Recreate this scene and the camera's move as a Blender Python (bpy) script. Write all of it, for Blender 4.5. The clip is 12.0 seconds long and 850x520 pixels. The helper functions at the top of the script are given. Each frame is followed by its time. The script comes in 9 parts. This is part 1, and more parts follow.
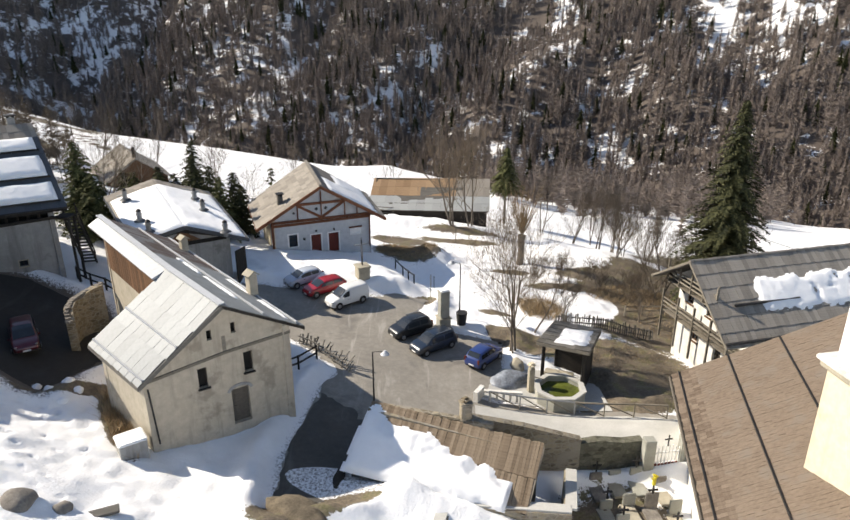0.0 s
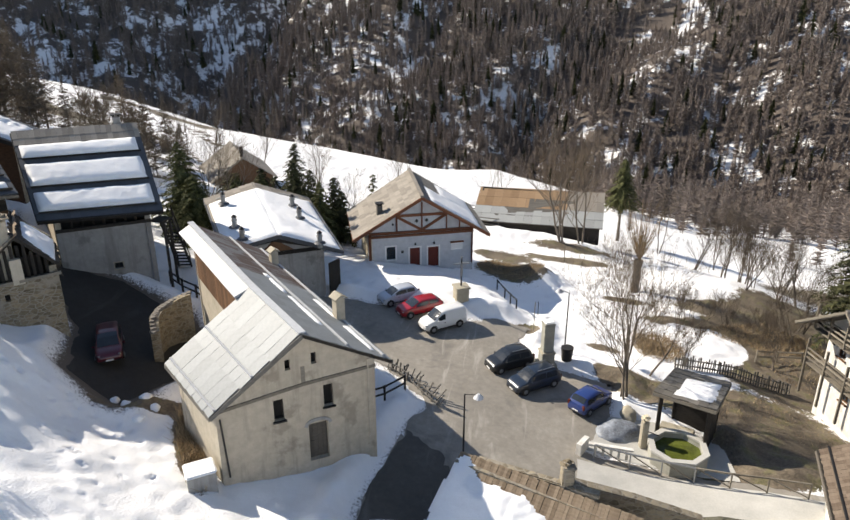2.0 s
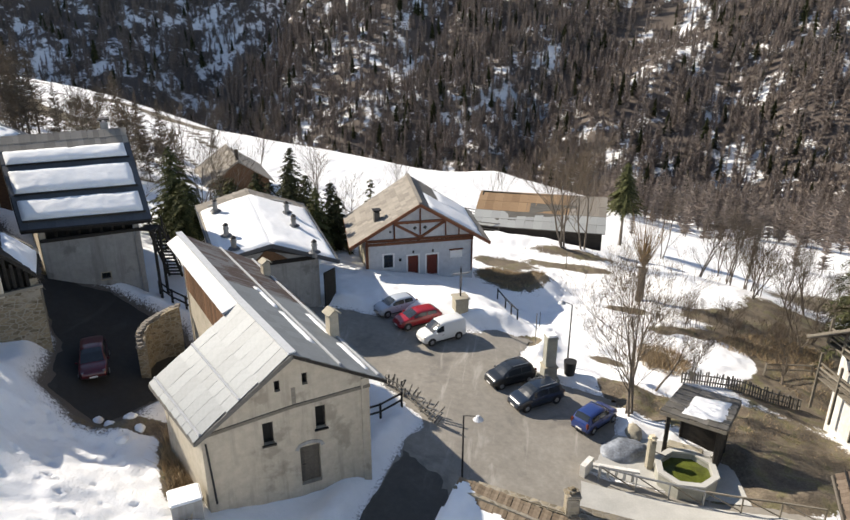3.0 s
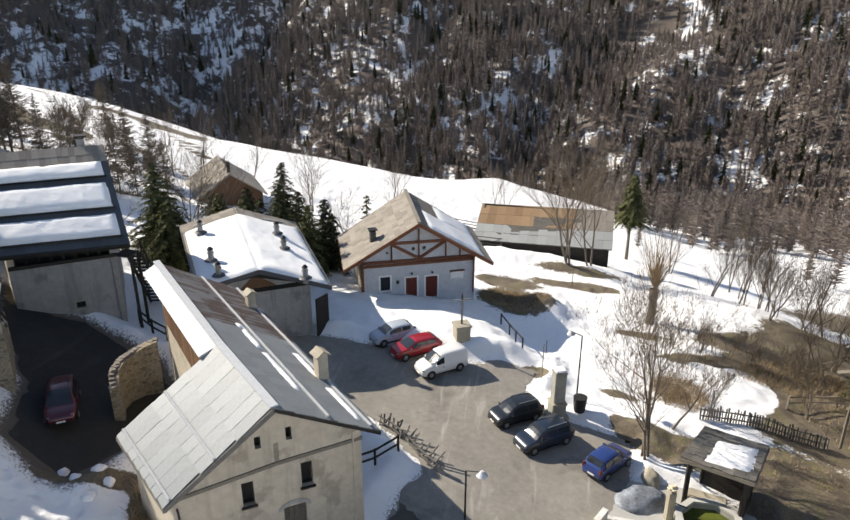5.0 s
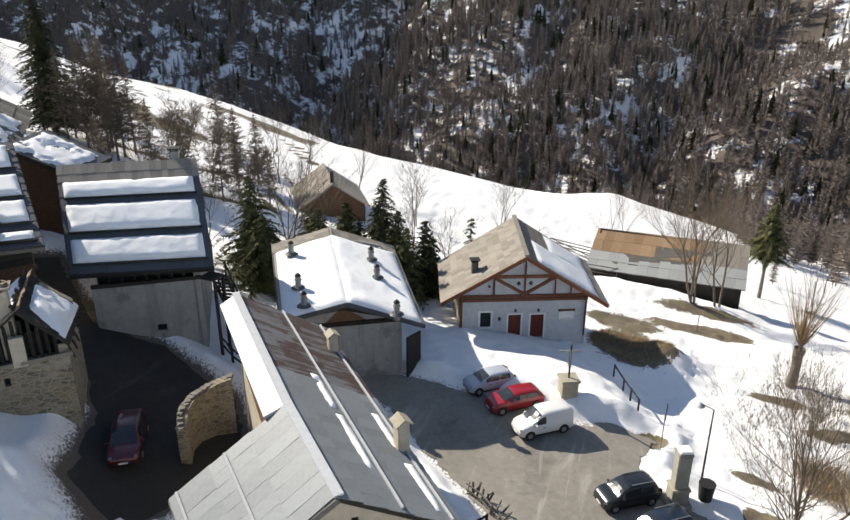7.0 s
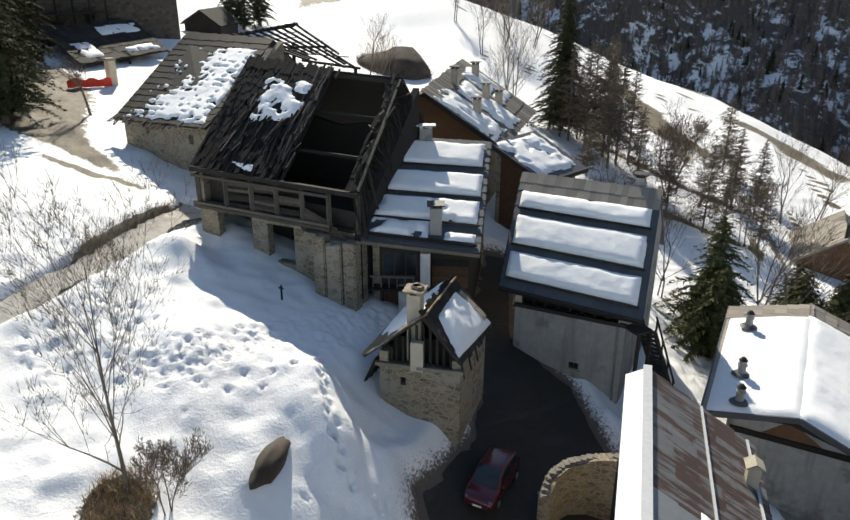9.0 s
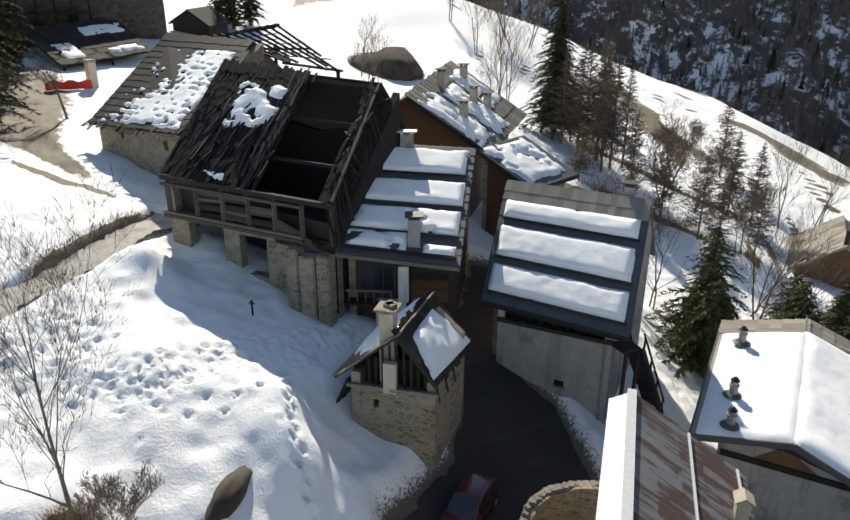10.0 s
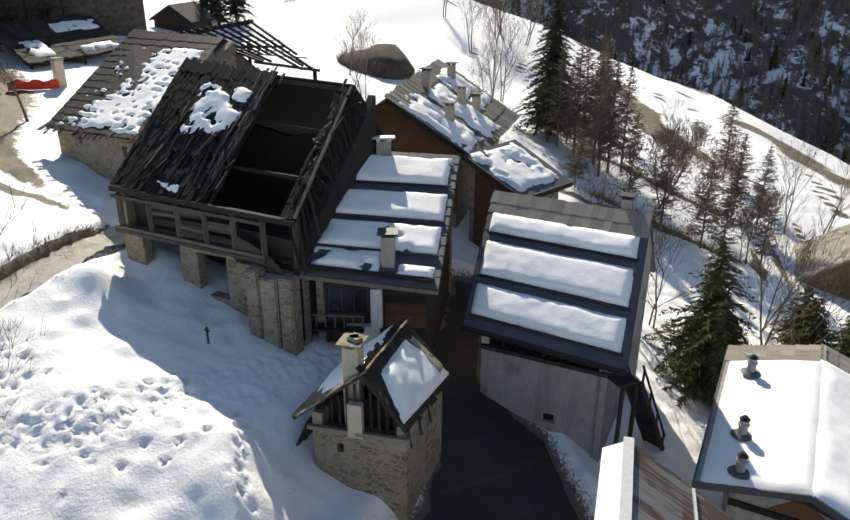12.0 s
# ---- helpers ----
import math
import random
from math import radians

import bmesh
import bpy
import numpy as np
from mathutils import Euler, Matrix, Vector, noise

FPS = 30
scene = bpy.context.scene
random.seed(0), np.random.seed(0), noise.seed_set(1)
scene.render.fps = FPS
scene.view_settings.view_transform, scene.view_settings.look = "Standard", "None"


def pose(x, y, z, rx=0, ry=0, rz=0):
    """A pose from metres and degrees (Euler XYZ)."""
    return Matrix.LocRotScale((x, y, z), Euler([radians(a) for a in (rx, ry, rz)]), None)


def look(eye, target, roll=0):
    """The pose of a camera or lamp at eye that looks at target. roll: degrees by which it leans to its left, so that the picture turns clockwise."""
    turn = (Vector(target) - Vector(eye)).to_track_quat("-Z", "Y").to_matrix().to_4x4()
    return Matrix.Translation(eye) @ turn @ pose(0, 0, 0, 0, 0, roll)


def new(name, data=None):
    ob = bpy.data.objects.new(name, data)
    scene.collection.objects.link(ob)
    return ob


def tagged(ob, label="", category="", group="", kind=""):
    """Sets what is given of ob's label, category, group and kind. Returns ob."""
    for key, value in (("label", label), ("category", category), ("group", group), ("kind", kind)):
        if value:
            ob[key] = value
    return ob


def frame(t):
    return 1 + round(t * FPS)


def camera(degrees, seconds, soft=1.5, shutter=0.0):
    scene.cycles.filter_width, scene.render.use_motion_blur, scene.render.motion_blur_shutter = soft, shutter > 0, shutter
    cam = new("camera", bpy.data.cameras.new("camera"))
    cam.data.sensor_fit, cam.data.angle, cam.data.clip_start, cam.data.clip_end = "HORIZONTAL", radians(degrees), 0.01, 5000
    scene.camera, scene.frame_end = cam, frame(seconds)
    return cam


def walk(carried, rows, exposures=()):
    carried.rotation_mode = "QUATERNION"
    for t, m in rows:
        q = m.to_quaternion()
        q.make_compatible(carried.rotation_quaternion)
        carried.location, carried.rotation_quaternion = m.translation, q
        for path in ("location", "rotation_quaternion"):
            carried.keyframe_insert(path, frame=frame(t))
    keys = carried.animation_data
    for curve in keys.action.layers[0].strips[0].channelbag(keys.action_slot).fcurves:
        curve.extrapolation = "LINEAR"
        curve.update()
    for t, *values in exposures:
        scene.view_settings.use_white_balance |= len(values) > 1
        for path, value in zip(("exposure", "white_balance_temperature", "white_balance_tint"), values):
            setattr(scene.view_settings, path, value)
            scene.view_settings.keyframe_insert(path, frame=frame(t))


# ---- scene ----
cam = camera(62.2, 12.0)
METRES, EYE, TILT, LEAN, TURN = 33.6, 30.0, -22.0, 0.0, 0.0
ROWS = [
    (0.0, 0.0, 0.0, 0.0, -0.0, 0.0, 0.0),
    (0.5, -0.0018, 0.038, 0.0172, 1.52, 0.02, -0.62),
    (1.0, -0.0048, 0.0784, 0.0322, 4.23, -0.07, -1.73),
    (1.5, -0.0053, 0.1194, 0.0439, 7.56, -0.2, -3.06),
    (2.0, -0.0057, 0.151, 0.056, 8.4, -0.26, -3.4),
    (2.5, -0.0078, 0.1803, 0.0687, 8.4, -0.29, -3.43),
    (3.0, -0.0108, 0.2088, 0.0821, 8.41, -0.32, -3.45),
    (5.0, -0.0274, 0.3227, 0.1353, 8.43, -0.09, -3.4),
    (5.5, -0.0353, 0.3593, 0.1531, 8.45, 0.0, -3.43),
    (6.0, -0.0438, 0.4025, 0.1714, 10.27, -0.08, -4.18),
    (6.5, -0.0491, 0.4445, 0.1908, 12.27, -0.23, -4.99),
    (8.5, -0.1188, 0.6661, 0.2826, 48.36, -7.23, -17.1),
    (9.0, -0.131, 0.7144, 0.3055, 57.7, -10.17, -19.09),
    (9.5, -0.146, 0.7454, 0.3212, 57.75, -10.25, -19.09),
    (10.0, -0.1643, 0.7742, 0.3336, 57.79, -10.33, -19.1),
    (10.5, -0.1857, 0.8009, 0.3426, 57.81, -10.4, -19.1),
    (11.0, -0.2082, 0.8254, 0.3501, 57.82, -10.47, -19.12),
    (11.5, -0.2311, 0.8483, 0.3565, 57.82, -10.53, -19.12),
    (12.0, -0.2535, 0.8679, 0.3621, 57.81, -10.58, -19.11),
]
walk(cam, [(t, pose(0, 0, EYE, TILT, LEAN, TURN) @ pose(METRES * x, METRES * y, METRES * z, 90 + pitch, roll, yaw)) for t, x, y, z, yaw, pitch, roll in ROWS],
     [(0.0, 0.6, 6800, 11), (6.7, 0.54, 6750, 10), (9.0, 0.43, 6750, 7), (12.0, 0.42, 6800, 7)])

# ---- light: clear winter sky, low sun from the west-north-west of the plan ----
SUN_AZ, SUN_EL = 162.0, 36.0          # degrees: where the sun stands, anticlockwise from +x, and its height
world = bpy.data.worlds.new("sky")
scene.world = world
world.use_nodes = True
_n = world.node_tree.nodes
_sky = _n.new("ShaderNodeTexSky")
_sky.sky_type = "NISHITA"
_sky.sun_disc = False
_sky.sun_elevation = radians(SUN_EL)
_sky.sun_rotation = radians(90.0 - SUN_AZ)
_sky.altitude = 1500
_sky.dust_density = 0.6
_sky.ozone_density = 0.2
world.node_tree.links.new(_sky.outputs[0], _n["Background"].inputs[0])
_n["Background"].inputs[1].default_value = 0.105
_sd = bpy.data.lights.new("sun", "SUN")
_sd.energy = 4.9
_sd.angle = radians(0.53)
_sd.color = (1.0, 0.935, 0.83)
sun = new("sun", _sd)
_to = Vector((math.cos(radians(SUN_AZ)) * math.cos(radians(SUN_EL)), math.sin(radians(SUN_AZ)) * math.cos(radians(SUN_EL)), math.sin(radians(SUN_EL))))
sun.matrix_world = look(_to * 200, (0, 0, 0))

# ---- materials ----
class Nodes:
    """Wires one material."""
    def __init__(self, name):
        self.mat = bpy.data.materials.new(name)
        self.mat.use_nodes = True
        self.t = self.mat.node_tree
        self.bsdf = self.t.nodes["Principled BSDF"]
        self.co = self.t.nodes.new("ShaderNodeTexCoord").outputs["Object"]

    def add(self, kind):
        return self.t.nodes.new(kind)

    def put(self, value, socket):
        if isinstance(value, bpy.types.NodeSocket):
            self.t.links.new(value, socket)
        else:
            socket.default_value = value

    def stretch(self, scale, rot=(0, 0, 0), co=None):
        n = self.add("ShaderNodeMapping")
        self.put(co or self.co, n.inputs["Vector"])
        n.inputs["Scale"].default_value = scale
        n.inputs["Rotation"].default_value = rot
        return n.outputs[0]

    def noise(self, scale, detail=4.0, rough=0.6, co=None, dist=0.0):
        n = self.add("ShaderNodeTexNoise")
        self.put(co or self.co, n.inputs["Vector"])
        n.inputs["Scale"].default_value = scale
        n.inputs["Detail"].default_value = detail
        n.inputs["Roughness"].default_value = rough
        n.inputs["Distortion"].default_value = dist
        return n.outputs["Fac"]

    def ramp(self, fac, stops):
        n = self.add("ShaderNodeValToRGB")
        self.put(fac, n.inputs[0])
        el = n.color_ramp.elements
        while len(el) < len(stops):
            el.new(0.5)
        for e, (p, c) in zip(el, stops):
            e.position = p
            e.color = (*c, 1) if len(c) == 3 else c
        return n.outputs[0]

    def step(self, fac, lo, hi, a=0.0, b=1.0):
        n = self.add("ShaderNodeMapRange")
        n.interpolation_type = "SMOOTHSTEP"
        self.put(fac, n.inputs[0])
        for i, v in zip((1, 2, 3, 4), (lo, hi, a, b)):
            n.inputs[i].default_value = v
        return n.outputs[0]

    def mix(self, fac, a, b):
        n = self.add("ShaderNodeMix")
        n.data_type = "RGBA"
        self.put(fac, n.inputs[0])
        for v, s in ((a, n.inputs[6]), (b, n.inputs[7])):
            self.put((*v, 1) if isinstance(v, tuple) and len(v) == 3 else v, s)
        return n.outputs[2]

    def math(self, op, a, b=0.0):
        n = self.add("ShaderNodeMath")
        n.operation = op
        self.put(a, n.inputs[0])
        self.put(b, n.inputs[1])
        return n.outputs[0]

    def random(self, island=False):
        return self.add("ShaderNodeNewGeometry").outputs["Random Per Island"] if island else self.add("ShaderNodeObjectInfo").outputs["Random"]

    def attr(self, name):
        n = self.add("ShaderNodeAttribute")
        n.attribute_name = name
        return n.outputs["Fac"]

    def bump(self, height, strength=0.3, distance=0.05):
        n = self.add("ShaderNodeBump")
        n.inputs["Strength"].default_value = strength
        n.inputs["Distance"].default_value = distance
        self.put(height, n.inputs["Height"])
        self.t.links.new(n.outputs[0], self.bsdf.inputs["Normal"])

    def done(self, color, rough=0.8, metal=0.0, spec=0.4):
        for v, s in ((color, "Base Color"), (rough, "Roughness"), (metal, "Metallic"), (spec, "Specular IOR Level")):
            self.put((*v, 1) if isinstance(v, tuple) and len(v) == 3 else v, self.bsdf.inputs[s])
        return self.mat


def plain(name, color, rough=0.7, metal=0.0, vary=0.25, scale=3.0, fine=25.0, bump=0.15, spec=0.4):
    """A worn surface: colour varied at two scales, with a fine relief."""
    m = Nodes(name)
    a, b = m.noise(scale), m.noise(fine, 3.0)
    f = m.math("ADD", m.math("MULTIPLY", a, 0.65), m.math("MULTIPLY", b, 0.35))
    lo, hi = tuple(c * (1 - vary) for c in color), tuple(min(1, c * (1 + vary)) for c in color)
    col = m.ramp(f, [(0.3, lo), (0.7, hi)])
    if bump:
        m.bump(b, bump, 0.03)
    return m.done(col, rough, metal, spec)


def planks_mat(name, dark, light, rough=0.85, along=0, per_piece=True, worn=None, grain=9.0):
    """Weathered boards: streaks along one axis, each board of its own tone."""
    m = Nodes(name)
    sc = [grain, grain, grain]
    sc[along] = 0.5
    g = m.noise(1.0, 6.0, 0.65, m.stretch(tuple(sc)))
    big = m.noise(0.6, 3.0)
    r = m.random(island=not per_piece)
    f = m.math("ADD", m.math("MULTIPLY", g, 0.55), m.math("ADD", m.math("MULTIPLY", r, 0.3), m.math("MULTIPLY", big, 0.25)))
    col = m.ramp(f, [(0.3, dark), (0.8, light)])
    if worn:
        col = m.mix(m.step(m.noise(0.9, 4.0), 0.5, 0.68), col, worn)
    m.bump(g, 0.3, 0.02)
    return m.done(col, rough, 0.0, 0.25)


def snow_mat(name, dirt=0.0):
    m = Nodes(name)
    big, mid, fine = m.noise(0.35, 4.0), m.noise(2.2, 5.0, 0.65), m.noise(14.0, 3.0)
    col = m.ramp(mid, [(0.3, (0.87, 0.868, 0.86)), (0.7, (0.92, 0.917, 0.905))])
    if dirt:
        col = m.mix(m.step(m.noise(1.1, 6.0, 0.7), 0.62, 0.8, 0.0, dirt), col, (0.25, 0.22, 0.19))
    h = m.math("ADD", m.math("MULTIPLY", mid, 0.7), m.math("MULTIPLY", fine, 0.25))
    m.bump(h, 0.35, 0.12)
    return m.done(col, 0.65, 0.0, 0.3)


def ground_mat():
    """Old trodden snow, with bare earth and dry grass where the plan says it has melted."""
    m = Nodes("snow_and_earth")
    mid, fine, pits = m.noise(1.6, 6.0, 0.68), m.noise(9.0, 4.0), m.noise(0.5, 4.0)
    snow = m.ramp(mid, [(0.3, (0.87, 0.868, 0.86)), (0.7, (0.925, 0.92, 0.91))])
    e1, e2 = m.noise(0.8, 5.0, 0.7), m.noise(7.0, 5.0, 0.75)
    f = m.math("ADD", m.math("MULTIPLY", e1, 0.5), m.math("MULTIPLY", e2, 0.5))
    earth = m.ramp(f, [(0.3, (0.045, 0.036, 0.026)), (0.5, (0.155, 0.125, 0.09)), (0.72, (0.30, 0.25, 0.185))])
    green = m.ramp(e2, [(0.3, (0.08, 0.075, 0.035)), (0.7, (0.23, 0.20, 0.115))])
    earth = m.mix(m.step(e1, 0.5, 0.62), earth, green)
    earth = m.mix(m.attr("litter"), earth, m.ramp(e2, [(0.3, (0.055, 0.046, 0.040)), (0.7, (0.17, 0.135, 0.11))]))
    bare = m.attr("bare")
    k = m.math("ADD", bare, m.math("MULTIPLY", m.math("SUBTRACT", m.math("ADD", m.math("MULTIPLY", mid, 0.6), m.math("MULTIPLY", fine, 0.4)), 0.5), 1.1))
    patch = m.math("MULTIPLY", m.math("SUBTRACT", m.noise(0.16, 7.0, 0.72), 0.5), m.math("MULTIPLY", m.attr("litter"), 2.2))
    k = m.step(m.math("ADD", k, patch), 0.46, 0.54)
    muddy = m.mix(m.step(m.math("ADD", m.attr("mud"), m.math("MULTIPLY", m.math("SUBTRACT", e2, 0.5), 1.3)), 0.45, 0.75), snow, (0.13, 0.11, 0.09))
    m.bump(m.math("ADD", m.math("MULTIPLY", mid, 0.6), m.math("MULTIPLY", fine, 0.4)), 0.5, 0.2)
    return m.done(m.mix(k, muddy, earth), 0.75, 0.0, 0.25)


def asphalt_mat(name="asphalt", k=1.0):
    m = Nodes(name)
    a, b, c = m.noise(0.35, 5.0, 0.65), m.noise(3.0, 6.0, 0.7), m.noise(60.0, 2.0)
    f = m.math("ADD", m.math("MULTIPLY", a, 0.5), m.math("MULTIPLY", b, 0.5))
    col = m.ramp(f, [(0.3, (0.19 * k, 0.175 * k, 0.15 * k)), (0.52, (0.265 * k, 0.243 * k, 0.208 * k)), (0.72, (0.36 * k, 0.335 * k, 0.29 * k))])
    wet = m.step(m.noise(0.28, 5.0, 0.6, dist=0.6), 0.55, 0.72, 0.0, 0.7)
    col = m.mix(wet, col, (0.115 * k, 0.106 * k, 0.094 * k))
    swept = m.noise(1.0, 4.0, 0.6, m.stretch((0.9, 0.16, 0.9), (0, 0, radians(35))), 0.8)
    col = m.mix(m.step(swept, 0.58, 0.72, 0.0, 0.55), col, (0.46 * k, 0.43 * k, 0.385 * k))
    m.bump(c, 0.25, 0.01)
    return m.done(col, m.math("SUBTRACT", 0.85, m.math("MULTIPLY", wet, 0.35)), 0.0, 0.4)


def stone_mat(name, dark, light, size=2.6, mortar=(0.30, 0.27, 0.22)):
    """Rubble masonry in earthy mortar."""
    m = Nodes(name)
    v = m.add("ShaderNodeTexVoronoi")
    m.put(m.stretch((1.0, 1.0, 1.9)), v.inputs["Vector"])
    v.inputs["Scale"].default_value = size
    e = m.add("ShaderNodeTexVoronoi")
    e.feature = "DISTANCE_TO_EDGE"
    m.put(m.stretch((1.0, 1.0, 1.9)), e.inputs["Vector"])
    e.inputs["Scale"].default_value = size
    n, n2 = m.noise(7.0, 5.0), m.noise(0.7, 4.0)
    f = m.math("ADD", m.math("MULTIPLY", v.outputs["Color"], 0.45), m.math("MULTIPLY", n, 0.55))
    col = m.ramp(f, [(0.25, dark), (0.75, light)])
    j = m.step(e.outputs["Distance"], 0.02, 0.09)
    col = m.mix(j, mortar, col)
    col = m.mix(m.step(n2, 0.52, 0.66, 0.0, 0.8), col, mortar)
    m.bump(m.math("ADD", m.math("MULTIPLY", j, 0.6), n), 0.5, 0.05)
    return m.done(col, 0.9, 0.0, 0.2)


def plaster_mat(name, color, dirty, stain=0.5):
    """Lime render with streaks and patches that have come off."""
    m = Nodes(name)
    big, mid, fine = m.noise(0.5, 5.0, 0.6), m.noise(2.5, 5.0, 0.65), m.noise(30.0, 3.0)
    streak = m.noise(1.0, 4.0, 0.6, m.stretch((2.2, 2.2, 0.22)))
    col = m.ramp(mid, [(0.3, tuple(c * 0.86 for c in color)), (0.7, tuple(min(1, c * 1.1) for c in color))])
    col = m.mix(m.step(streak, 0.48, 0.72, 0.0, stain), col, dirty)
    col = m.mix(m.step(big, 0.56, 0.64, 0.0, stain), col, tuple(c * 0.8 for c in dirty))
    m.bump(m.math("ADD", fine, mid), 0.2, 0.03)
    return m.done(col, 0.9, 0.0, 0.2)


def metal_roof_mat(name, color, rust=0.0, dirty=(0.12, 0.115, 0.11)):
    m = Nodes(name)
    big, mid = m.noise(0.8, 5.0, 0.65), m.noise(5.0, 5.0, 0.7)
    r = m.random()
    col = m.ramp(m.math("ADD", m.math("MULTIPLY", mid, 0.7), m.math("MULTIPLY", r, 0.3)), [(0.3, tuple(c * 0.82 for c in color)), (0.75, tuple(min(1, c * 1.12) for c in color))])
    col = m.mix(m.step(mid, 0.6, 0.72, 0.0, 0.55), col, dirty)
    if rust:
        place = m.add("ShaderNodeNewGeometry").outputs["Position"]
        run = m.noise(1.0, 5.0, 0.7, m.stretch((0.35, 3.2, 0.35), co=m.stretch((1, 1, 1), (0, 0, radians(-45)), place)))
        wide = m.noise(0.22, 3.0, 0.6, place)
        f = m.math("ADD", m.math("MULTIPLY", run, 0.55), m.math("ADD", m.math("MULTIPLY", wide, 0.4), m.math("MULTIPLY", r, 0.1)))
        col = m.mix(m.step(f, 0.655 - rust * 0.25, 0.74 - rust * 0.25, 0.0, 0.9), col, (0.07, 0.037, 0.024))
    m.bump(mid, 0.12, 0.02)
    return m.done(col, 0.55, 0.05, 0.35)


def paint_mat(name, color, rough=0.28, metal=0.0):
    """Car paint with a clear coat and a film of road dust."""
    m = Nodes(name)
    col = m.mix(m.step(m.noise(3.0, 5.0), 0.5, 0.8, 0.0, 0.08), color, (0.2, 0.18, 0.16))
    m.bsdf.inputs["Coat Weight"].default_value = 0.6
    m.bsdf.inputs["Coat Roughness"].default_value = 0.08
    return m.done(col, rough, metal, 0.5)


def glass_mat(name, color=(0.02, 0.024, 0.028)):
    m = Nodes(name)
    return m.done(m.mix(m.step(m.noise(2.0, 3.0), 0.4, 0.8, 0.0, 0.4), color, tuple(c * 2 for c in color)), 0.07, 0.0, 0.7)


def leaf_mat(name, dark, light):
    m = Nodes(name)
    r = m.random(island=True)
    f = m.math("ADD", m.math("MULTIPLY", m.noise(0.9, 4.0), 0.6), m.math("MULTIPLY", r, 0.4))
    return m.done(m.ramp(f, [(0.25, dark), (0.75, light)]), 0.75, 0.0, 0.2)


SNOW = snow_mat("roof_snow")
SNOW_OLD = snow_mat("old_snow", 0.5)
GROUND = ground_mat()
ASPHALT = asphalt_mat()
# Wet lane asphalt, taken near-black because the lane's shade is in the colour.
ASPHALT_WET_SHADE = asphalt_mat("wet_shaded_asphalt", 0.14)
CONCRETE = plain("pale_concrete", (0.46, 0.45, 0.415), 0.85, vary=0.2, scale=0.6, fine=12)
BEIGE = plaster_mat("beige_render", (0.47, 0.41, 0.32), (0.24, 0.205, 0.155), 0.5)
# Paler beige render: sunlight put into the colour of the barn's left walls.
BEIGE_LIT = plaster_mat("pale_sunlit_beige_render", (0.48, 0.43, 0.34), (0.33, 0.285, 0.21), 0.35)
GREY_RENDER = plaster_mat("grey_render", (0.33, 0.325, 0.31), (0.17, 0.165, 0.155), 0.55)
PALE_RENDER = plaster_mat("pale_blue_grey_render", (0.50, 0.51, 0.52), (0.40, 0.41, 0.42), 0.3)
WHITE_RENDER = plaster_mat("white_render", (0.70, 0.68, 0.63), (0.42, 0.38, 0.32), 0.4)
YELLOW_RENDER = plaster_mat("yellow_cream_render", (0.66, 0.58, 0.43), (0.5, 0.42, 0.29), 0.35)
RUBBLE = stone_mat("rubble_stone", (0.13, 0.11, 0.08), (0.36, 0.31, 0.22))
RUBBLE_WARM = stone_mat("ochre_rubble_stone", (0.12, 0.097, 0.063), (0.31, 0.255, 0.172))
# Rubble of the uphill house, its shade put into a near-black colour.
RUBBLE_SHADE = stone_mat("shaded_rubble_stone", (0.03, 0.027, 0.023), (0.11, 0.098, 0.082), 1.6, (0.07, 0.063, 0.054))
ROCK = plain("field_stone", (0.20, 0.18, 0.155), 0.9, vary=0.55, scale=1.3, fine=9, bump=0.6)
SHEET = metal_roof_mat("grey_sheet_metal", (0.245, 0.262, 0.268), 0.0, (0.19, 0.19, 0.185))
SHEET_RUST = metal_roof_mat("rusted_sheet_metal", (0.20, 0.20, 0.20), 0.75)
SHEET_PALE = metal_roof_mat("pale_zinc", (0.50, 0.51, 0.52), 0.0, (0.4, 0.4, 0.4))
SHEET_DARK = metal_roof_mat("dark_slate_roof", (0.085, 0.09, 0.098))
SHINGLE = planks_mat("brown_shingle", (0.085, 0.06, 0.042), (0.21, 0.165, 0.125), worn=(0.17, 0.14, 0.112))
SHINGLE_GREY = planks_mat("silver_grey_shingle", (0.185, 0.165, 0.14), (0.36, 0.325, 0.275))
BOARD_GREY = planks_mat("grey_weathered_board", (0.075, 0.07, 0.062), (0.22, 0.205, 0.18))
BOARD_OLD = planks_mat("dark_weathered_board", (0.045, 0.038, 0.031), (0.15, 0.13, 0.105))
BOARD_DARK = planks_mat("blackened_board", (0.014, 0.012, 0.010), (0.056, 0.049, 0.041))
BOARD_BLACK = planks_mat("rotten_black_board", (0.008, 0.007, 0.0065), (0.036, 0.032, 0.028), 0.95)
BOARD_BROWN = planks_mat("brown_board", (0.075, 0.04, 0.022), (0.20, 0.11, 0.058))
BOARD_ROOF = planks_mat("tan_roof_board", (0.12, 0.086, 0.056), (0.32, 0.25, 0.175))
BEAM = planks_mat("timber_beam", (0.10, 0.038, 0.02), (0.23, 0.095, 0.05))
BEAM_OLD = planks_mat("old_grey_beam", (0.10, 0.085, 0.065), (0.28, 0.25, 0.20))
DOOR_RED = planks_mat("red_brown_door", (0.10, 0.022, 0.015), (0.17, 0.045, 0.03))
WHITE_PAINT = plain("white_paint", (0.75, 0.74, 0.71), 0.6, vary=0.06)
IRON = plain("dark_iron", (0.035, 0.033, 0.032), 0.55, 0.4, vary=0.3)
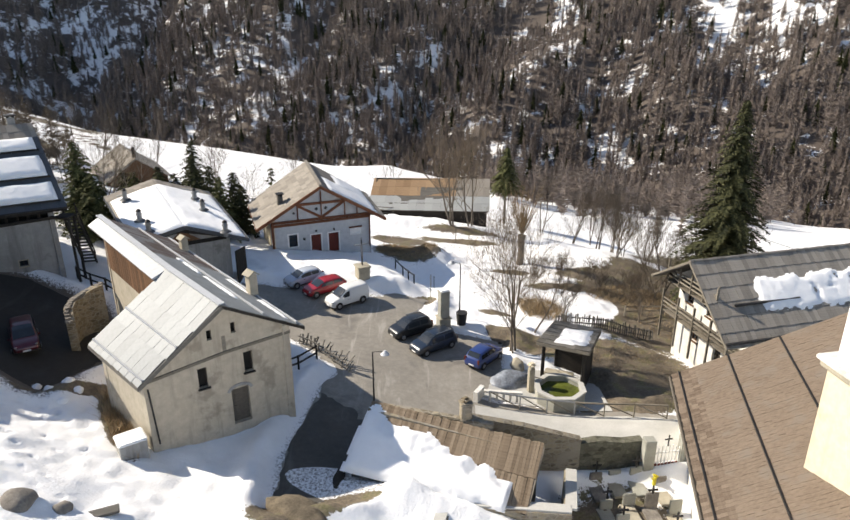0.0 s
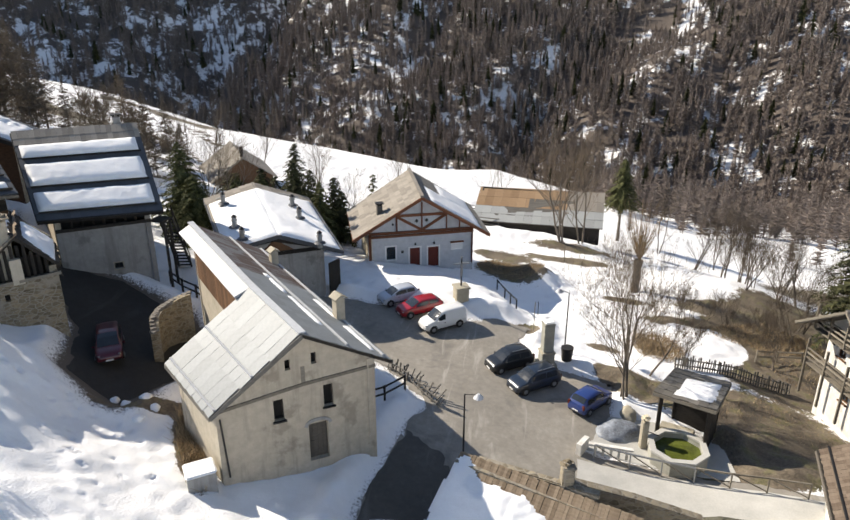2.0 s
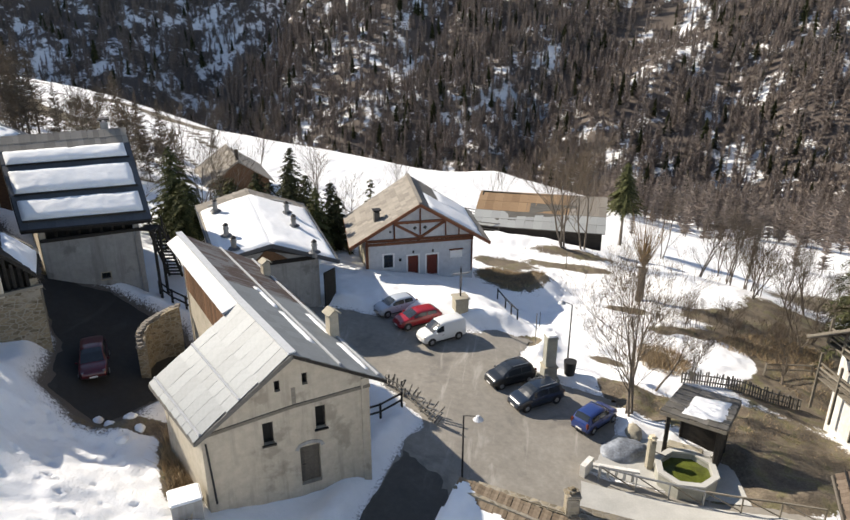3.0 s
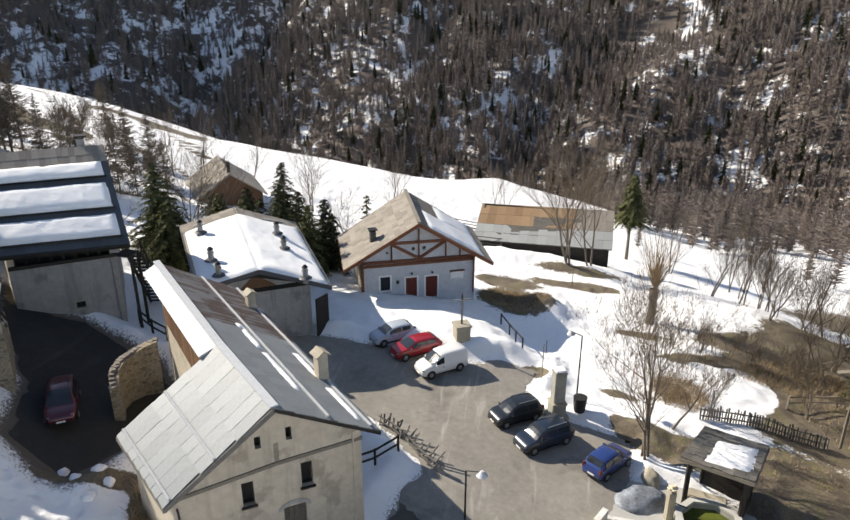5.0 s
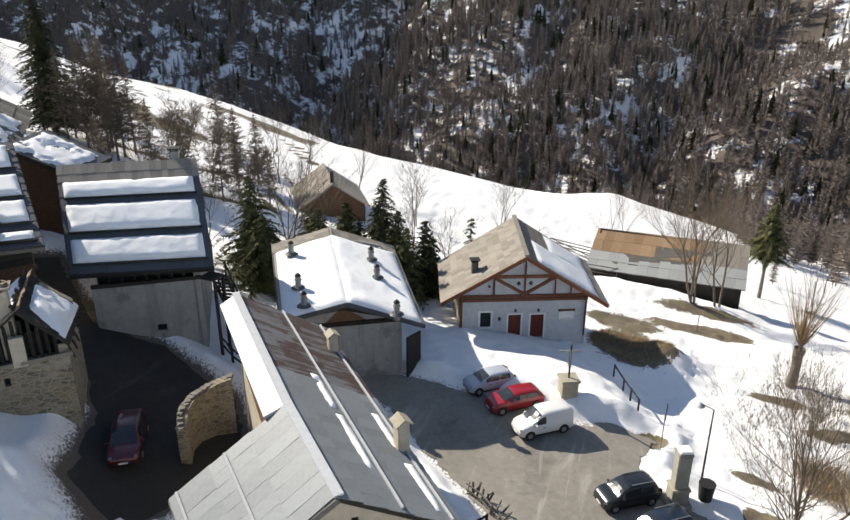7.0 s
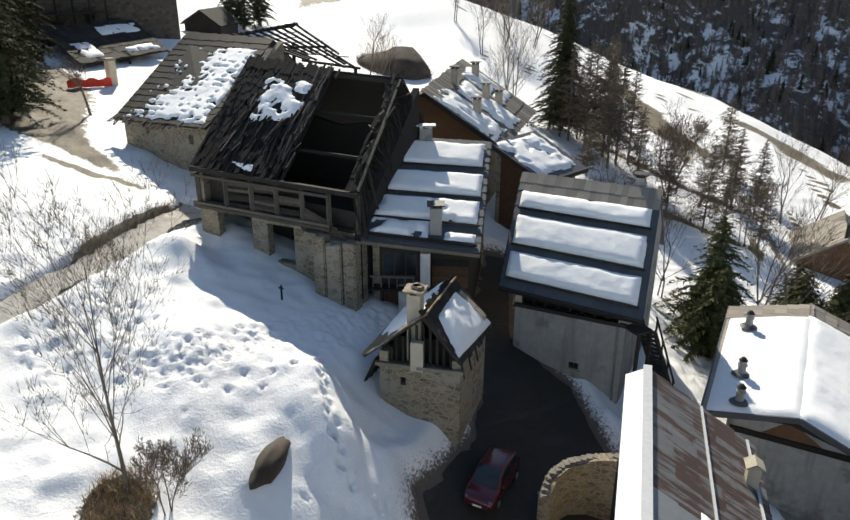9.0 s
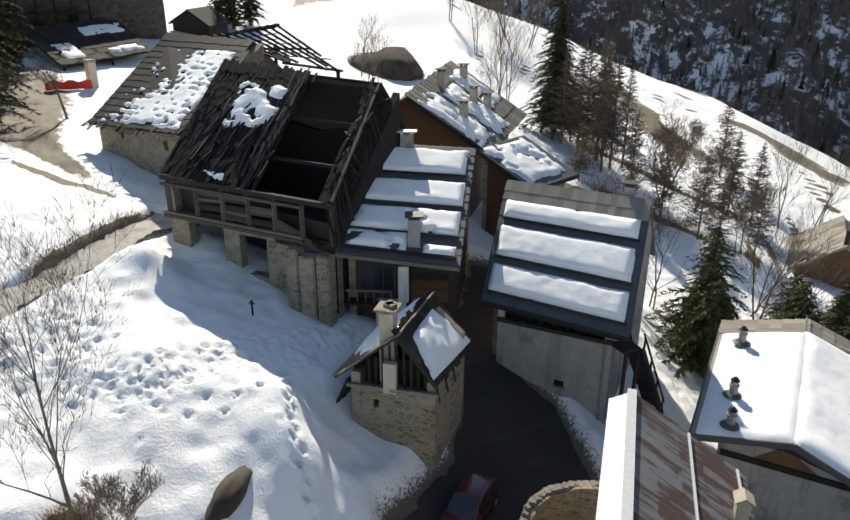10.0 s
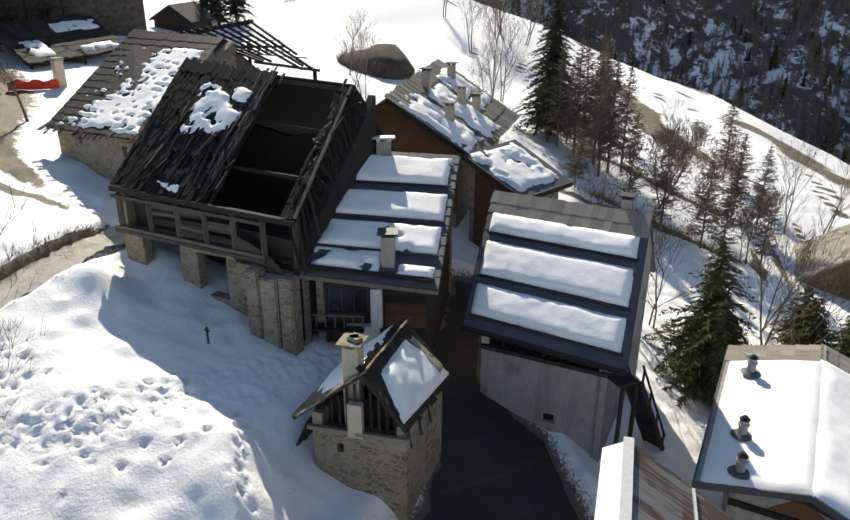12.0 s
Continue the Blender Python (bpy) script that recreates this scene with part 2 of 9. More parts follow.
STEEL = plain("galvanised_steel", (0.30, 0.31, 0.32), 0.4, 0.6, vary=0.15)
GLASS = glass_mat("dark_glass")
# Near-black for lofts, byre and openings: the unlit dark is in the colour.
DARK_IN = plain("unlit_inside", (0.018, 0.016, 0.014), 0.9, vary=0.3)
STONE_CUT = plain("cut_stone", (0.36, 0.325, 0.25), 0.85, vary=0.25, scale=1.4, fine=14)
STONE_GREEN = plain("grey_green_stone", (0.32, 0.315, 0.27), 0.85, vary=0.25, scale=1.2, fine=16)
MOSSY = stone_mat("mossy_stone", (0.06, 0.058, 0.042), (0.20, 0.19, 0.145), 2.4, (0.12, 0.115, 0.08))
POND = plain("algae_water", (0.085, 0.10, 0.02), 0.25, vary=0.5, scale=1.5, fine=9)
BARK = plain("grey_bark", (0.15, 0.125, 0.10), 0.9, vary=0.35, scale=5, fine=40)
TWIG = plain("bare_twig", (0.155, 0.12, 0.085), 0.85, vary=0.35, scale=2, fine=20, bump=0)
TWIG_TAN = plain("tan_twig", (0.23, 0.175, 0.12), 0.85, vary=0.3, scale=2, fine=20, bump=0)
TWIG_WILLOW = plain("ochre_twig", (0.27, 0.185, 0.095), 0.85, vary=0.3, scale=2, fine=20, bump=0)
NEEDLE = leaf_mat("spruce_needle", (0.014, 0.018, 0.008), (0.078, 0.078, 0.029))
NEEDLE_LIGHT = leaf_mat("pine_needle", (0.028, 0.036, 0.013), (0.15, 0.15, 0.055))
LARCH = leaf_mat("bare_larch_twig", (0.125, 0.102, 0.088), (0.285, 0.235, 0.20))
GRASS_DRY = leaf_mat("dry_grass", (0.20, 0.14, 0.08), (0.50, 0.38, 0.23))

# ---- building helpers ----
UP = Vector((0, 0, 1))


def V(*a):
    return Vector(a[0] if len(a) == 1 else a)


def thing(name, at, label, category, group="", kind=""):
    ob = new(name)
    ob.location = at
    ob.empty_display_size = 0.3
    return tagged(ob, label, category, group, kind)


def mesh_of(name, bm, mat, smooth=False):
    bmesh.ops.recalc_face_normals(bm, faces=bm.faces)
    me = bpy.data.meshes.new(name)
    bm.to_mesh(me)
    bm.free()
    for m in (mat if isinstance(mat, (list, tuple)) else (mat,)):
        me.materials.append(m)
    if smooth:
        me.polygons.foreach_set("use_smooth", [True] * len(me.polygons))
    return me


def part(name, bm, mat, parent=None, label="", smooth=False):
    """Links a bmesh, in world places, as one mesh object under a thing or a part."""
    ob = new(name, mesh_of(name, bm, mat, smooth))
    if parent is not None:
        ob.parent = parent
        up = parent
        at = Vector((0, 0, 0))
        while up is not None:
            at += up.location
            up = up.parent
        ob.data.transform(Matrix.Translation(-at))
    if label:
        ob["label"] = label
    return ob


def solo(name, bm, mat, label, category, group="", kind="", smooth=False):
    """A top-level thing that is one mesh; its origin goes to its base."""
    me = mesh_of(name, bm, mat, smooth)
    n = len(me.vertices)
    co = np.empty(n * 3)
    me.vertices.foreach_get("co", co)
    co = co.reshape(-1, 3)
    at = Vector(((co[:, 0].min() + co[:, 0].max()) / 2, (co[:, 1].min() + co[:, 1].max()) / 2, co[:, 2].min()))
    me.transform(Matrix.Translation(-at))
    ob = new(name, me)
    ob.location = at
    return tagged(ob, label, category, group, kind)


def from_arrays(name, verts, faces, mat, label="", category="", kind="", smooth=False, parent=None, group=""):
    me = bpy.data.meshes.new(name)
    me.from_pydata([tuple(v) for v in verts], [], [tuple(f) for f in faces])
    for m in (mat if isinstance(mat, (list, tuple)) else (mat,)):
        me.materials.append(m)
    if smooth:
        me.polygons.foreach_set("use_smooth", [True] * len(me.polygons))
    ob = new(name, me)
    if parent is not None:
        ob.parent = parent
        me.transform(Matrix.Translation(-parent.location))
    return tagged(ob, label, category, group, kind)


def add_hull8(bm, c):
    """A six-sided block from eight corners: four below, four above, both in ring order."""
    v = [bm.verts.new(p) for p in c]
    for f in ((3, 2, 1, 0), (4, 5, 6, 7), (0, 1, 5, 4), (1, 2, 6, 5), (2, 3, 7, 6), (3, 0, 4, 7)):
        bm.faces.new([v[i] for i in f])
    return v


def add_box(bm, at, size, turn=0.0, m=None):
    """A block standing on at (middle of its foot); size x, y, z; turned by degrees."""
    sx, sy, sz = size
    q = [(-sx / 2, -sy / 2, 0), (sx / 2, -sy / 2, 0), (sx / 2, sy / 2, 0), (-sx / 2, sy / 2, 0)]
    c = [Vector(p) for p in q] + [Vector((p[0], p[1], sz)) for p in q]
    mm = Matrix.Translation(at) @ Matrix.Rotation(radians(turn), 4, "Z")
    if m is not None:
        mm = mm @ m
    return add_hull8(bm, [mm @ p for p in c])


def add_slab(bm, a, b, c, d, thick):
    """A sheet with the upper corners a b c d, thick across."""
    n = (Vector(b) - Vector(a)).cross(Vector(d) - Vector(a)).normalized()
    if n.z < 0:
        n = -n
    up = [Vector(p) for p in (a, b, c, d)]
    add_hull8(bm, [p - n * thick for p in up] + up)


def add_bar(bm, p, q, w=0.1, h=None, sides=4, w2=None):
    """A beam (4 sides) or a round pole from p to q."""
    p, q = Vector(p), Vector(q)
    d = (q - p).normalized()
    s = d.cross(UP)
    s = Vector((1, 0, 0)) if s.length < 1e-3 else s.normalized()
    t = s.cross(d).normalized()
    h = h or w
    w2 = w2 or w
    rings = []
    for at, k in ((p, 1.0), (q, w2 / w)):
        ring = []
        for i in range(sides):
            a = 2 * math.pi * (i + 0.5) / sides
            r = 0.7071 if sides == 4 else 0.5
            ring.append(bm.verts.new(at + s * math.cos(a) * w * r * k + t * math.sin(a) * h * r * k))
        rings.append(ring)
    bm.faces.new(rings[0][::-1])
    bm.faces.new(rings[1])
    for i in range(sides):
        j = (i + 1) % sides
        bm.faces.new((rings[0][i], rings[0][j], rings[1][j], rings[1][i]))


def bar(name, p, q, w, mat, parent, h=None, sides=4, label="", w2=None):
    bm = bmesh.new()
    add_bar(bm, p, q, w, h, sides, w2)
    return part(name, bm, mat, parent, label)


def block(name, at, size, mat, parent, turn=0.0, label="", bevel=0.0):
    bm = bmesh.new()
    add_box(bm, at, size, turn)
    if bevel:
        bmesh.ops.bevel(bm, geom=bm.edges[:], offset=bevel, segments=2, affect="EDGES")
    return part(name, bm, mat, parent, label)


def wall(name, p, q, foot, tops, thick, openings, mat, parent, inward, label=""):
    """An upright wall over the plan line p-q. tops: (share of the length, height) of its upper edge; openings: u0, u1 in metres along it,
    and two heights; inward: a plan point on the inner side."""
    p, q = Vector((p[0], p[1], 0)), Vector((q[0], q[1], 0))
    L = (q - p).length
    d = (q - p) / L
    n = Vector((-d.y, d.x, 0))
    if n.dot(Vector((inward[0], inward[1], 0)) - p) < 0:
        n = -n
    us = sorted({0.0, L, *[s * L for s, _ in tops], *[o[0] for o in openings], *[o[1] for o in openings]})
    vs = sorted({foot, *[o[2] for o in openings], *[o[3] for o in openings]})

    def top(u):
        for (s0, z0), (s1, z1) in zip(tops, tops[1:]):
            if u <= s1 * L + 1e-6:
                return z0 + (z1 - z0) * (u - s0 * L) / max(1e-6, (s1 - s0) * L)
        return tops[-1][1]

    bm = bmesh.new()
    seen = {}

    def vert(u, z):
        k = (round(u, 4), round(z, 4))
        if k not in seen:
            seen[k] = bm.verts.new(p + d * u + UP * z)
        return seen[k]

    for a, b in zip(us, us[1:]):
        if b - a < 1e-4:
            continue
        levels = [z for z in vs if z < min(top(a), top(b)) - 0.01] + [None]
        for z0, z1 in zip(levels, levels[1:]):
            zt0, zt1 = (top(a), top(b)) if z1 is None else (z1, z1)
            mid = (z0 + (zt0 + zt1) / 2) / 2
            if any(o[0] - 1e-4 <= (a + b) / 2 <= o[1] + 1e-4 and o[2] - 1e-4 <= mid <= o[3] + 1e-4 for o in openings):
                continue
            bm.faces.new((vert(a, z0), vert(b, z0), vert(b, zt1), vert(a, zt0)))
    geo = bmesh.ops.extrude_face_region(bm, geom=bm.faces[:])
    bmesh.ops.translate(bm, verts=[g for g in geo["geom"] if isinstance(g, bmesh.types.BMVert)], vec=n * thick)
    return part(name, bm, mat, parent, label), p, d, n


def window(name, p, d, n, u0, u1, z0, z1, parent, frame_mat, deep=0.18, bars=(1, 1), border=0.0, border_mat=None, sill=True, pane=True):
    """A window set into an opening of a wall made above."""
    win = new(name)
    win.location = p + d * (u0 + u1) / 2 + UP * z0 - parent.location
    win.parent = parent
    at = p + n * deep
    w = 0.07
    bm = bmesh.new()
    for a, b in (((u0, z0), (u1, z0)), ((u0, z1), (u1, z1))):
        add_bar(bm, at + d * a[0] + UP * a[1], at + d * b[0] + UP * b[1], w * 1.4, w * 1.4)
    for u in (u0, u1):
        add_bar(bm, at + d * u + UP * z0, at + d * u + UP * z1, w * 1.4)
    for i in range(1, bars[0] + 1):
        u = u0 + (u1 - u0) * i / (bars[0] + 1)
        add_bar(bm, at + d * u + UP * z0, at + d * u + UP * z1, w * 0.6)
    for i in range(1, bars[1] + 1):
        z = z0 + (z1 - z0) * i / (bars[1] + 1)
        add_bar(bm, at + d * u0 + UP * z, at + d * u1 + UP * z, w * 0.6)
    part("frame", bm, frame_mat, win)
    if pane:
        bm = bmesh.new()
        q = at + n * 0.02
        add_hull8(bm, [q + d * u0 + UP * z0, q + d * u1 + UP * z0, q + d * u1 + UP * z0 + n * 0.012, q + d * u0 + UP * z0 + n * 0.012,
                       q + d * u0 + UP * z1, q + d * u1 + UP * z1, q + d * u1 + UP * z1 + n * 0.012, q + d * u0 + UP * z1 + n * 0.012])
        part("pane", bm, GLASS, win)
    if sill:
        bm = bmesh.new()
        add_bar(bm, p - n * 0.04 + d * (u0 - 0.08) + UP * (z0 - 0.04), p - n * 0.04 + d * (u1 + 0.08) + UP * (z0 - 0.04), 0.16, 0.07)
        part("sill", bm, border_mat or frame_mat, win)
    if border:
        bm = bmesh.new()
        o = -n * 0.012
        for u in (u0 - border / 2, u1 + border / 2):
            add_bar(bm, p + o + d * u + UP * z0, p + o + d * u + UP * (z1 + border), 0.05, border)
        bmesh.ops.delete(bm, geom=bm.verts[:], context="VERTS")
        for u in (u0 - border, u1):
            add_hull8(bm, [p + o + d * u + UP * z0, p + o + d * (u + border) + UP * z0, p + d * (u + border) + UP * z0 + n * 0.03, p + d * u + UP * z0 + n * 0.03,
                           p + o + d * u + UP * z1, p + o + d * (u + border) + UP * z1, p + d * (u + border) + UP * z1 + n * 0.03, p + d * u + UP * z1 + n * 0.03])
        add_hull8(bm, [p + o + d * (u0 - border) + UP * z1, p + o + d * (u1 + border) + UP * z1, p + d * (u1 + border) + UP * z1 + n * 0.03, p + d * (u0 - border) + UP * z1 + n * 0.03,
                       p + o + d * (u0 - border) + UP * (z1 + border), p + o + d * (u1 + border) + UP * (z1 + border), p + d * (u1 + border) + UP * (z1 + border) + n * 0.03, p + d * (u0 - border) + UP * (z1 + border) + n * 0.03])
        part("surround", bm, border_mat or WHITE_PAINT, win)
    return win


def lerp4(a, b, c, d, u, v):
    """The point u along a-b (c-d), v from the a-b edge to the d-c edge."""
    a, b, c, d = Vector(a), Vector(b), Vector(c), Vector(d)
    return (a * (1 - u) + b * u) * (1 - v) + (d * (1 - u) + c * u) * v


def snow_slab(name, quad, thick, label, seed=0, ragged=0.25, step=0.16, holes=0.0, mat=None, edge=0.35, bare=None, lumpy=0.3):
    """Settled snow on a roof plane: thick in the middle, rounded and ragged at the rim."""
    a, b, c, d = [Vector(p) for p in quad]
    n = (b - a).cross(d - a).normalized()
    if n.z < 0:
        n = -n
    W, H = ((b - a).length + (c - d).length) / 2, ((d - a).length + (c - b).length) / 2
    nu, nv = max(6, int(W / step)), max(6, int(H / step))
    hs = {}
    verts, faces, idx = [], [], {}
    for i in range(nu + 1):
        for j in range(nv + 1):
            u, v = i / nu, j / nv
            s = Vector((u * W, v * H, seed * 7.3))
            rim = min(u * W, (1 - u) * W, v * H, (1 - v) * H) - ragged * (0.5 + 0.9 * noise.noise(s * 0.9) + 0.5 * noise.noise(s * 2.7))
            h = thick * (1 - math.exp(-max(0, rim) / (edge * 0.45))) * (0.88 + lumpy * noise.noise(s * 0.6) + lumpy * 0.4 * noise.noise(s * 2.2))
            if holes:
                k = noise.noise(s * 1.1 + Vector((3, 9, 1))) + 0.45 * noise.noise(s * 2.6)
                h *= min(1, max(0, (k + 0.75 - holes) * 4))
            if bare is not None:
                h *= bare(u, v, s)
            hs[i, j] = h if rim > 0 else 0.0
    for i in range(nu):
        for j in range(nv):
            ring = [(i, j), (i + 1, j), (i + 1, j + 1), (i, j + 1)]
            if max(hs[k] for k in ring) < thick * 0.12:
                continue
            f = []
            for k in ring:
                if k not in idx:
                    idx[k] = len(verts)
                    verts.append(lerp4(a, b, c, d, k[0] / nu, k[1] / nv) + n * (hs[k] - 0.03))
                f.append(idx[k])
            faces.append(f)
    if not faces:
        return None
    return from_arrays(name, verts, faces, mat or SNOW, label, "snow", "stuff", smooth=True)


def chimney(at, size, high, turn, mat, parent, cap="slab", cap_mat=None, sink=0.6, label=""):
    """A stack with its cap, as parts: at is the foot where it leaves the roof."""
    stack = part("chimney", _stack(at, size, high, turn, sink), mat, parent, label)
    x, y, z = at
    if cap == "slab":
        bm = bmesh.new()
        add_box(bm, (x, y, z + high + 0.14), (size[0] * 1.5, size[1] * 1.5, 0.07), turn)
        for sx in (-1, 1):
            for sy in (-1, 1):
                m = Matrix.Rotation(radians(turn), 4, "Z") @ Vector((sx * size[0] * 0.36, sy * size[1] * 0.36, 0))
                add_box(bm, (x + m.x, y + m.y, z + high), (size[0] * 0.24, size[1] * 0.24, 0.14), turn)
        c = part("chimney_cap", bm, cap_mat or mat, parent)
    elif cap == "gable":
        bm = bmesh.new()
        r = Matrix.Translation(at) @ Matrix.Rotation(radians(turn), 4, "Z")
        w, l, h0 = size[0] * 0.75, size[1] * 0.72, high
        for s in (-1, 1):
            a, b = r @ Vector((0, -l, h0 + size[0] * 0.62)), r @ Vector((0, l, h0 + size[0] * 0.62))
            c2, d2 = r @ Vector((s * w, l, h0 + 0.05)), r @ Vector((s * w, -l, h0 + 0.05))
            add_slab(bm, a, b, c2, d2, 0.06)
        c = part("chimney_cap", bm, cap_mat or mat, parent)
        bm = bmesh.new()
        pts = [(-size[0] / 2, h0), (size[0] / 2, h0), (0, h0 + size[0] * 0.5)]
        f = [bm.verts.new(r @ Vector((px, -size[1] / 2, pz))) for px, pz in pts]
        g = [bm.verts.new(r @ Vector((px, size[1] / 2, pz))) for px, pz in pts]
        bm.faces.new(f), bm.faces.new(g[::-1])
        for i in range(3):
            bm.faces.new((f[i], f[(i + 1) % 3], g[(i + 1) % 3], g[i]))
        part("chimney_head", bm, mat, parent)
    return stack


def _stack(at, size, high, turn, sink):
    bm = bmesh.new()
    add_box(bm, (at[0], at[1], at[2] - sink), (size[0], size[1], high + sink), turn)
    bmesh.ops.bevel(bm, geom=bm.edges[:], offset=0.02, segments=1, affect="EDGES")
    return bm


_shared = {}


def piece(name, key, make, mat, m, parent):
    """One of many alike pieces: an object of its own on shared mesh data, at the pose m in the world."""
    if key not in _shared:
        bm = bmesh.new()
        make(bm)
        _shared[key] = mesh_of(name, bm, mat)
    ob = new(name, _shared[key])
    ob.parent = parent
    at = Vector((0, 0, 0))
    up = parent
    while up is not None:
        at += up.location
        up = up.parent
    ob.matrix_basis = Matrix.Translation(-at) @ m
    return ob


def frame_of(a, b, d):
    """Axes of a roof plane: x along a-b, y from a towards d, z out of the roof."""
    x = (Vector(b) - Vector(a)).normalized()
    y0 = Vector(d) - Vector(a)
    z = x.cross(y0).normalized()
    if z.z < 0:
        z = -z
    y = z.cross(x).normalized()
    if y.dot(y0) < 0:
        y = -y
    return x, y, z


def board_roof(a, b, c, d, rows, width, parent, mat, name, over=0.12, thick=0.03, limit=300, jitter=0.02, lift=0.012, missing=0.0, keep=None, rng=None, gap=0.008, cut=0.0):
    """Courses of boards or shingles on the roof plane a b (eave) c d (ridge), laid from the eave up. The first `limit` are pieces; the rest is one mesh."""
    a, b, c, d = [Vector(p) for p in (a, b, c, d)]
    rng = rng or random.Random(5)
    x, y, z = frame_of(a, b, d)
    H = ((d - a).length + (c - b).length) / 2
    lengths = [H / rows + over]
    variants = 3
    count = 0
    rest = bmesh.new()
    for r in range(rows):
        v0 = r / rows
        p, q = lerp4(a, b, c, d, 0, v0), lerp4(a, b, c, d, 1, v0)
        pt, qt = lerp4(a, b, c, d, 0, (r + 1) / rows), lerp4(a, b, c, d, 1, (r + 1) / rows)
        W = ((q - p).length + (qt - pt).length) / 2
        n = max(1, round(W / width))
        for i in range(n):
            u = (i + 0.5) / n
            if rng.random() < missing or (keep is not None and not keep(u, v0, rng)):
                continue
            foot, head = p.lerp(q, u), pt.lerp(qt, u)
            yy = (head - foot).normalized()
            xx = (q - p).normalized()
            zz = xx.cross(yy).normalized()
            if zz.z < 0:
                xx, zz = -xx, -zz
            k = rng.randrange(variants)
            m = Matrix((xx, yy, zz)).transposed().to_4x4()
            m.translation = foot + zz * (lift + thick * 0.5 + rng.uniform(0, lift)) + yy * rng.uniform(-jitter, jitter)
            m = m @ Matrix.Rotation(rng.uniform(-1, 1) * 0.012, 4, "Z")
            wd, ln = W / n - gap, lengths[0] - cut * rng.random()
            tilt = thick * 0.9 / max(0.1, ln)

            def make(bm, wd=wd, ln=ln, k=k):
                o = (k - 1) * 0.012
                add_hull8(bm, [Vector((-wd / 2, o, -thick / 2)), Vector((wd / 2, -o, -thick / 2)), Vector((wd / 2, ln, -thick * 1.2)), Vector((-wd / 2, ln, -thick * 1.2)),
                               Vector((-wd / 2, o, thick / 2)), Vector((wd / 2, -o, thick / 2)), Vector((wd / 2, ln, -thick * 0.3)), Vector((-wd / 2, ln, -thick * 0.3))])

            if count < limit:
                piece(name, (name, parent.name, r if keep or cut else 0, round(wd, 2), k), make, mat, m, parent)
                count += 1
            else:
                tmp = bmesh.new()
                make(tmp)
                tmp.transform(m)
                vs = [rest.verts.new(v.co) for v in tmp.verts]
                tmp.verts.index_update()
                for f in tmp.faces:
                    rest.faces.new([vs[v.index] for v in f.verts])
                tmp.free()
    if len(rest.verts):
        ob = part(name + "_bed", rest, mat, parent)
        ob["kind"] = "stuff"
    else:
        rest.free()

# ---- the land: a village shelf on a valley side, snow meadows falling to a river, a wooded slope beyond ----
SPOTS = [  # plan place and height of the square and its banks
    (-8, 48, 1.6), (-2, 46, 1.1), (1, 40, 0.5), (5, 42, 0.3), (-2, 51, 1.4), (-6.5, 37, 1.6), (0, 34, 0.6), (-4, 28, 1.4),
    (-13.5, 29.5, 2.3), (-12, 24, 3.2), (-11, 56, 2.4), (1, 51, 0.6), (8, 40, -0.3), (15, 34, 0.2), (11, 29, -0.6), (11, 50, 0.0), (19, 70, -2.4), (4, 80, -3.9),
]
SPOTS_UP = [  # the same on the uphill side
    (-18.5, 32.4, 3.8), (-23.3, 36.4, 4.4), (-28.35, 42.45, 6.3), (-25.0, 34.0, 5.9), (-25.4, 36.6, 5.7), (-28.3, 33.6, 7.7), (-27.2, 34.7, 6.9), (-25.4, 39.6, 5.0), (-30.5, 33.05, 9.75), (-28.85, 31.25, 9.25), (-34.4, 32.3, 10.35), (-21.2, 30.9, 3.9), (-22.4, 29.2, 6.2), (-20.1, 27.0, 5.3), (-17, 23, 5.6), (-26.6, 29.5, 8.9), (-24.6, 27.3, 8.4),
    (-32, 30.3, 10.3), (-35, 31.8, 10.5), (-37.2, 28.3, 11.6), (-42, 28, 12.8), (-24, 22.5, 8.2), (-29, 25.5, 9.4), (-64, 27, 15.5), (-31, 57, 5.0), (-36, 84, 1.0), (-60, 71, 10.5), (-52, 52, 12.0),
]
_sp = np.array(SPOTS + SPOTS_UP, float)


def slope_plane(x, y):
    w = np.where(x < -60, 11.4 + np.minimum(-60 - x, 60) * 0.17, -0.19 * x)
    w = np.where(x > 30, -5.7 - (x - 30) * 0.05, w)
    return 0.5 + w - 0.13 * (np.minimum(y, 400) - 44)


def poly_dist(x, y, ring):
    """Signed plan distance to a ring of corners: below nought inside."""
    x, y = np.asarray(x, float), np.asarray(y, float)
    best = np.full(x.shape, 1e9)
    inside = np.zeros(x.shape, bool)
    for (ax, ay), (bx, by) in zip(ring, ring[1:] + ring[:1]):
        dx, dy = bx - ax, by - ay
        t = np.clip(((x - ax) * dx + (y - ay) * dy) / (dx * dx + dy * dy), 0, 1)
        best = np.minimum(best, np.hypot(x - ax - t * dx, y - ay - t * dy))
        cross = ((ay > y) != (by > y)) & (x < (bx - ax) * (y - ay) / (by - ay + 1e-12) + ax)
        inside ^= cross
    return np.where(inside, -best, best)


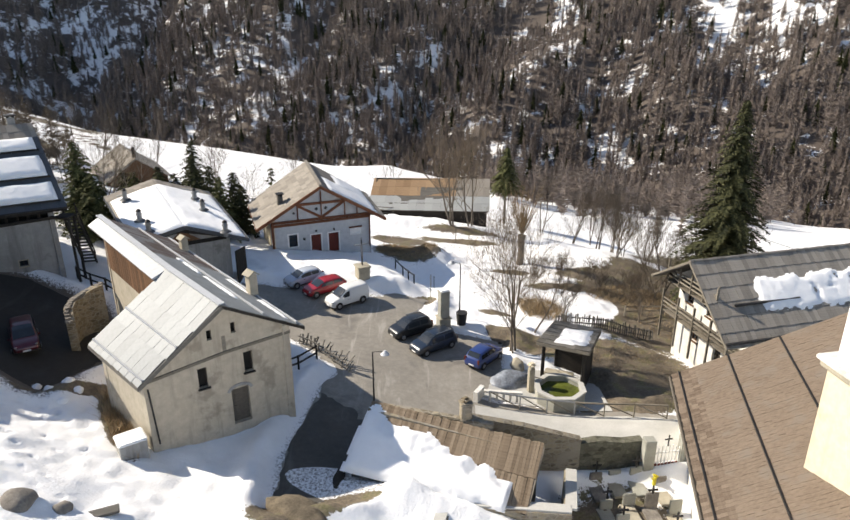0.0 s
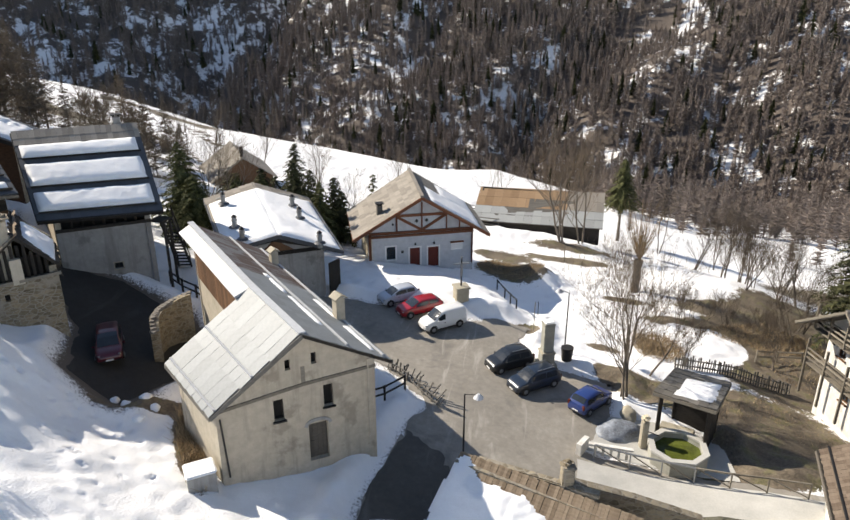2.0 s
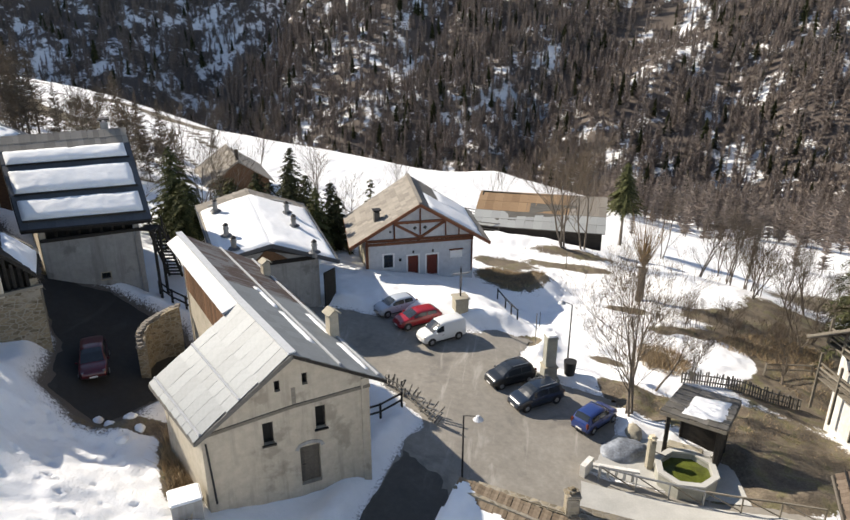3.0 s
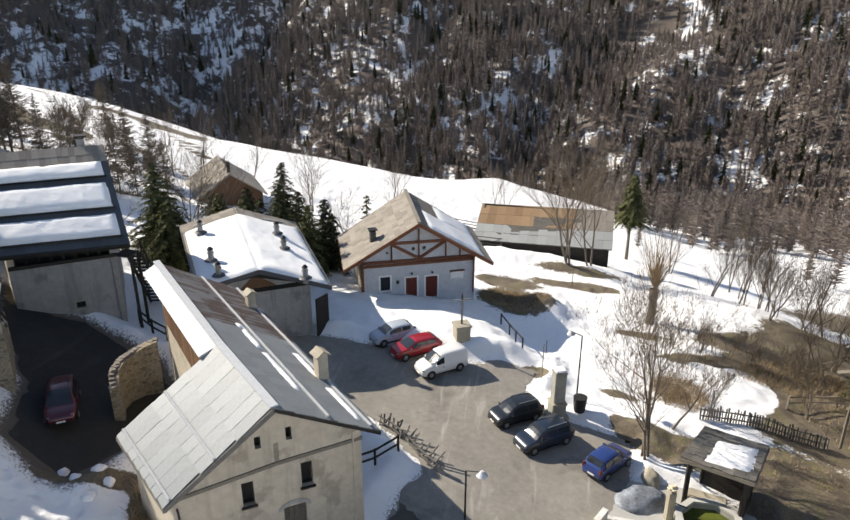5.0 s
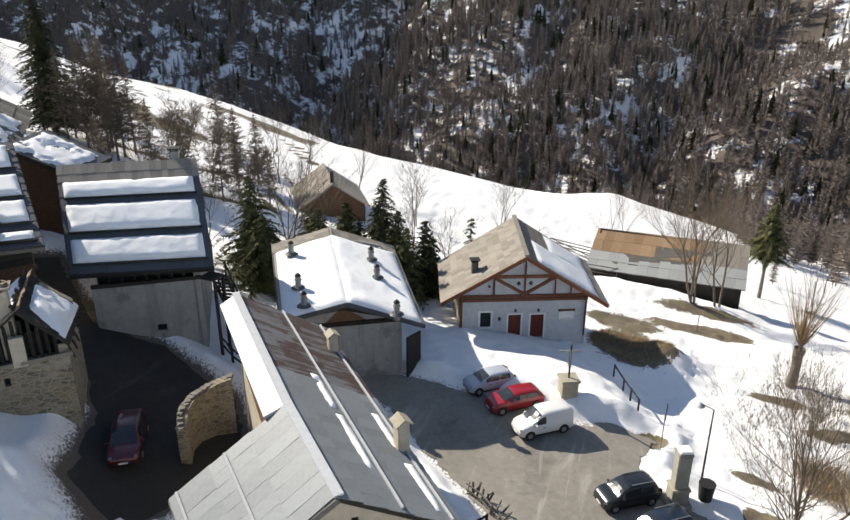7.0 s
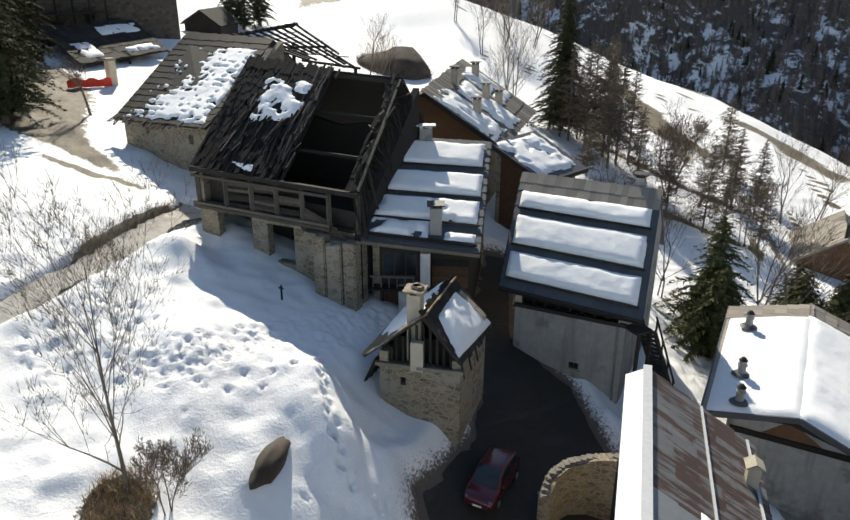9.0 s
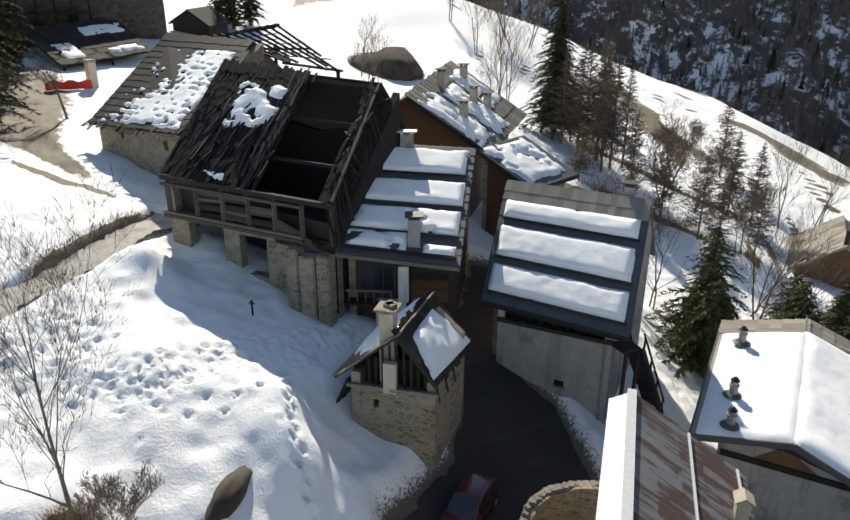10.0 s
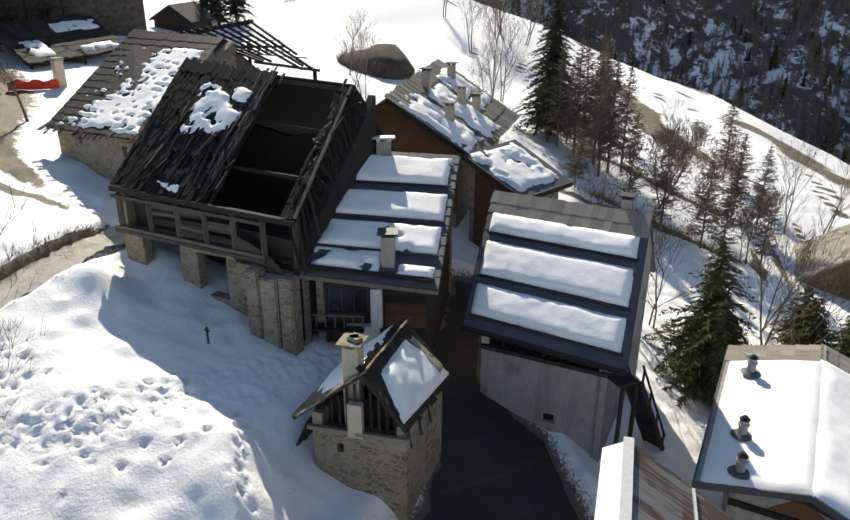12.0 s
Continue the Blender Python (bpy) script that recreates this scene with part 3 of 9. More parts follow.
def rough(x, y, size, seed=0):
    """Smooth value noise over the plan, about -1 to 1."""
    def h(i, j):
        s = np.sin(i * 127.1 + j * 311.7 + seed * 74.7) * 43758.5453
        return (s - np.floor(s)) * 2 - 1
    u, v = np.asarray(x, float) / size, np.asarray(y, float) / size
    i, j = np.floor(u), np.floor(v)
    f, g = u - i, v - j
    f, g = f * f * (3 - 2 * f), g * g * (3 - 2 * g)
    return (h(i, j) * (1 - f) + h(i + 1, j) * f) * (1 - g) + (h(i, j + 1) * (1 - f) + h(i + 1, j + 1) * f) * g


LOT = [(-19, 49.5), (-14, 50.6), (-9, 50.8), (-4.6, 50.2), (-2.2, 51.2), (0.2, 51), (-0.6, 48), (1.6, 46), (5.6, 45), (5.2, 41), (3.4, 38), (9, 37.4), (22, 35.2),
       (22, 31.6), (14, 32.2), (2.4, 31.6), (-2.2, 32.0), (-2.0, 27.4), (-7.2, 26.0), (-7.6, 30.0), (-7.0, 33.2), (-6.4, 37.2), (-5.5, 39.4), (-8.6, 42.2), (-14, 46.5)]
ALLEY = [(-38.0, 48.4), (-36, 46.9), (-30.9, 43.2), (-27.4, 44.4), (-22, 43.2), (-20, 41), (-19.5, 37), (-21, 32.9), (-24.2, 33.6), (-26.0, 37.6), (-29.6, 40.2), (-31.4, 40.6), (-36.6, 45.0), (-38.6, 46.8)]
TRACK = [(-44.3, 30.9), (-43.0, 29.2), (-39.7, 25.1), (-36.9, 20.4), (-34.8, 15.3), (-36.2, 14.7), (-38.3, 19.6), (-40.9, 24.1), (-44.2, 28.2), (-45.7, 29.8)]


def kernel(d2):
    """Smooth pull of one known height on its surroundings."""
    r = np.sqrt(d2) / 6.5
    return (1 + r) * np.exp(-r)


_weights = np.linalg.solve(kernel((_sp[:, None, 0] - _sp[None, :, 0]) ** 2 + (_sp[:, None, 1] - _sp[None, :, 1]) ** 2) + 0.02 * np.eye(len(_sp)), _sp[:, 2] - slope_plane(_sp[:, 0], _sp[:, 1]))


TERRACE = [(3.5, 38.2), (9, 37.3), (11.6, 37.0), (11.4, 40.2), (9.0, 41.8), (5.2, 41.6)]


def step01(a, lo, hi):
    t = np.clip((a - lo) / (hi - lo), 0, 1)
    return t * t * (3 - 2 * t)


def shelf(x, y):
    """Height of the shelf itself, before banks and ruts."""
    x, y = np.asarray(x, float), np.asarray(y, float)
    z = slope_plane(x, y)
    for (px, py, pz), w in zip(_sp, _weights):
        z = z + w * kernel((x - px) ** 2 + (y - py) ** 2)
    return z


def land(x, y):
    x, y = np.asarray(x, float), np.asarray(y, float)
    z = shelf(x, y)
    v = 0.35 * x + 0.94 * y
    u = -0.94 * x + 0.35 * y
    # the meadow rounds off and falls to the river, the far side climbs
    over = np.maximum(0, v - 88 - 10 * rough(x, y, 60, 3))
    near = z - (0.0008 + 0.0057 * step01(-x, 8, 60)) * np.minimum(over, 90) ** 2 - 0.8 * np.maximum(0, over - 90)
    back = 262 + 190 * step01(u, 285, 345) + 16 * rough(x, y, 70, 5) + 9 * rough(x, y, 27, 6)
    gully = 8 * np.abs(rough(u, v * 0.25, 55, 9)) + 2.5 * np.abs(rough(u, v * 0.3, 18, 4))
    far = -80 + 0.66 * (v - back) + gully + 1.2 * rough(x, y, 16, 7)
    # a ravine parts the wooded slope: one side looks to the sun, the other away from it
    far = far + np.where(u > 112, 0.17, 0.15) * (np.sqrt((np.minimum(u, 290) - 112) ** 2 + 200) - 14)
    # the shaded flank that closes the valley upstream
    s = -0.743 * x + 0.669 * y
    flank = -70 + 0.95 * (s - 400 + 22 * rough(x, y, 60, 15)) + 1.3 * gully + 6 * rough(x, y, 22, 16)
    far = np.maximum(far, np.minimum(flank, 320))
    near = np.maximum(near, -82)
    z = np.where((v > 120) | (s > 330), np.maximum(near, far), near)
    # ploughed places lie lower, with banks of pushed snow along their rims
    dl, da = poly_dist(x, y, LOT), poly_dist(x, y, ALLEY)
    dr = np.minimum(np.minimum(dl, da), poly_dist(x, y, TERRACE))
    bank = np.exp(-((dr - 1.1) / 0.8) ** 2) * (0.45 + 0.35 * rough(x, y, 1.7, 1))
    soft = step01(dr, -0.4, 0.9)
    near_field = step01(90 - np.hypot(x + 12, y - 42), 0, 25)
    bumps = 0.11 * rough(x, y, 1.3, 2) + 0.14 * rough(x, y, 3.6, 8) + 0.075 * rough(x, y, 0.62, 11)
    z = z + near_field * soft * (0.12 + bank + bumps) + (1 - near_field) * 0.5 * rough(x, y, 9, 12)
    # the meadow steepens again above the village
    up = (0.7 * (-x - 115) - 0.7 * (y - 135)) * step01(y, 66, 104)
    z = z + np.where(v < 150, 0.22 * np.clip(up, 0, 110), 0) - 3.5 * np.exp(-((x + 122) / 22) ** 2 - ((y - 152) / 18) ** 2) + 1.8 * np.exp(-((x + 40) / 18) ** 2 - ((y - 131) / 16) ** 2)
    # the bank on which the half-timbered house stands, with the hollow cut beside it
    z = z + 0.9 * np.exp(-(((x + 5.5) / 4.2) ** 2 + ((y - 54) / 2.4) ** 2)) * step01(dl, 0.3, 1.6)
    z = z - 1.1 * np.exp(-(((x - 0.2) / 2.0) ** 2 + ((y - 57) / 3.2) ** 2))
    z = z + 1.5 * np.exp(-(((x - 0.6) / 2.0) ** 2 + ((y - 62.5) / 2.6) ** 2))
    z = z + 1.3 * np.exp(-(((x - 1) / 9.0) ** 2 + ((y - 81.5) / 2.2) ** 2))
    # drift in front of the ruined barn, heap beside the cart track
    z = z + 0.7 * np.exp(-(((x + 31.5) / 3.5) ** 2 + ((y - 26.5) / 2.5) ** 2))
    z = z + 0.9 * np.exp(-(((x + 39.5) / 1.2) ** 2 + ((y - 28.2) / 1.0) ** 2))
    z = z + 1.05 * np.exp(-(((x + 26.8) / 3.4) ** 2 + ((y - 30.9) / 1.5) ** 2))
    z = z - 0.6 * np.exp(-(((x + 40.6) / 2.6) ** 2 + ((y - 30.0) / 1.4) ** 2))
    # snow slid from the plank roof, heaped against its low edge
    a, b = (x - 0.4) * 0.964 - (y - 27) * 0.265, (x - 0.4) * 0.265 + (y - 27) * 0.964
    z = z + 1.1 * np.exp(-((a / 4.6) ** 2) - (b / 1.1) ** 2)
    dt = poly_dist(x, y, TRACK)
    z = z - 0.55 * step01(-dt, -0.5, 0.2)
    # the churchyard lies lower, behind its wall
    dc = poly_dist(x, y, [(7.2, 31.2), (16, 31.2), (16, 14), (5.2, 14), (6.0, 28)])
    z = z - 0.5 * step01(-dc, -0.3, 0.6)
    return z


def tread(path, gap, side, seed, turn=0.35, deep=1.0):
    """Deep footprints, left and right by turns, along a plan path: places and headings."""
    rng = random.Random(seed)
    out, foot = [], 1
    for (ax, ay), (bx, by) in zip(path, path[1:]):
        n = max(1, int(math.hypot(bx - ax, by - ay) / gap))
        h = math.atan2(by - ay, bx - ax)
        for k in range(n):
            f = (k + rng.uniform(0, 0.5)) / n
            foot = -foot
            out.append((ax + (bx - ax) * f - math.sin(h) * side * foot * rng.uniform(0.5, 1.4), ay + (by - ay) * f + math.cos(h) * side * foot * rng.uniform(0.5, 1.4), h + rng.uniform(-turn, turn), deep * rng.uniform(0.7, 1.2)))
    return out


CROSSING = [(-32.1, 23.4), (-31.5, 25.0), (-31.3, 27.3), (-31.4, 28.9), (-32.2, 31.4), (-32.8, 33.0), (-32.5, 35.2), (-33.0, 37.2)]
STEPS = tread([(-25.6, 30.2), (-26.9, 30.5), (-28.6, 31.0), (-29.9, 31.8), (-31.2, 33.2), (-32.4, 34.8)], 0.68, 0.14, 1)
for _k in range(5):
    STEPS += tread([(a - 0.28 * (_k - 2) + 0.1 * math.sin(b * 2 + _k), b) for a, b in CROSSING], 0.42, 0.15, 2 + _k, 0.7)
STEPS += tread([(-32.4, 23.9), (-33.3, 24.9), (-35.4, 24.2), (-37.5, 23.6)], 0.6, 0.2, 8) + tread([(-28.4, 25.2), (-29.1, 28.2), (-30.2, 29.8), (-30.8, 31.0)], 0.9, 0.25, 9, 1.0)
STEPS += tread([(-23.5, 31.6), (-21.0, 32.2), (-18.6, 32.6), (-16.8, 32.0)], 0.4, 0.3, 10, 1.5) + tread([(-23.8, 30.4), (-21.2, 30.8), (-19.0, 30.6), (-17.4, 31.4)], 0.5, 0.35, 11, 1.5)
STEPS += tread([(-22.5, 31.8), (-20.5, 28.0), (-17.5, 25.5), (-15, 23)], 0.75, 0.3, 12, 0.8) + tread([(-24.0, 29.0), (-19.0, 28.2), (-15.5, 27.6)], 0.9, 0.4, 13, 1.0)
BAND = [(-30.3, 24.9), (-30.2, 26.8), (-30.7, 28.6), (-31.4, 30.5), (-31.0, 32.0), (-31.8, 34.5)]
for _k in range(4):
    STEPS += tread([(a - 0.3 * (_k - 1.5) + 0.15 * math.sin(b * 1.7 + 2 * _k), b) for a, b in BAND], 0.5, 0.16, 20 + _k, 0.8)
STEPS += tread([(-29.9, 31.6), (-28.2, 31.1), (-26.5, 30.7), (-25.2, 30.5), (-24.2, 30.4), (-23.5, 30.2)], 0.42, 0.11, 25, deep=2.2) + tread([(-28.4, 28.3), (-29.0, 29.7), (-29.7, 30.9)], 0.7, 0.15, 26, deep=1.8)
TRAMPLED = [(-34.8, 20.0), (-35.7, 21.3), (-36.1, 22.9), (-37.1, 24.9)]
for _k in range(6):
    STEPS += tread([(a + 0.55 * _k + 0.3 * math.sin(b * 1.3 + _k), b + 0.2 * _k) for a, b in TRAMPLED], 0.55, 0.25, 30 + _k, 1.4)
STEPS += tread([(0.9, 51.8), (1.6, 54), (1.2, 57), (2.6, 62), (3.4, 70)], 0.6, 0.22, 14) + tread([(2.0, 52), (4.5, 55), (8.5, 57.5)], 0.7, 0.22, 15)


def dents(X, Y, Z):
    """Press the footprints into a grid of heights."""
    for x, y, h, d in STEPS:
        m = np.where((np.abs(X[0] - x) < 0.8))[0]
        n = np.where((np.abs(Y[:, 0] - y) < 0.8))[0]
        if not len(m) or not len(n):
            continue
        sl = np.ix_(n, m)
        c, s = math.cos(h), math.sin(h)
        a, b = (X[sl] - x) * c + (Y[sl] - y) * s, -(X[sl] - x) * s + (Y[sl] - y) * c
        r = np.sqrt((a / 0.19) ** 2 + (b / 0.11) ** 2)
        Z[sl] += d * (-0.13 * np.exp(-r ** 3) + 0.025 * np.exp(-((r - 1.5) / 0.4) ** 2))


def gz(x, y):
    return float(land(np.array([x]), np.array([y]))[0])


def blob(x, y, cx, cy, rx, ry, turn=0.0):
    c, s = math.cos(radians(turn)), math.sin(radians(turn))
    a, b = (x - cx) * c + (y - cy) * s, -(x - cx) * s + (y - cy) * c
    return np.exp(-((a / rx) ** 2 + (b / ry) ** 2))


THAWED = [  # oval by oval, below and beside the square: middle, half-widths, turn, strength
    (-1.6, 63.6, 3.2, 3.6, 20, 1.5), (4.5, 79, 6, 1.4, 0, 0.9), (9.3, 51, 1.7, 2.0, 0, 1.2), (11, 44.4, 5.5, 1.8, -5, 1.4), (15, 42, 4, 3.0, 0, 1.3), (6.4, 45.6, 2.2, 0.9, -30, 0.9),
    (19.5, 58, 5.0, 2.6, 20, 1.3), (18, 50.5, 3.2, 3.6, 0, 1.25), (24, 66, 6, 5, 0, 1.1), (13, 57.5, 2.2, 0.7, 10, 0.75), (0.0, 50.8, 1.1, 0.7, 0, 1.1), (12.5, 38.2, 3.5, 1.7, -5, 1.6), (10, 28, 4, 3.5, 0, 0.85),
    (34, 84, 12, 10, 0, 0.7), (40, 50, 9, 14, 0, 1.1), (30, 58, 5, 5, 0, 1.0), (13.5, 49.5, 3.4, 2.2, 10, 0.9), (16, 62, 5, 2.2, 10, 0.85), (22, 51, 4, 4, 0, 1.0), (13.2, 53.4, 2.3, 4.2, -28, -2.6), (13.0, 57.8, 5.5, 1.2, 15, 0.9), (17.5, 56.5, 2.2, 4.0, 0, 0.9), (3.6, 73.2, 4.6, 1.5, -10, 1.1), (-2.6, 70.5, 3.6, 2.2, 0, 1.0), (7.8, 60.6, 2.4, 0.9, 0, 0.8), (5.4, 49.8, 1.5, 0.5, -20, 0.9),
]
THAWED_UP = [  # the same on the uphill side
    (-16.0, 30.8, 0.7, 3.0, 35, 1.3), (-6.0, 25.3, 2.2, 1.0, 15, 1.2), (-4.4, 26.4, 2.4, 0.7, 15, 1.3), (-20.8, 32.5, 2.0, 0.45, 15, 0.8), (-19.0, 33.2, 1.4, 0.6, 20, 0.85), (-30.6, 42.0, 1.0, 3.6, 38, 1.3), (-29.0, 40.6, 0.9, 1.6, 38, 1.2), (-42.4, 26.0, 0.6, 4.6, 39, 1.4), (-56, 25.5, 6, 0.8, 20, 0.9),
    (-61, 23.4, 3.8, 1.5, 20, 1.1), (-65.5, 23.0, 6.0, 2.4, 12, 1.2), (-51.5, 25.4, 5, 0.4, 36, 1.0), (-89, 67, 5, 3, 0, 0.9), (-44, 71, 8, 0.7, 40, 0.9), (-52, 78, 12, 0.7, 38, 0.85), (-47, 66.5, 5, 0.6, 45, 0.9), (-72, 25, 10, 4, 0, 0.9), (-70, 62, 7, 1.2, -40, 0.8), (-60, 76, 10, 1.0, -35, 0.85), (-82, 92, 22, 0.6, -35, 0.8), (-58, 98, 16, 0.55, -32, 0.75), (-25.4, 22.4, 1.3, 1.2, 0, 1.3),
]


_rd = random.Random(77)
for _ in range(60):  # short thawed dashes along the meadow's old terraces
    _x = _rd.uniform(-135, -38)
    THAWED_UP.append((_x, _rd.uniform(72, 104) - 0.42 * (_x + 38) * _rd.uniform(0.5, 1.25), _rd.uniform(1.5, 5.5), _rd.uniform(0.3, 0.6), _rd.uniform(-48, -28), _rd.uniform(0.75, 1.1)))


def bare_ground(x, y):
    """Where the snow has gone: 0 snow, 1 earth."""
    k = np.zeros(np.shape(x))
    for cx, cy, rx, ry, turn, g in THAWED + THAWED_UP:
        k = k + g * blob(x, y, cx, cy, rx, ry, turn)
    v, u = 0.35 * x + 0.94 * y, -0.94 * x + 0.35 * y
    far = np.maximum(step01(v, 175, 215), step01(-0.743 * x + 0.669 * y, 330, 370))
    glade = step01(rough(u, v * 0.5, 30, 23) + 0.3 * rough(u, v, 8, 24), 0.55, 0.8) * step01(-u, -130, 60)
    k = k * (1 - far) + far * (0.64 + -0.04 * step01(-0.743 * x + 0.669 * y, 330, 380) + 0.12 * rough(u, v, 38, 21) + 0.34 * rough(u * 0.6, v * 1.6, 7, 22) - 0.6 * glade)
    k = k + 0.40 * step01(rough(x, y * 1.7, 14, 31) + 0.5 * rough(x, y, 5, 32), 0.72, 1.1) * step01(v, 62, 75) * (1 - far)
    along, across = -0.86 * x + 0.5 * y, 0.5 * x + 0.86 * y
    k = k + 0.62 * step01(rough(along, across * 3.4, 24, 33) + 0.35 * rough(x, y, 7, 34), 0.35, 0.8) * step01(-x, 44, 56) * step01(y, 42, 52) * (1 - far)
    return np.clip(k, 0, 1)


def graded(lo, hi, fine, a, b, grow):
    """Plan lines: evenly fine from a to b, wider and wider outwards."""
    c = list(np.arange(a, b + 1e-6, fine))
    s, p = fine, c[-1]
    while p < hi:
        s *= grow
        p += s
        c.append(p)
    s, p, left = fine, c[0], []
    while p > lo:
        s *= grow
        p -= s
        left.append(p)
    return np.array(left[::-1] + c)


def build_ground():
    xs, ys = graded(-900, 700, 0.13, -42, 10, 1.03), graded(-220, 1000, 0.13, 19, 60, 1.027)
    X, Y = np.meshgrid(xs, ys)
    Z = land(X, Y)
    dents(X, Y, Z)
    n, m = len(ys), len(xs)
    verts = np.stack([X.ravel(), Y.ravel(), Z.ravel()], 1)
    i = (np.arange(n - 1)[:, None] * m + np.arange(m - 1)[None, :]).ravel()
    faces = np.stack([i, i + 1, i + m + 1, i + m], 1)
    me = bpy.data.meshes.new("ground")
    me.from_pydata(verts.tolist(), [], faces.tolist())
    me.materials.append(GROUND)
    me.polygons.foreach_set("use_smooth", [True] * len(me.polygons))
    at = me.attributes.new("bare", "FLOAT", "POINT")
    at.data.foreach_set("value", bare_ground(X, Y).ravel().astype(np.float32))
    mud = me.attributes.new("mud", "FLOAT", "POINT")
    dr = np.minimum(poly_dist(X, Y, LOT), np.minimum(poly_dist(X, Y, ALLEY), poly_dist(X, Y, TRACK)))
    md = 0.55 * np.exp(-np.maximum(dr, 0) / 0.7) + 0.4 * np.exp(-np.maximum(poly_dist(X, Y, ALLEY), 0) / 1.1) + 0.5 * blob(X, Y, -20.5, 33.0, 3.0, 1.6, 20) + 0.35 * blob(X, Y, -39.5, 27.5, 2.0, 1.5)
    mud.data.foreach_set("value", np.clip(md, 0, 1).ravel().astype(np.float32))
    lit = me.attributes.new("litter", "FLOAT", "POINT")
    far = np.maximum(step01(0.35 * X + 0.94 * Y, 140, 190), step01(-0.743 * X + 0.669 * Y, 300, 340))
    lit.data.foreach_set("value", far.ravel().astype(np.float32))
    return tagged(new("ground", me), "hillside under old trodden snow with bare earth patches", "ground", kind="structure")


def ring_sheet(name, ring, mat, label, category, lift, cell=0.5, wobble=0.25, drop=0.0):
    """A paved surface inside a plan ring, following the land, with an uneven rim."""
    rx, ry = [p[0] for p in ring], [p[1] for p in ring]
    xs, ys = np.arange(min(rx) - 1, max(rx) + 1, cell), np.arange(min(ry) - 1, max(ry) + 1, cell)
    X, Y = np.meshgrid(xs, ys)
    D = poly_dist(X, Y, ring)
    m = len(xs)
    keep = D < cell * 0.9
    # pull the outermost points onto the rim
    gx, gy = np.gradient(D, cell)[1], np.gradient(D, cell)[0]
    out = D > 0
    X2, Y2 = np.where(out, X - gx * D, X), np.where(out, Y - gy * D, Y)
    X2 = X2 + np.where(D > -cell, wobble * rough(X, Y, 0.9, 41), 0)
    Y2 = Y2 + np.where(D > -cell, wobble * rough(X, Y, 0.9, 42), 0)
    Z = shelf(X2, Y2) + lift
    idx = -np.ones(X.size, int)
    use = np.where(keep.ravel())[0]
    idx[use] = np.arange(len(use))
    verts = np.stack([X2.ravel(), Y2.ravel(), Z.ravel()], 1)[use]
    faces = []
    for j in range(len(ys) - 1):
        for i in range(m - 1):
            q = [j * m + i, j * m + i + 1, (j + 1) * m + i + 1, (j + 1) * m + i]
            if all(idx[k] >= 0 for k in q):
                faces.append([int(idx[k]) for k in q])
    return from_arrays(name, verts.tolist(), faces, mat, label, category, "structure", smooth=True)


build_ground()
ring_sheet("road", LOT, ASPHALT, "worn grey asphalt village square with wet patches", "road", 0.05)
ring_sheet("road_lane", ALLEY, ASPHALT_WET_SHADE, "wet asphalt lane between old houses, shade put into its colour", "road", 0.05)
# Darker sheet over the lane's foot: the barn's shadow painted as asphalt colour.
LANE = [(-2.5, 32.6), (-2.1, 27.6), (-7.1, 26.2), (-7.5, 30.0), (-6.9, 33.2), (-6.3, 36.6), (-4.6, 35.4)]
ring_sheet("road_foot", LANE, asphalt_mat("barn_shade_asphalt", 0.36), "asphalt where the lane drops beside the barn, barn shadow put into its colour", "road", 0.066)
ring_sheet("cart_track", TRACK, plain("track_earth", (0.44, 0.41, 0.36), 0.9, vary=0.45, scale=1.2, fine=9), "thawed earth cart track between snow banks", "track", -0.16)

# ---- houses ----
def plane_z(a, b, c):
    """Height function of the plane through three points."""
    a, b, c = Vector(a), Vector(b), Vector(c)
    n = (b - a).cross(c - a)
    return lambda x, y: a.z - (n.x * (x - a.x) + n.y * (y - a.y)) / n.z


def tops_under(p, q, heights, drop=0.1, steps=40):
    """Upper edge of a wall that ends under the lowest of some roof planes."""
    f = lambda s: min(h(p[0] + (q[0] - p[0]) * s, p[1] + (q[1] - p[1]) * s) for h in heights) - drop
    s = max((i / steps for i in range(steps + 1)), key=f)
    pts = [0.0] + ([s] if 0.02 < s < 0.98 else []) + [1.0]
    return [(k, f(k)) for k in pts]


def roof_slab(name, quad, thick, mat, parent, label=""):
    bm = bmesh.new()
    add_slab(bm, *quad, thick)
    return part(name, bm, mat, parent, label)


def verge(p, q, parent, mat, w=0.06, h=0.2, down=0.1):
    """A fascia board along a roof's edge."""
    return bar("fascia", Vector(p) - UP * down, Vector(q) - UP * down, w, mat, parent, h)


def seam_roof(quad, parent, mat, wide, rows, name="roof_sheet", gap=0.012, thick=0.02, rng=None):
    """Sheets laid in rows on a roof plane a b (eave) c d (ridge), each lapped over the one below."""
    board_roof(*quad, rows, wide, parent, mat, name, over=0.1, thick=thick, jitter=0.01, lift=0.006, rng=rng, gap=gap)


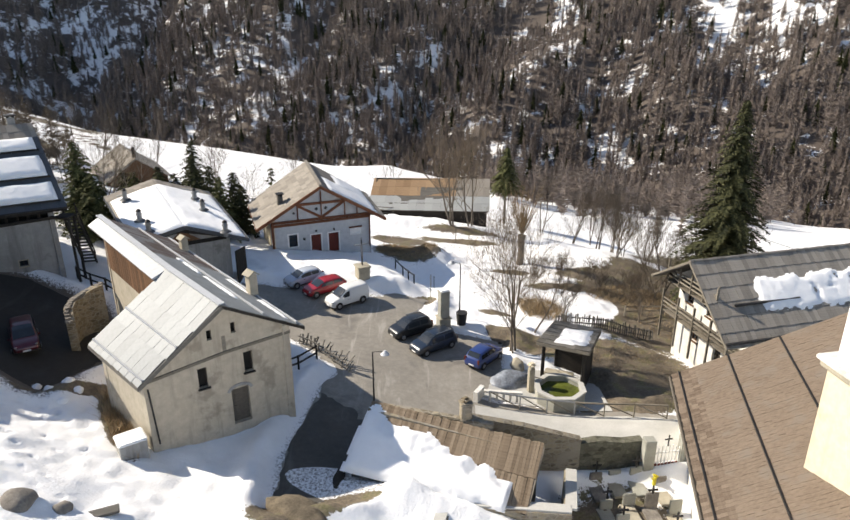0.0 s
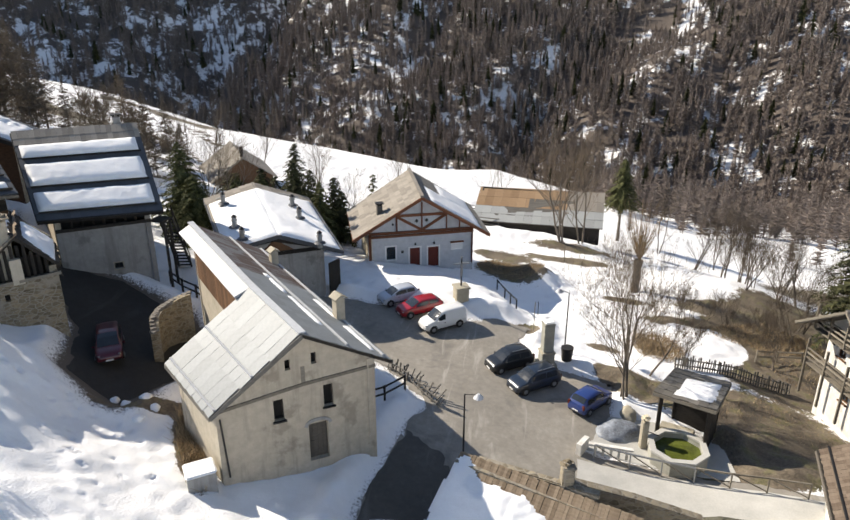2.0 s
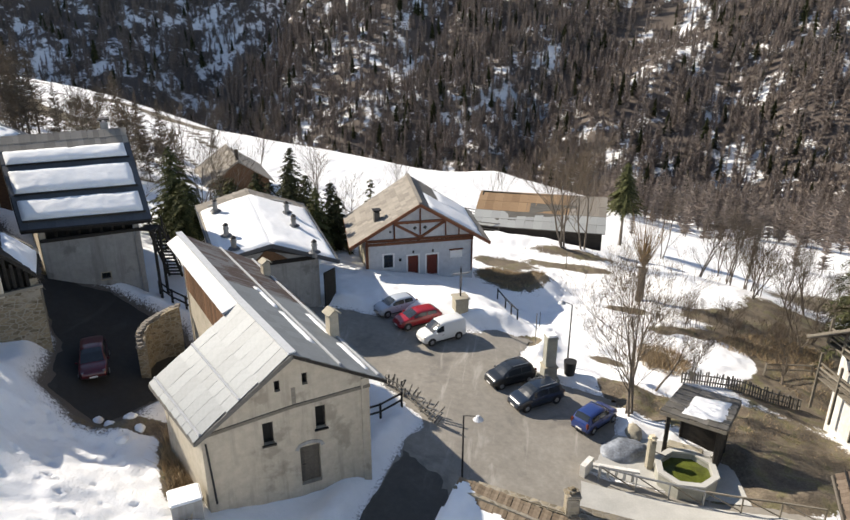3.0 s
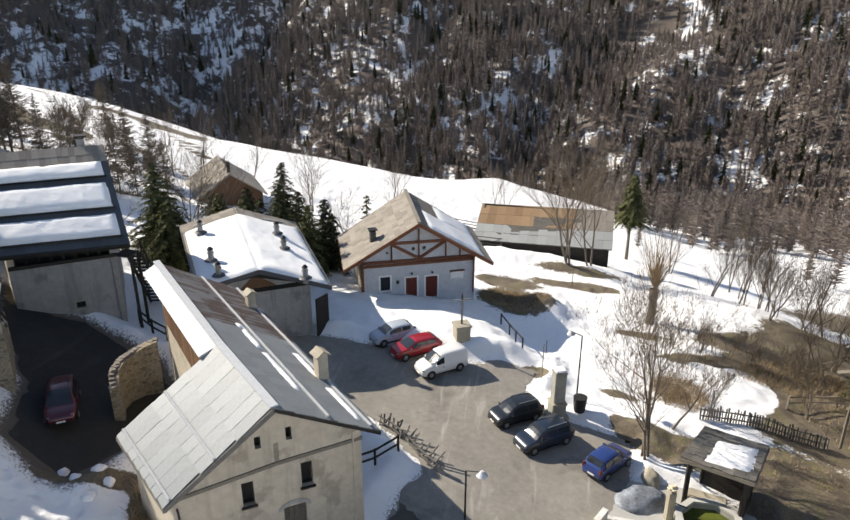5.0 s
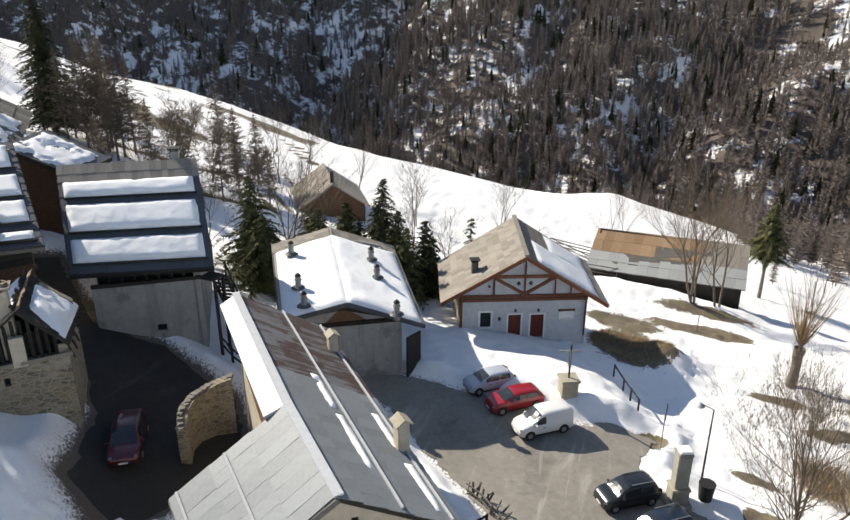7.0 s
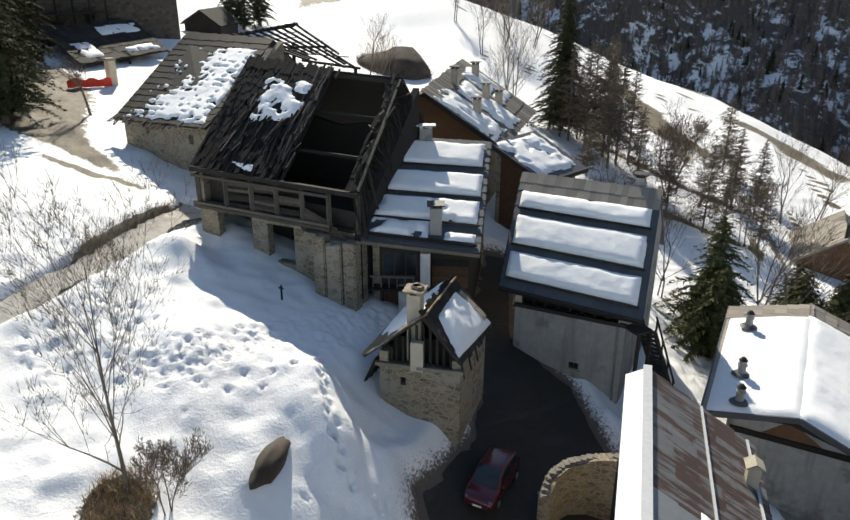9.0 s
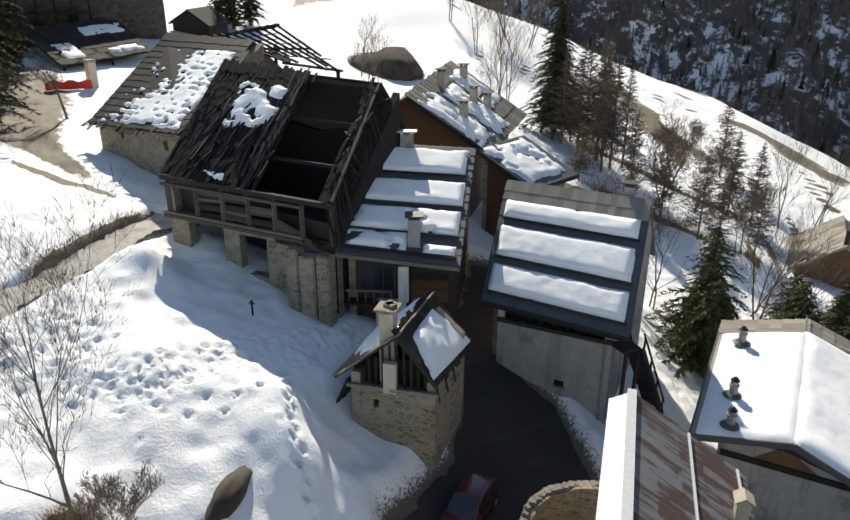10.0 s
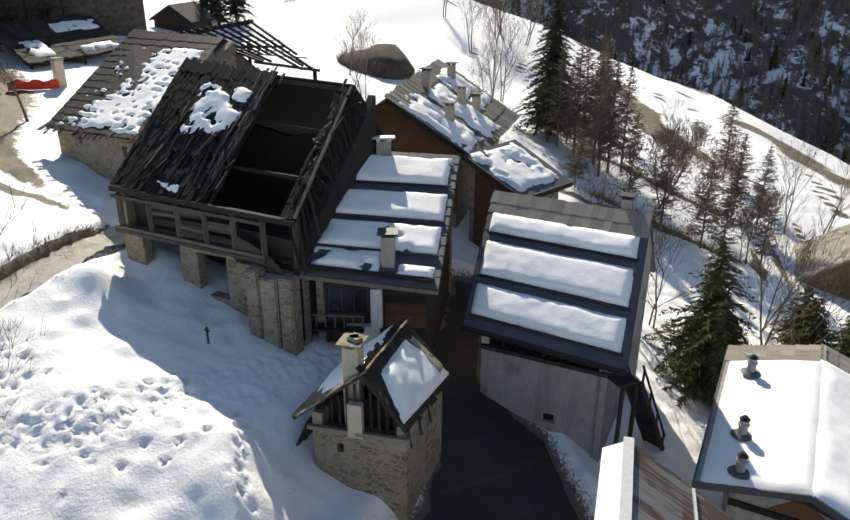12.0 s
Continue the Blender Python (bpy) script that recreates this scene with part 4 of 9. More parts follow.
def door_in(p, d, n, u0, u1, z0, z1, parent, mat, border=0.0, deep=0.2, boards=4):
    """A boarded door set in its opening, with a surround."""
    dr = new("door")
    dr.location = p + d * (u0 + u1) / 2 + UP * z0 - parent.location
    dr.parent = parent
    w = (u1 - u0) / boards
    bm = bmesh.new()
    for i in range(boards):
        add_hull8(bm, [p + n * (deep + y) + d * (u0 + w * (i + x)) + UP * z for z in (z0, z1) for x, y in ((0.02, 0), (0.98, 0), (0.98, 0.05), (0.02, 0.05))])
    part("leaf", bm, mat, dr)
    bar("door_handle", p + n * (deep - 0.05) + d * (u0 + 0.12) + UP * (z0 + 1.0), p + n * (deep - 0.05) + d * (u0 + 0.26) + UP * (z0 + 1.0), 0.03, IRON, dr)
    if border:
        bm = bmesh.new()
        o = -n * 0.02
        for u in (u0 - border, u1):
            add_hull8(bm, [q + UP * z for z in (z0, z1) for q in (p + o + d * u, p + o + d * (u + border), p + n * 0.03 + d * (u + border), p + n * 0.03 + d * u)])
        add_hull8(bm, [q + UP * z for z in (z1, z1 + border) for q in (p + o + d * (u0 - border), p + o + d * (u1 + border), p + n * 0.03 + d * (u1 + border), p + n * 0.03 + d * (u0 - border))])
        part("surround", bm, WHITE_PAINT, dr)
    return dr


def barn_with_sheet_roof():
    rf, rj, rb = V(-10.06, 31.47, 9.85), V(-13.89, 35.11, 10.33), V(-20.46, 42.01, 10.97)
    elf, elb = V(-13.76, 29.01, 6.63), V(-17.39, 32.05, 7.3)
    sf, sb = V(-14.58, 34.5, 9.98), V(-20.95, 41.35, 10.6)
    erf, erb = V(-6.58, 34.19, 7.29), V(-17.0, 44.7, 8.35)
    h = thing("barn", (-12, 36, 2.0), "old beige rendered barn with a grey sheet-metal roof", "barn")
    L, S, R = plane_z(rf, rj, elf), plane_z(rj, rb, sb), plane_z(rf, rb, erf)
    FL, FR, BR, BL, J2, J1 = (-13.75, 29.55), (-7.3, 33.7), (-16.55, 43.9), (-20.2, 41.55), (-14.55, 34.85), (-16.95, 32.3)
    mid = (-11, 33.5)
    front = [(2.63, 3.11, 5.35, 6.5), (5.05, 5.53, 5.55, 6.75), (3.31, 3.56, 7.95, 8.5), (4.55, 4.80, 8.02, 8.62), (4.22, 5.18, 2.6, 4.75)]
    w, p, d, n = wall("wall", FL, FR, 0.6, tops_under(FL, FR, (L, R)), 0.45, front, BEIGE, h, mid, "beige rendered gable wall, stained")
    for u0, u1, z0, z1 in front[:4]:
        window("window", p, d, n, u0, u1, z0, z1, h, BOARD_DARK, 0.25, (0, 0), pane=False, sill=z0 < 7)
        # panel coloured near-black to stand for the unlit room behind
        block("shutter", p + d * (u0 + u1) / 2 + n * 0.36 + UP * z0, (u1 - u0, 0.05, z1 - z0), DARK_IN, h, math.degrees(math.atan2(d.y, d.x)))
    door_in(p, d, n, 4.22, 5.18, 2.6, 4.75, h, BOARD_OLD, 0.0, 0.28)
    bm = bmesh.new()
    for i in range(7):
        a0, a1 = math.pi * i / 7, math.pi * (i + 1) / 7
        q0, q1 = (4.70 - 0.62 * math.cos(a0), 4.62 + 0.34 * math.sin(a0)), (4.70 - 0.62 * math.cos(a1), 4.62 + 0.34 * math.sin(a1))
        add_bar(bm, p - n * 0.01 + d * q0[0] + UP * q0[1], p - n * 0.01 + d * q1[0] + UP * q1[1], 0.05, 0.16)
    part("door_arch", bm, GREY_RENDER, h)
    # a weathered board across the gable, following the eaves
    bm = bmesh.new()
    add_bar(bm, p - n * 0.02 + d * 0.1 + UP * 6.55, p - n * 0.02 + d * 4.1 + UP * 7.05, 0.07, 0.16)
    add_bar(bm, p - n * 0.02 + d * 4.1 + UP * 7.05, p - n * 0.02 + d * 7.7 + UP * 7.25, 0.07, 0.16)
    part("string_board", bm, BEAM_OLD, h, "weathered board running across the gable")
    bm = bmesh.new()
    add_hull8(bm, [p - n * y + d * u + UP * z for z in (7.1, 8.0) for u, y in ((4.02, -0.03), (4.22, -0.03), (4.22, 0.015), (4.02, 0.015))])
    part("stain_patch", bm, BEAM_OLD, h, "brown board let into the gable")
    wall("wall", FR, BR, 0.6, tops_under(FR, BR, (R,)), 0.4, [], BEIGE, h, mid)
    wall("wall", BR, BL, 1.5, tops_under(BR, BL, (R, S)), 0.4, [], BEIGE, h, mid)
    wall("wall", J2, BL, 1.5, [(0, 7.9), (1, 8.4)], 0.35, [], BEIGE_LIT, h, (-12, 40), "beige render wall, sunlight put into its colour")
    wall("wall", J1, J2, 1.5, tops_under(J1, J2, (L,)), 0.4, [], BEIGE, h, mid)
    wall("wall", FL, J1, 0.6, tops_under(FL, J1, (L,)), 0.4, [], BEIGE_LIT, h, mid, "beige render wall, sunlight put into its colour")
    # boarded loft under the narrow side of the roof
    a, b = V(*J2, 0), V(*BL, 0)
    for i in range(22):
        q = a.lerp(b, (i + 0.5) / 22)
        top = S(q.x, q.y) - 0.12
        block("board", (q.x, q.y, 7.8), (0.36, 0.05, top - 7.8), BOARD_BROWN, h, math.degrees(math.atan2(b.y - a.y, b.x - a.x)))
    roof_slab("roof", (elf, rf, rj, elb), 0.1, BOARD_GREY, h)
    roof_slab("roof", (sf, rj, rb, sb), 0.12, SHEET_PALE, h, "pale zinc verge sheet")
    roof_slab("roof", (erf, erb, rb, rf), 0.1, BOARD_GREY, h)
    rg = random.Random(3)
    up = V(0, 0, 0.03)
    seam_roof((elb + up, elf + up, rf + up, rj + up), h, SHEET, 0.62, 3, rng=rg)
    q = [lerp4(erb, erf, rf, rb, u, v) + up for u, v in ((0, 0), (0.45, 0), (0.45, 1), (0, 1))]
    seam_roof(q, h, SHEET_RUST, 0.6, 5, "roof_sheet_rusted", rng=rg)
    q = [lerp4(erb, erf, rf, rb, u, v) + up for u, v in ((0.45, 0), (1, 0), (1, 1), (0.45, 1))]
    seam_roof(q, h, SHEET, 0.6, 5, rng=rg)
    bar("ridge_cap", rf + UP * 0.09, rj + UP * 0.09, 0.34, SHEET_PALE, h, 0.08)
    bar("ridge_cap", rj + UP * 0.09, rb + UP * 0.09, 0.34, SHEET_PALE, h, 0.08)
    # snow-guard rails across the slopes
    for qd, v in (((elb, elf, rf, rj), 0.46), ((elb, elf, rf, rj), 0.06), ((erb, erf, rf, rb), 0.5), ((erb, erf, rf, rb), 0.08)):
        bar("snow_guard", lerp4(*qd, 0.01, v) + UP * 0.12, lerp4(*qd, 0.99, v) + UP * 0.12, 0.09, SHEET_PALE, h)
    verge(elf, rf, h, BOARD_GREY)
    verge(rf, erf, h, BOARD_DARK, 0.06, 0.13)
    verge(elf, elb, h, BOARD_GREY)
    verge(erf, erb, h, BOARD_DARK)
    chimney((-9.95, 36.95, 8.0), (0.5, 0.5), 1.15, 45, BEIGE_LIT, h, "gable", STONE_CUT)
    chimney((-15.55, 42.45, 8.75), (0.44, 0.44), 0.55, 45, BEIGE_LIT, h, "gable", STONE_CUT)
    # annex: a squat rendered pier against the corner
    block("buttress", (-14.6, 29.05, 0.8), (1.3, 1.1, 2.9), GREY_RENDER, h, 35, "rendered pier with a snow cap")
    block("snow_cap", (-14.6, 29.05, 3.7), (1.4, 1.2, 0.14), SNOW, h, 35, "snow cap", 0.06)
    bar("downpipe", (-13.55, 29.55, 6.2), (-13.4, 29.6, 3.0), 0.09, IRON, h, sides=8)
    for u0, u1, v, s in ((0.42, 0.60, 0.53, 1), (0.62, 0.86, 0.52, 2), (0.55, 0.72, 0.10, 3), (0.78, 0.97, 0.10, 4)):
        qd = [lerp4(erb, erf, rf, rb, u, vv) + UP * 0.06 for u, vv in ((u0, v), (u1, v), (u1, v + 0.10), (u0, v + 0.10))]
        snow_slab("roof_snow", qd, 0.16, "strip of old snow along a roof rail", s, 0.06, 0.1, 0.1)
    return h


def half_timbered_house():
    rf, rb = V(-9.06, 58.94, 8.07), V(-11.45, 66.0, 8.5)
    elf, erf = V(-14.35, 56.52, 4.91), V(-3.54, 60.6, 4.62)
    elb, erb = V(-16.5, 62.7, 5.3), V(-5.9, 67.5, 4.9)
    h = thing("house", (-9.2, 60, 1.8), "small pale rendered house with red-brown half-timbered gable", "house")
    L, R = plane_z(rf, rb, elf), plane_z(rf, rb, erf)
    FL, FR = (-13.36, 57.71), (-5.03, 61.4)
    BL, BR = (-15.3, 62.9), (-7.1, 66.4)
    mid = (-10, 62)
    ops = [(1.5, 2.25, 2.65, 3.75), (3.5, 4.4, 1.7, 3.5), (5.1, 6.05, 1.65, 3.45), (7.4, 7.9, 3.1, 3.6)]
    w, p, d, n = wall("wall", FL, FR, 0.5, tops_under(FL, FR, (L, R), 0.2), 0.35, ops, PALE_RENDER, h, mid, "pale blue-grey rendered wall")
    window("window", p, d, n, *ops[0], h, BOARD_DARK, 0.12, (1, 2), 0.14, WHITE_PAINT)
    window("window", p, d, n, *ops[3], h, BOARD_DARK, 0.12, (1, 0), 0.0, WHITE_PAINT)
    block("window_panel", p + d * 7.65 - n * 0.02 + UP * 3.0, (1.05, 0.03, 0.68), WHITE_PAINT, h, math.degrees(math.atan2(d.y, d.x)))
    bar("lintel", p + d * 7.05 - n * 0.05 + UP * 3.72, p + d * 8.25 - n * 0.05 + UP * 3.72, 0.12, BEAM, h)
    door_in(p, d, n, *ops[1], h, DOOR_RED, 0.12, 0.1)
    door_in(p, d, n, *ops[2], h, DOOR_RED, 0.12, 0.1)
    bar("wall_lamp", p + d * 3.95 - n * 0.12 + UP * 3.95, p + d * 3.95 - n * 0.12 + UP * 3.8, 0.14, IRON, h)
    bar("wall_lamp", p + d * 5.6 - n * 0.12 + UP * 3.9, p + d * 5.6 - n * 0.12 + UP * 3.75, 0.14, IRON, h)
    bar("wall_box", p + d * 2.85 - n * 0.05 + UP * 3.35, p + d * 2.85 - n * 0.05 + UP * 3.15, 0.18, IRON, h)
    o = -n * 0.05
    pts = lambda u, z: p + o + d * u + UP * z
    top = lambda u: min(L(*(p + d * u).xy), R(*(p + d * u).xy)) - 0.25
    beams = [((0.0, 5.05), (9.1, 4.85)), ((0.0, 4.75), (9.1, 4.6)), ((4.55, 5.0), (4.55, 7.5)), ((2.4, 5.0), (2.4, top(2.4))), ((6.7, 4.95), (6.7, top(6.7))), ((7.85, 4.95), (7.85, top(7.85))),
             ((2.45, 6.35), (4.5, 5.1)), ((6.65, 6.3), (4.6, 5.1)), ((2.4, 6.45), (6.7, 6.35)), ((0.1, 5.0), (0.12, 2.0)), ((9.0, 4.9), (9.0, 1.7)), ((0.05, top(0.05)), (4.4, top(4.4))), ((9.0, top(9.0)), (4.7, top(4.7)))]
    for (u0, z0), (u1, z1) in beams:
        bar("beam", pts(u0, z0), pts(u1, z1), 0.09, BEAM, h, 0.22)
    for u in (4.1, 4.95):
        bm = bmesh.new()
        for k in range(2):
            add_box(bm, pts(u, 5.9) - n * 0.005, (0.3, 0.03, 0.12), math.degrees(math.atan2(d.y, d.x)), Matrix.Rotation(radians(90 * k), 4, "Y") @ Matrix.Translation((0, 0, -0.06)))
        part("ornament", bm, IRON, h)
    for u, z in ((2.05, 5.75),):
        bar("vent_hole", pts(u, z), pts(u, z) - n * 0.03, 0.2, IRON, h, sides=10)
    wall("wall", FR, BR, 0.3, tops_under(FR, BR, (R,)), 0.3, [], PALE_RENDER, h, mid)
    wall("wall", BR, BL, 0.3, tops_under(BR, BL, (L, R)), 0.3, [], PALE_RENDER, h, mid)
    # sunward wall in warm cream, unlike the other three: sunlight given as colour
    wall("wall", FL, BL, 0.3, tops_under(FL, BL, (L,)), 0.3, [], YELLOW_RENDER, h, mid, "cream side wall, sunlight put into its colour")
    roof_slab("roof", (elf, rf, rb, elb), 0.14, BOARD_BROWN, h)
    roof_slab("roof", (erf, erb, rb, rf), 0.14, BOARD_BROWN, h)
    rg = random.Random(9)
    board_roof(elb, elf, rf, rb, 13, 0.42, h, SHINGLE_GREY, "shingle", over=0.15, thick=0.03, limit=260, rng=rg)
    board_roof(erf, erb, rb, rf, 9, 0.6, h, SHINGLE_GREY, "shingle", over=0.15, thick=0.03, limit=40, rng=rg)
    bar("ridge_cap", rf + UP * 0.1, rb + UP * 0.1, 0.3, SHINGLE_GREY, h, 0.08)
    for a, b in ((elf, rf), (rf, erf)):
        verge(a, b, h, BEAM, 0.08, 0.26)
    for a, b in ((elf, elb), (erf, erb)):
        verge(a, b, h, BEAM, 0.06, 0.16, 0.14)
    for i in range(4):
        s = 0.15 + 0.25 * i
        for a, b in ((elf, rf), (erf, rf)):
            q = a.lerp(b, s)
            bar("rafter_end", q - UP * 0.2, q - UP * 0.2 + (rb - rf) * 0.2, 0.12, BEAM, h)
    q = lerp4(elb, elf, rf, rb, 0.72, 0.42)
    chimney(q, (0.45, 0.45), 0.75, 25, BOARD_GREY, h, "slab", IRON)
    for u0, u1, v0, v1, s in ((0.04, 0.55, 0.10, 0.86, 5), (0.5, 0.97, 0.10, 0.62, 6)):
        qd = [lerp4(erf, erb, rb, rf, u, vv) + UP * 0.07 for u, vv in ((u0, v0), (u1, v0), (u1, v1), (u0, v1))]
        snow_slab("roof_snow", qd, 0.14, "thin sheet of snow sliding down a shingle roof", s, 0.15, 0.2)
    return h


def flue(at, parent):
    """A short round smoke pipe with a cowl, in the hollow that its warmth has thawed."""
    bm = bmesh.new()
    bmesh.ops.create_cone(bm, cap_ends=True, segments=14, radius1=0.44, radius2=0.30, depth=0.10, matrix=Matrix.Translation(at + UP * 0.25))
    part("flashing", bm, SHEET_DARK, parent, "dark lead flashing")
    bm = bmesh.new()
    bmesh.ops.create_cone(bm, cap_ends=True, segments=14, radius1=0.19, radius2=0.17, depth=1.1, matrix=Matrix.Translation(at + UP * 0.40))
    bmesh.ops.create_cone(bm, cap_ends=True, segments=14, radius1=0.22, radius2=0.22, depth=0.08, matrix=Matrix.Translation(at + UP * 0.72))
    part("flue", bm, GREY_RENDER, parent, "grey round flue pipe")
    bm = bmesh.new()
    bmesh.ops.create_cone(bm, cap_ends=True, segments=14, radius1=0.21, radius2=0.08, depth=0.16, matrix=Matrix.Translation(at + UP * 1.03))
    part("cowl", bm, IRON, parent, "dark metal cowl")


def snow_roof_house():
    rf, rb = V(-17.5, 48.5, 8.05), V(-22.95, 57.5, 9.1)
    elf, erf = V(-20.5, 45.9, 7.6), V(-13.4, 50.3, 6.45)
    elb, erb = V(-25.95, 54.7, 8.4), V(-19.2, 60.2, 7.2)
    h = thing("house", (-19, 51, 2.2), "grey rendered house under a full sheet of roof snow", "house")
    L, R = plane_z(rf, rb, elf), plane_z(rf, rb, erf)
    FL, FR, BR, BL = (-19.8, 47.2), (-14.9, 50.4), (-19.7, 58.9), (-24.9, 54.6)
    mid = (-19.5, 52)
    w, p, d, n = wall("wall", FL, FR, 1.0, tops_under(FL, FR, (L, R), 0.25), 0.35, [], GREY_RENDER, h, mid, "grey cement-rendered gable wall")
    wall("wall", FR, BR, 1.0, tops_under(FR, BR, (R,)), 0.3, [], GREY_RENDER, h, mid)
    wall("wall", BR, BL, 1.0, tops_under(BR, BL, (L, R)), 0.3, [], GREY_RENDER, h, mid)
    wall("wall", FL, BL, 1.0, tops_under(FL, BL, (L,)), 0.3, [], GREY_RENDER, h, mid)
    o = -n * 0.06
    top = lambda u: min(L(*(p + d * u).xy), R(*(p + d * u).xy)) - 0.3
    for (u0, z0), (u1, z1) in (((0, 6.75), (5.6, 6.6)), ((0.1, top(0.1)), (2.3, top(2.3))), ((2.3, top(2.3)), (5.5, top(5.5)))):
        bar("beam", p + o + d * u0 + UP * z0, p + o + d * u1 + UP * z1, 0.1, BOARD_DARK, h, 0.26)
    bm = bmesh.new()
    tri = [p + o * 0.6 + d * u + UP * z for u, z in ((1.3, 6.85), (3.7, 6.8), (2.35, top(2.35)))]
    f = [bm.verts.new(q) for q in tri] + [bm.verts.new(q + n * 0.04) for q in tri]
    bm.faces.new(f[:3]), bm.faces.new(f[3:][::-1])
    for i in range(3):
        bm.faces.new((f[i], f[(i + 1) % 3], f[3 + (i + 1) % 3], f[3 + i]))
    part("gable_boarding", bm, BOARD_BROWN, h)
    roof_slab("roof", (elf, rf, rb, elb), 0.18, SHINGLE_GREY, h, "grey stone roof edge")
    roof_slab("roof", (erf, erb, rb, rf), 0.18, SHINGLE_GREY, h, "grey stone roof edge")
    for a, b in ((elf, rf), (rf, erf), (erf, erb), (elf, elb)):
        verge(a, b, h, SHEET_DARK, 0.08, 0.28)
    board_roof(*[lerp4(elb, elf, rf, rb, u, v) for u, v in ((0, 0), (0.14, 0), (0.14, 1), (0, 1))], 7, 0.5, h, SHINGLE_GREY, "shingle", limit=60)
    board_roof(*[lerp4(erf, erb, rb, rf, u, v) for u, v in ((0.88, 0), (1, 0), (1, 1), (0.88, 1))], 7, 0.5, h, SHINGLE_GREY, "shingle", limit=60)
    snow_slab("roof_snow", [lerp4(elb, elf, rf, rb, u, v) + UP * 0.02 for u, v in ((0.14, 0.05), (1.0, 0.05), (1.0, 1.02), (0.14, 1.02))], 0.26, "thick smooth snow on a low roof slope", 11, 0.08, 0.2)
    snow_slab("roof_snow", [lerp4(erf, erb, rb, rf, u, v) + UP * 0.02 for u, v in ((0.0, 0.03), (0.87, 0.03), (0.87, 1.02), (0.0, 1.02))], 0.28, "thick smooth snow on a low roof slope", 12, 0.08, 0.2)
    for x, y in ((-23.5, 53.0), (-21.0, 49.2), (-19.7, 47.4), (-18.8, 55.2), (-17.5, 53.0), (-14.9, 49.6)):
        z = min(L(x, y), R(x, y))
        flue(V(x, y, z), h)
    # a fence panel and dark lean-to at the corner
    wall("side_screen", (-14.5, 50.3), (-14.1, 51.6), 1.2, [(0, 5.4), (1, 5.3)], 0.1, [], BOARD_DARK, h, (-16, 51.5))
    return h


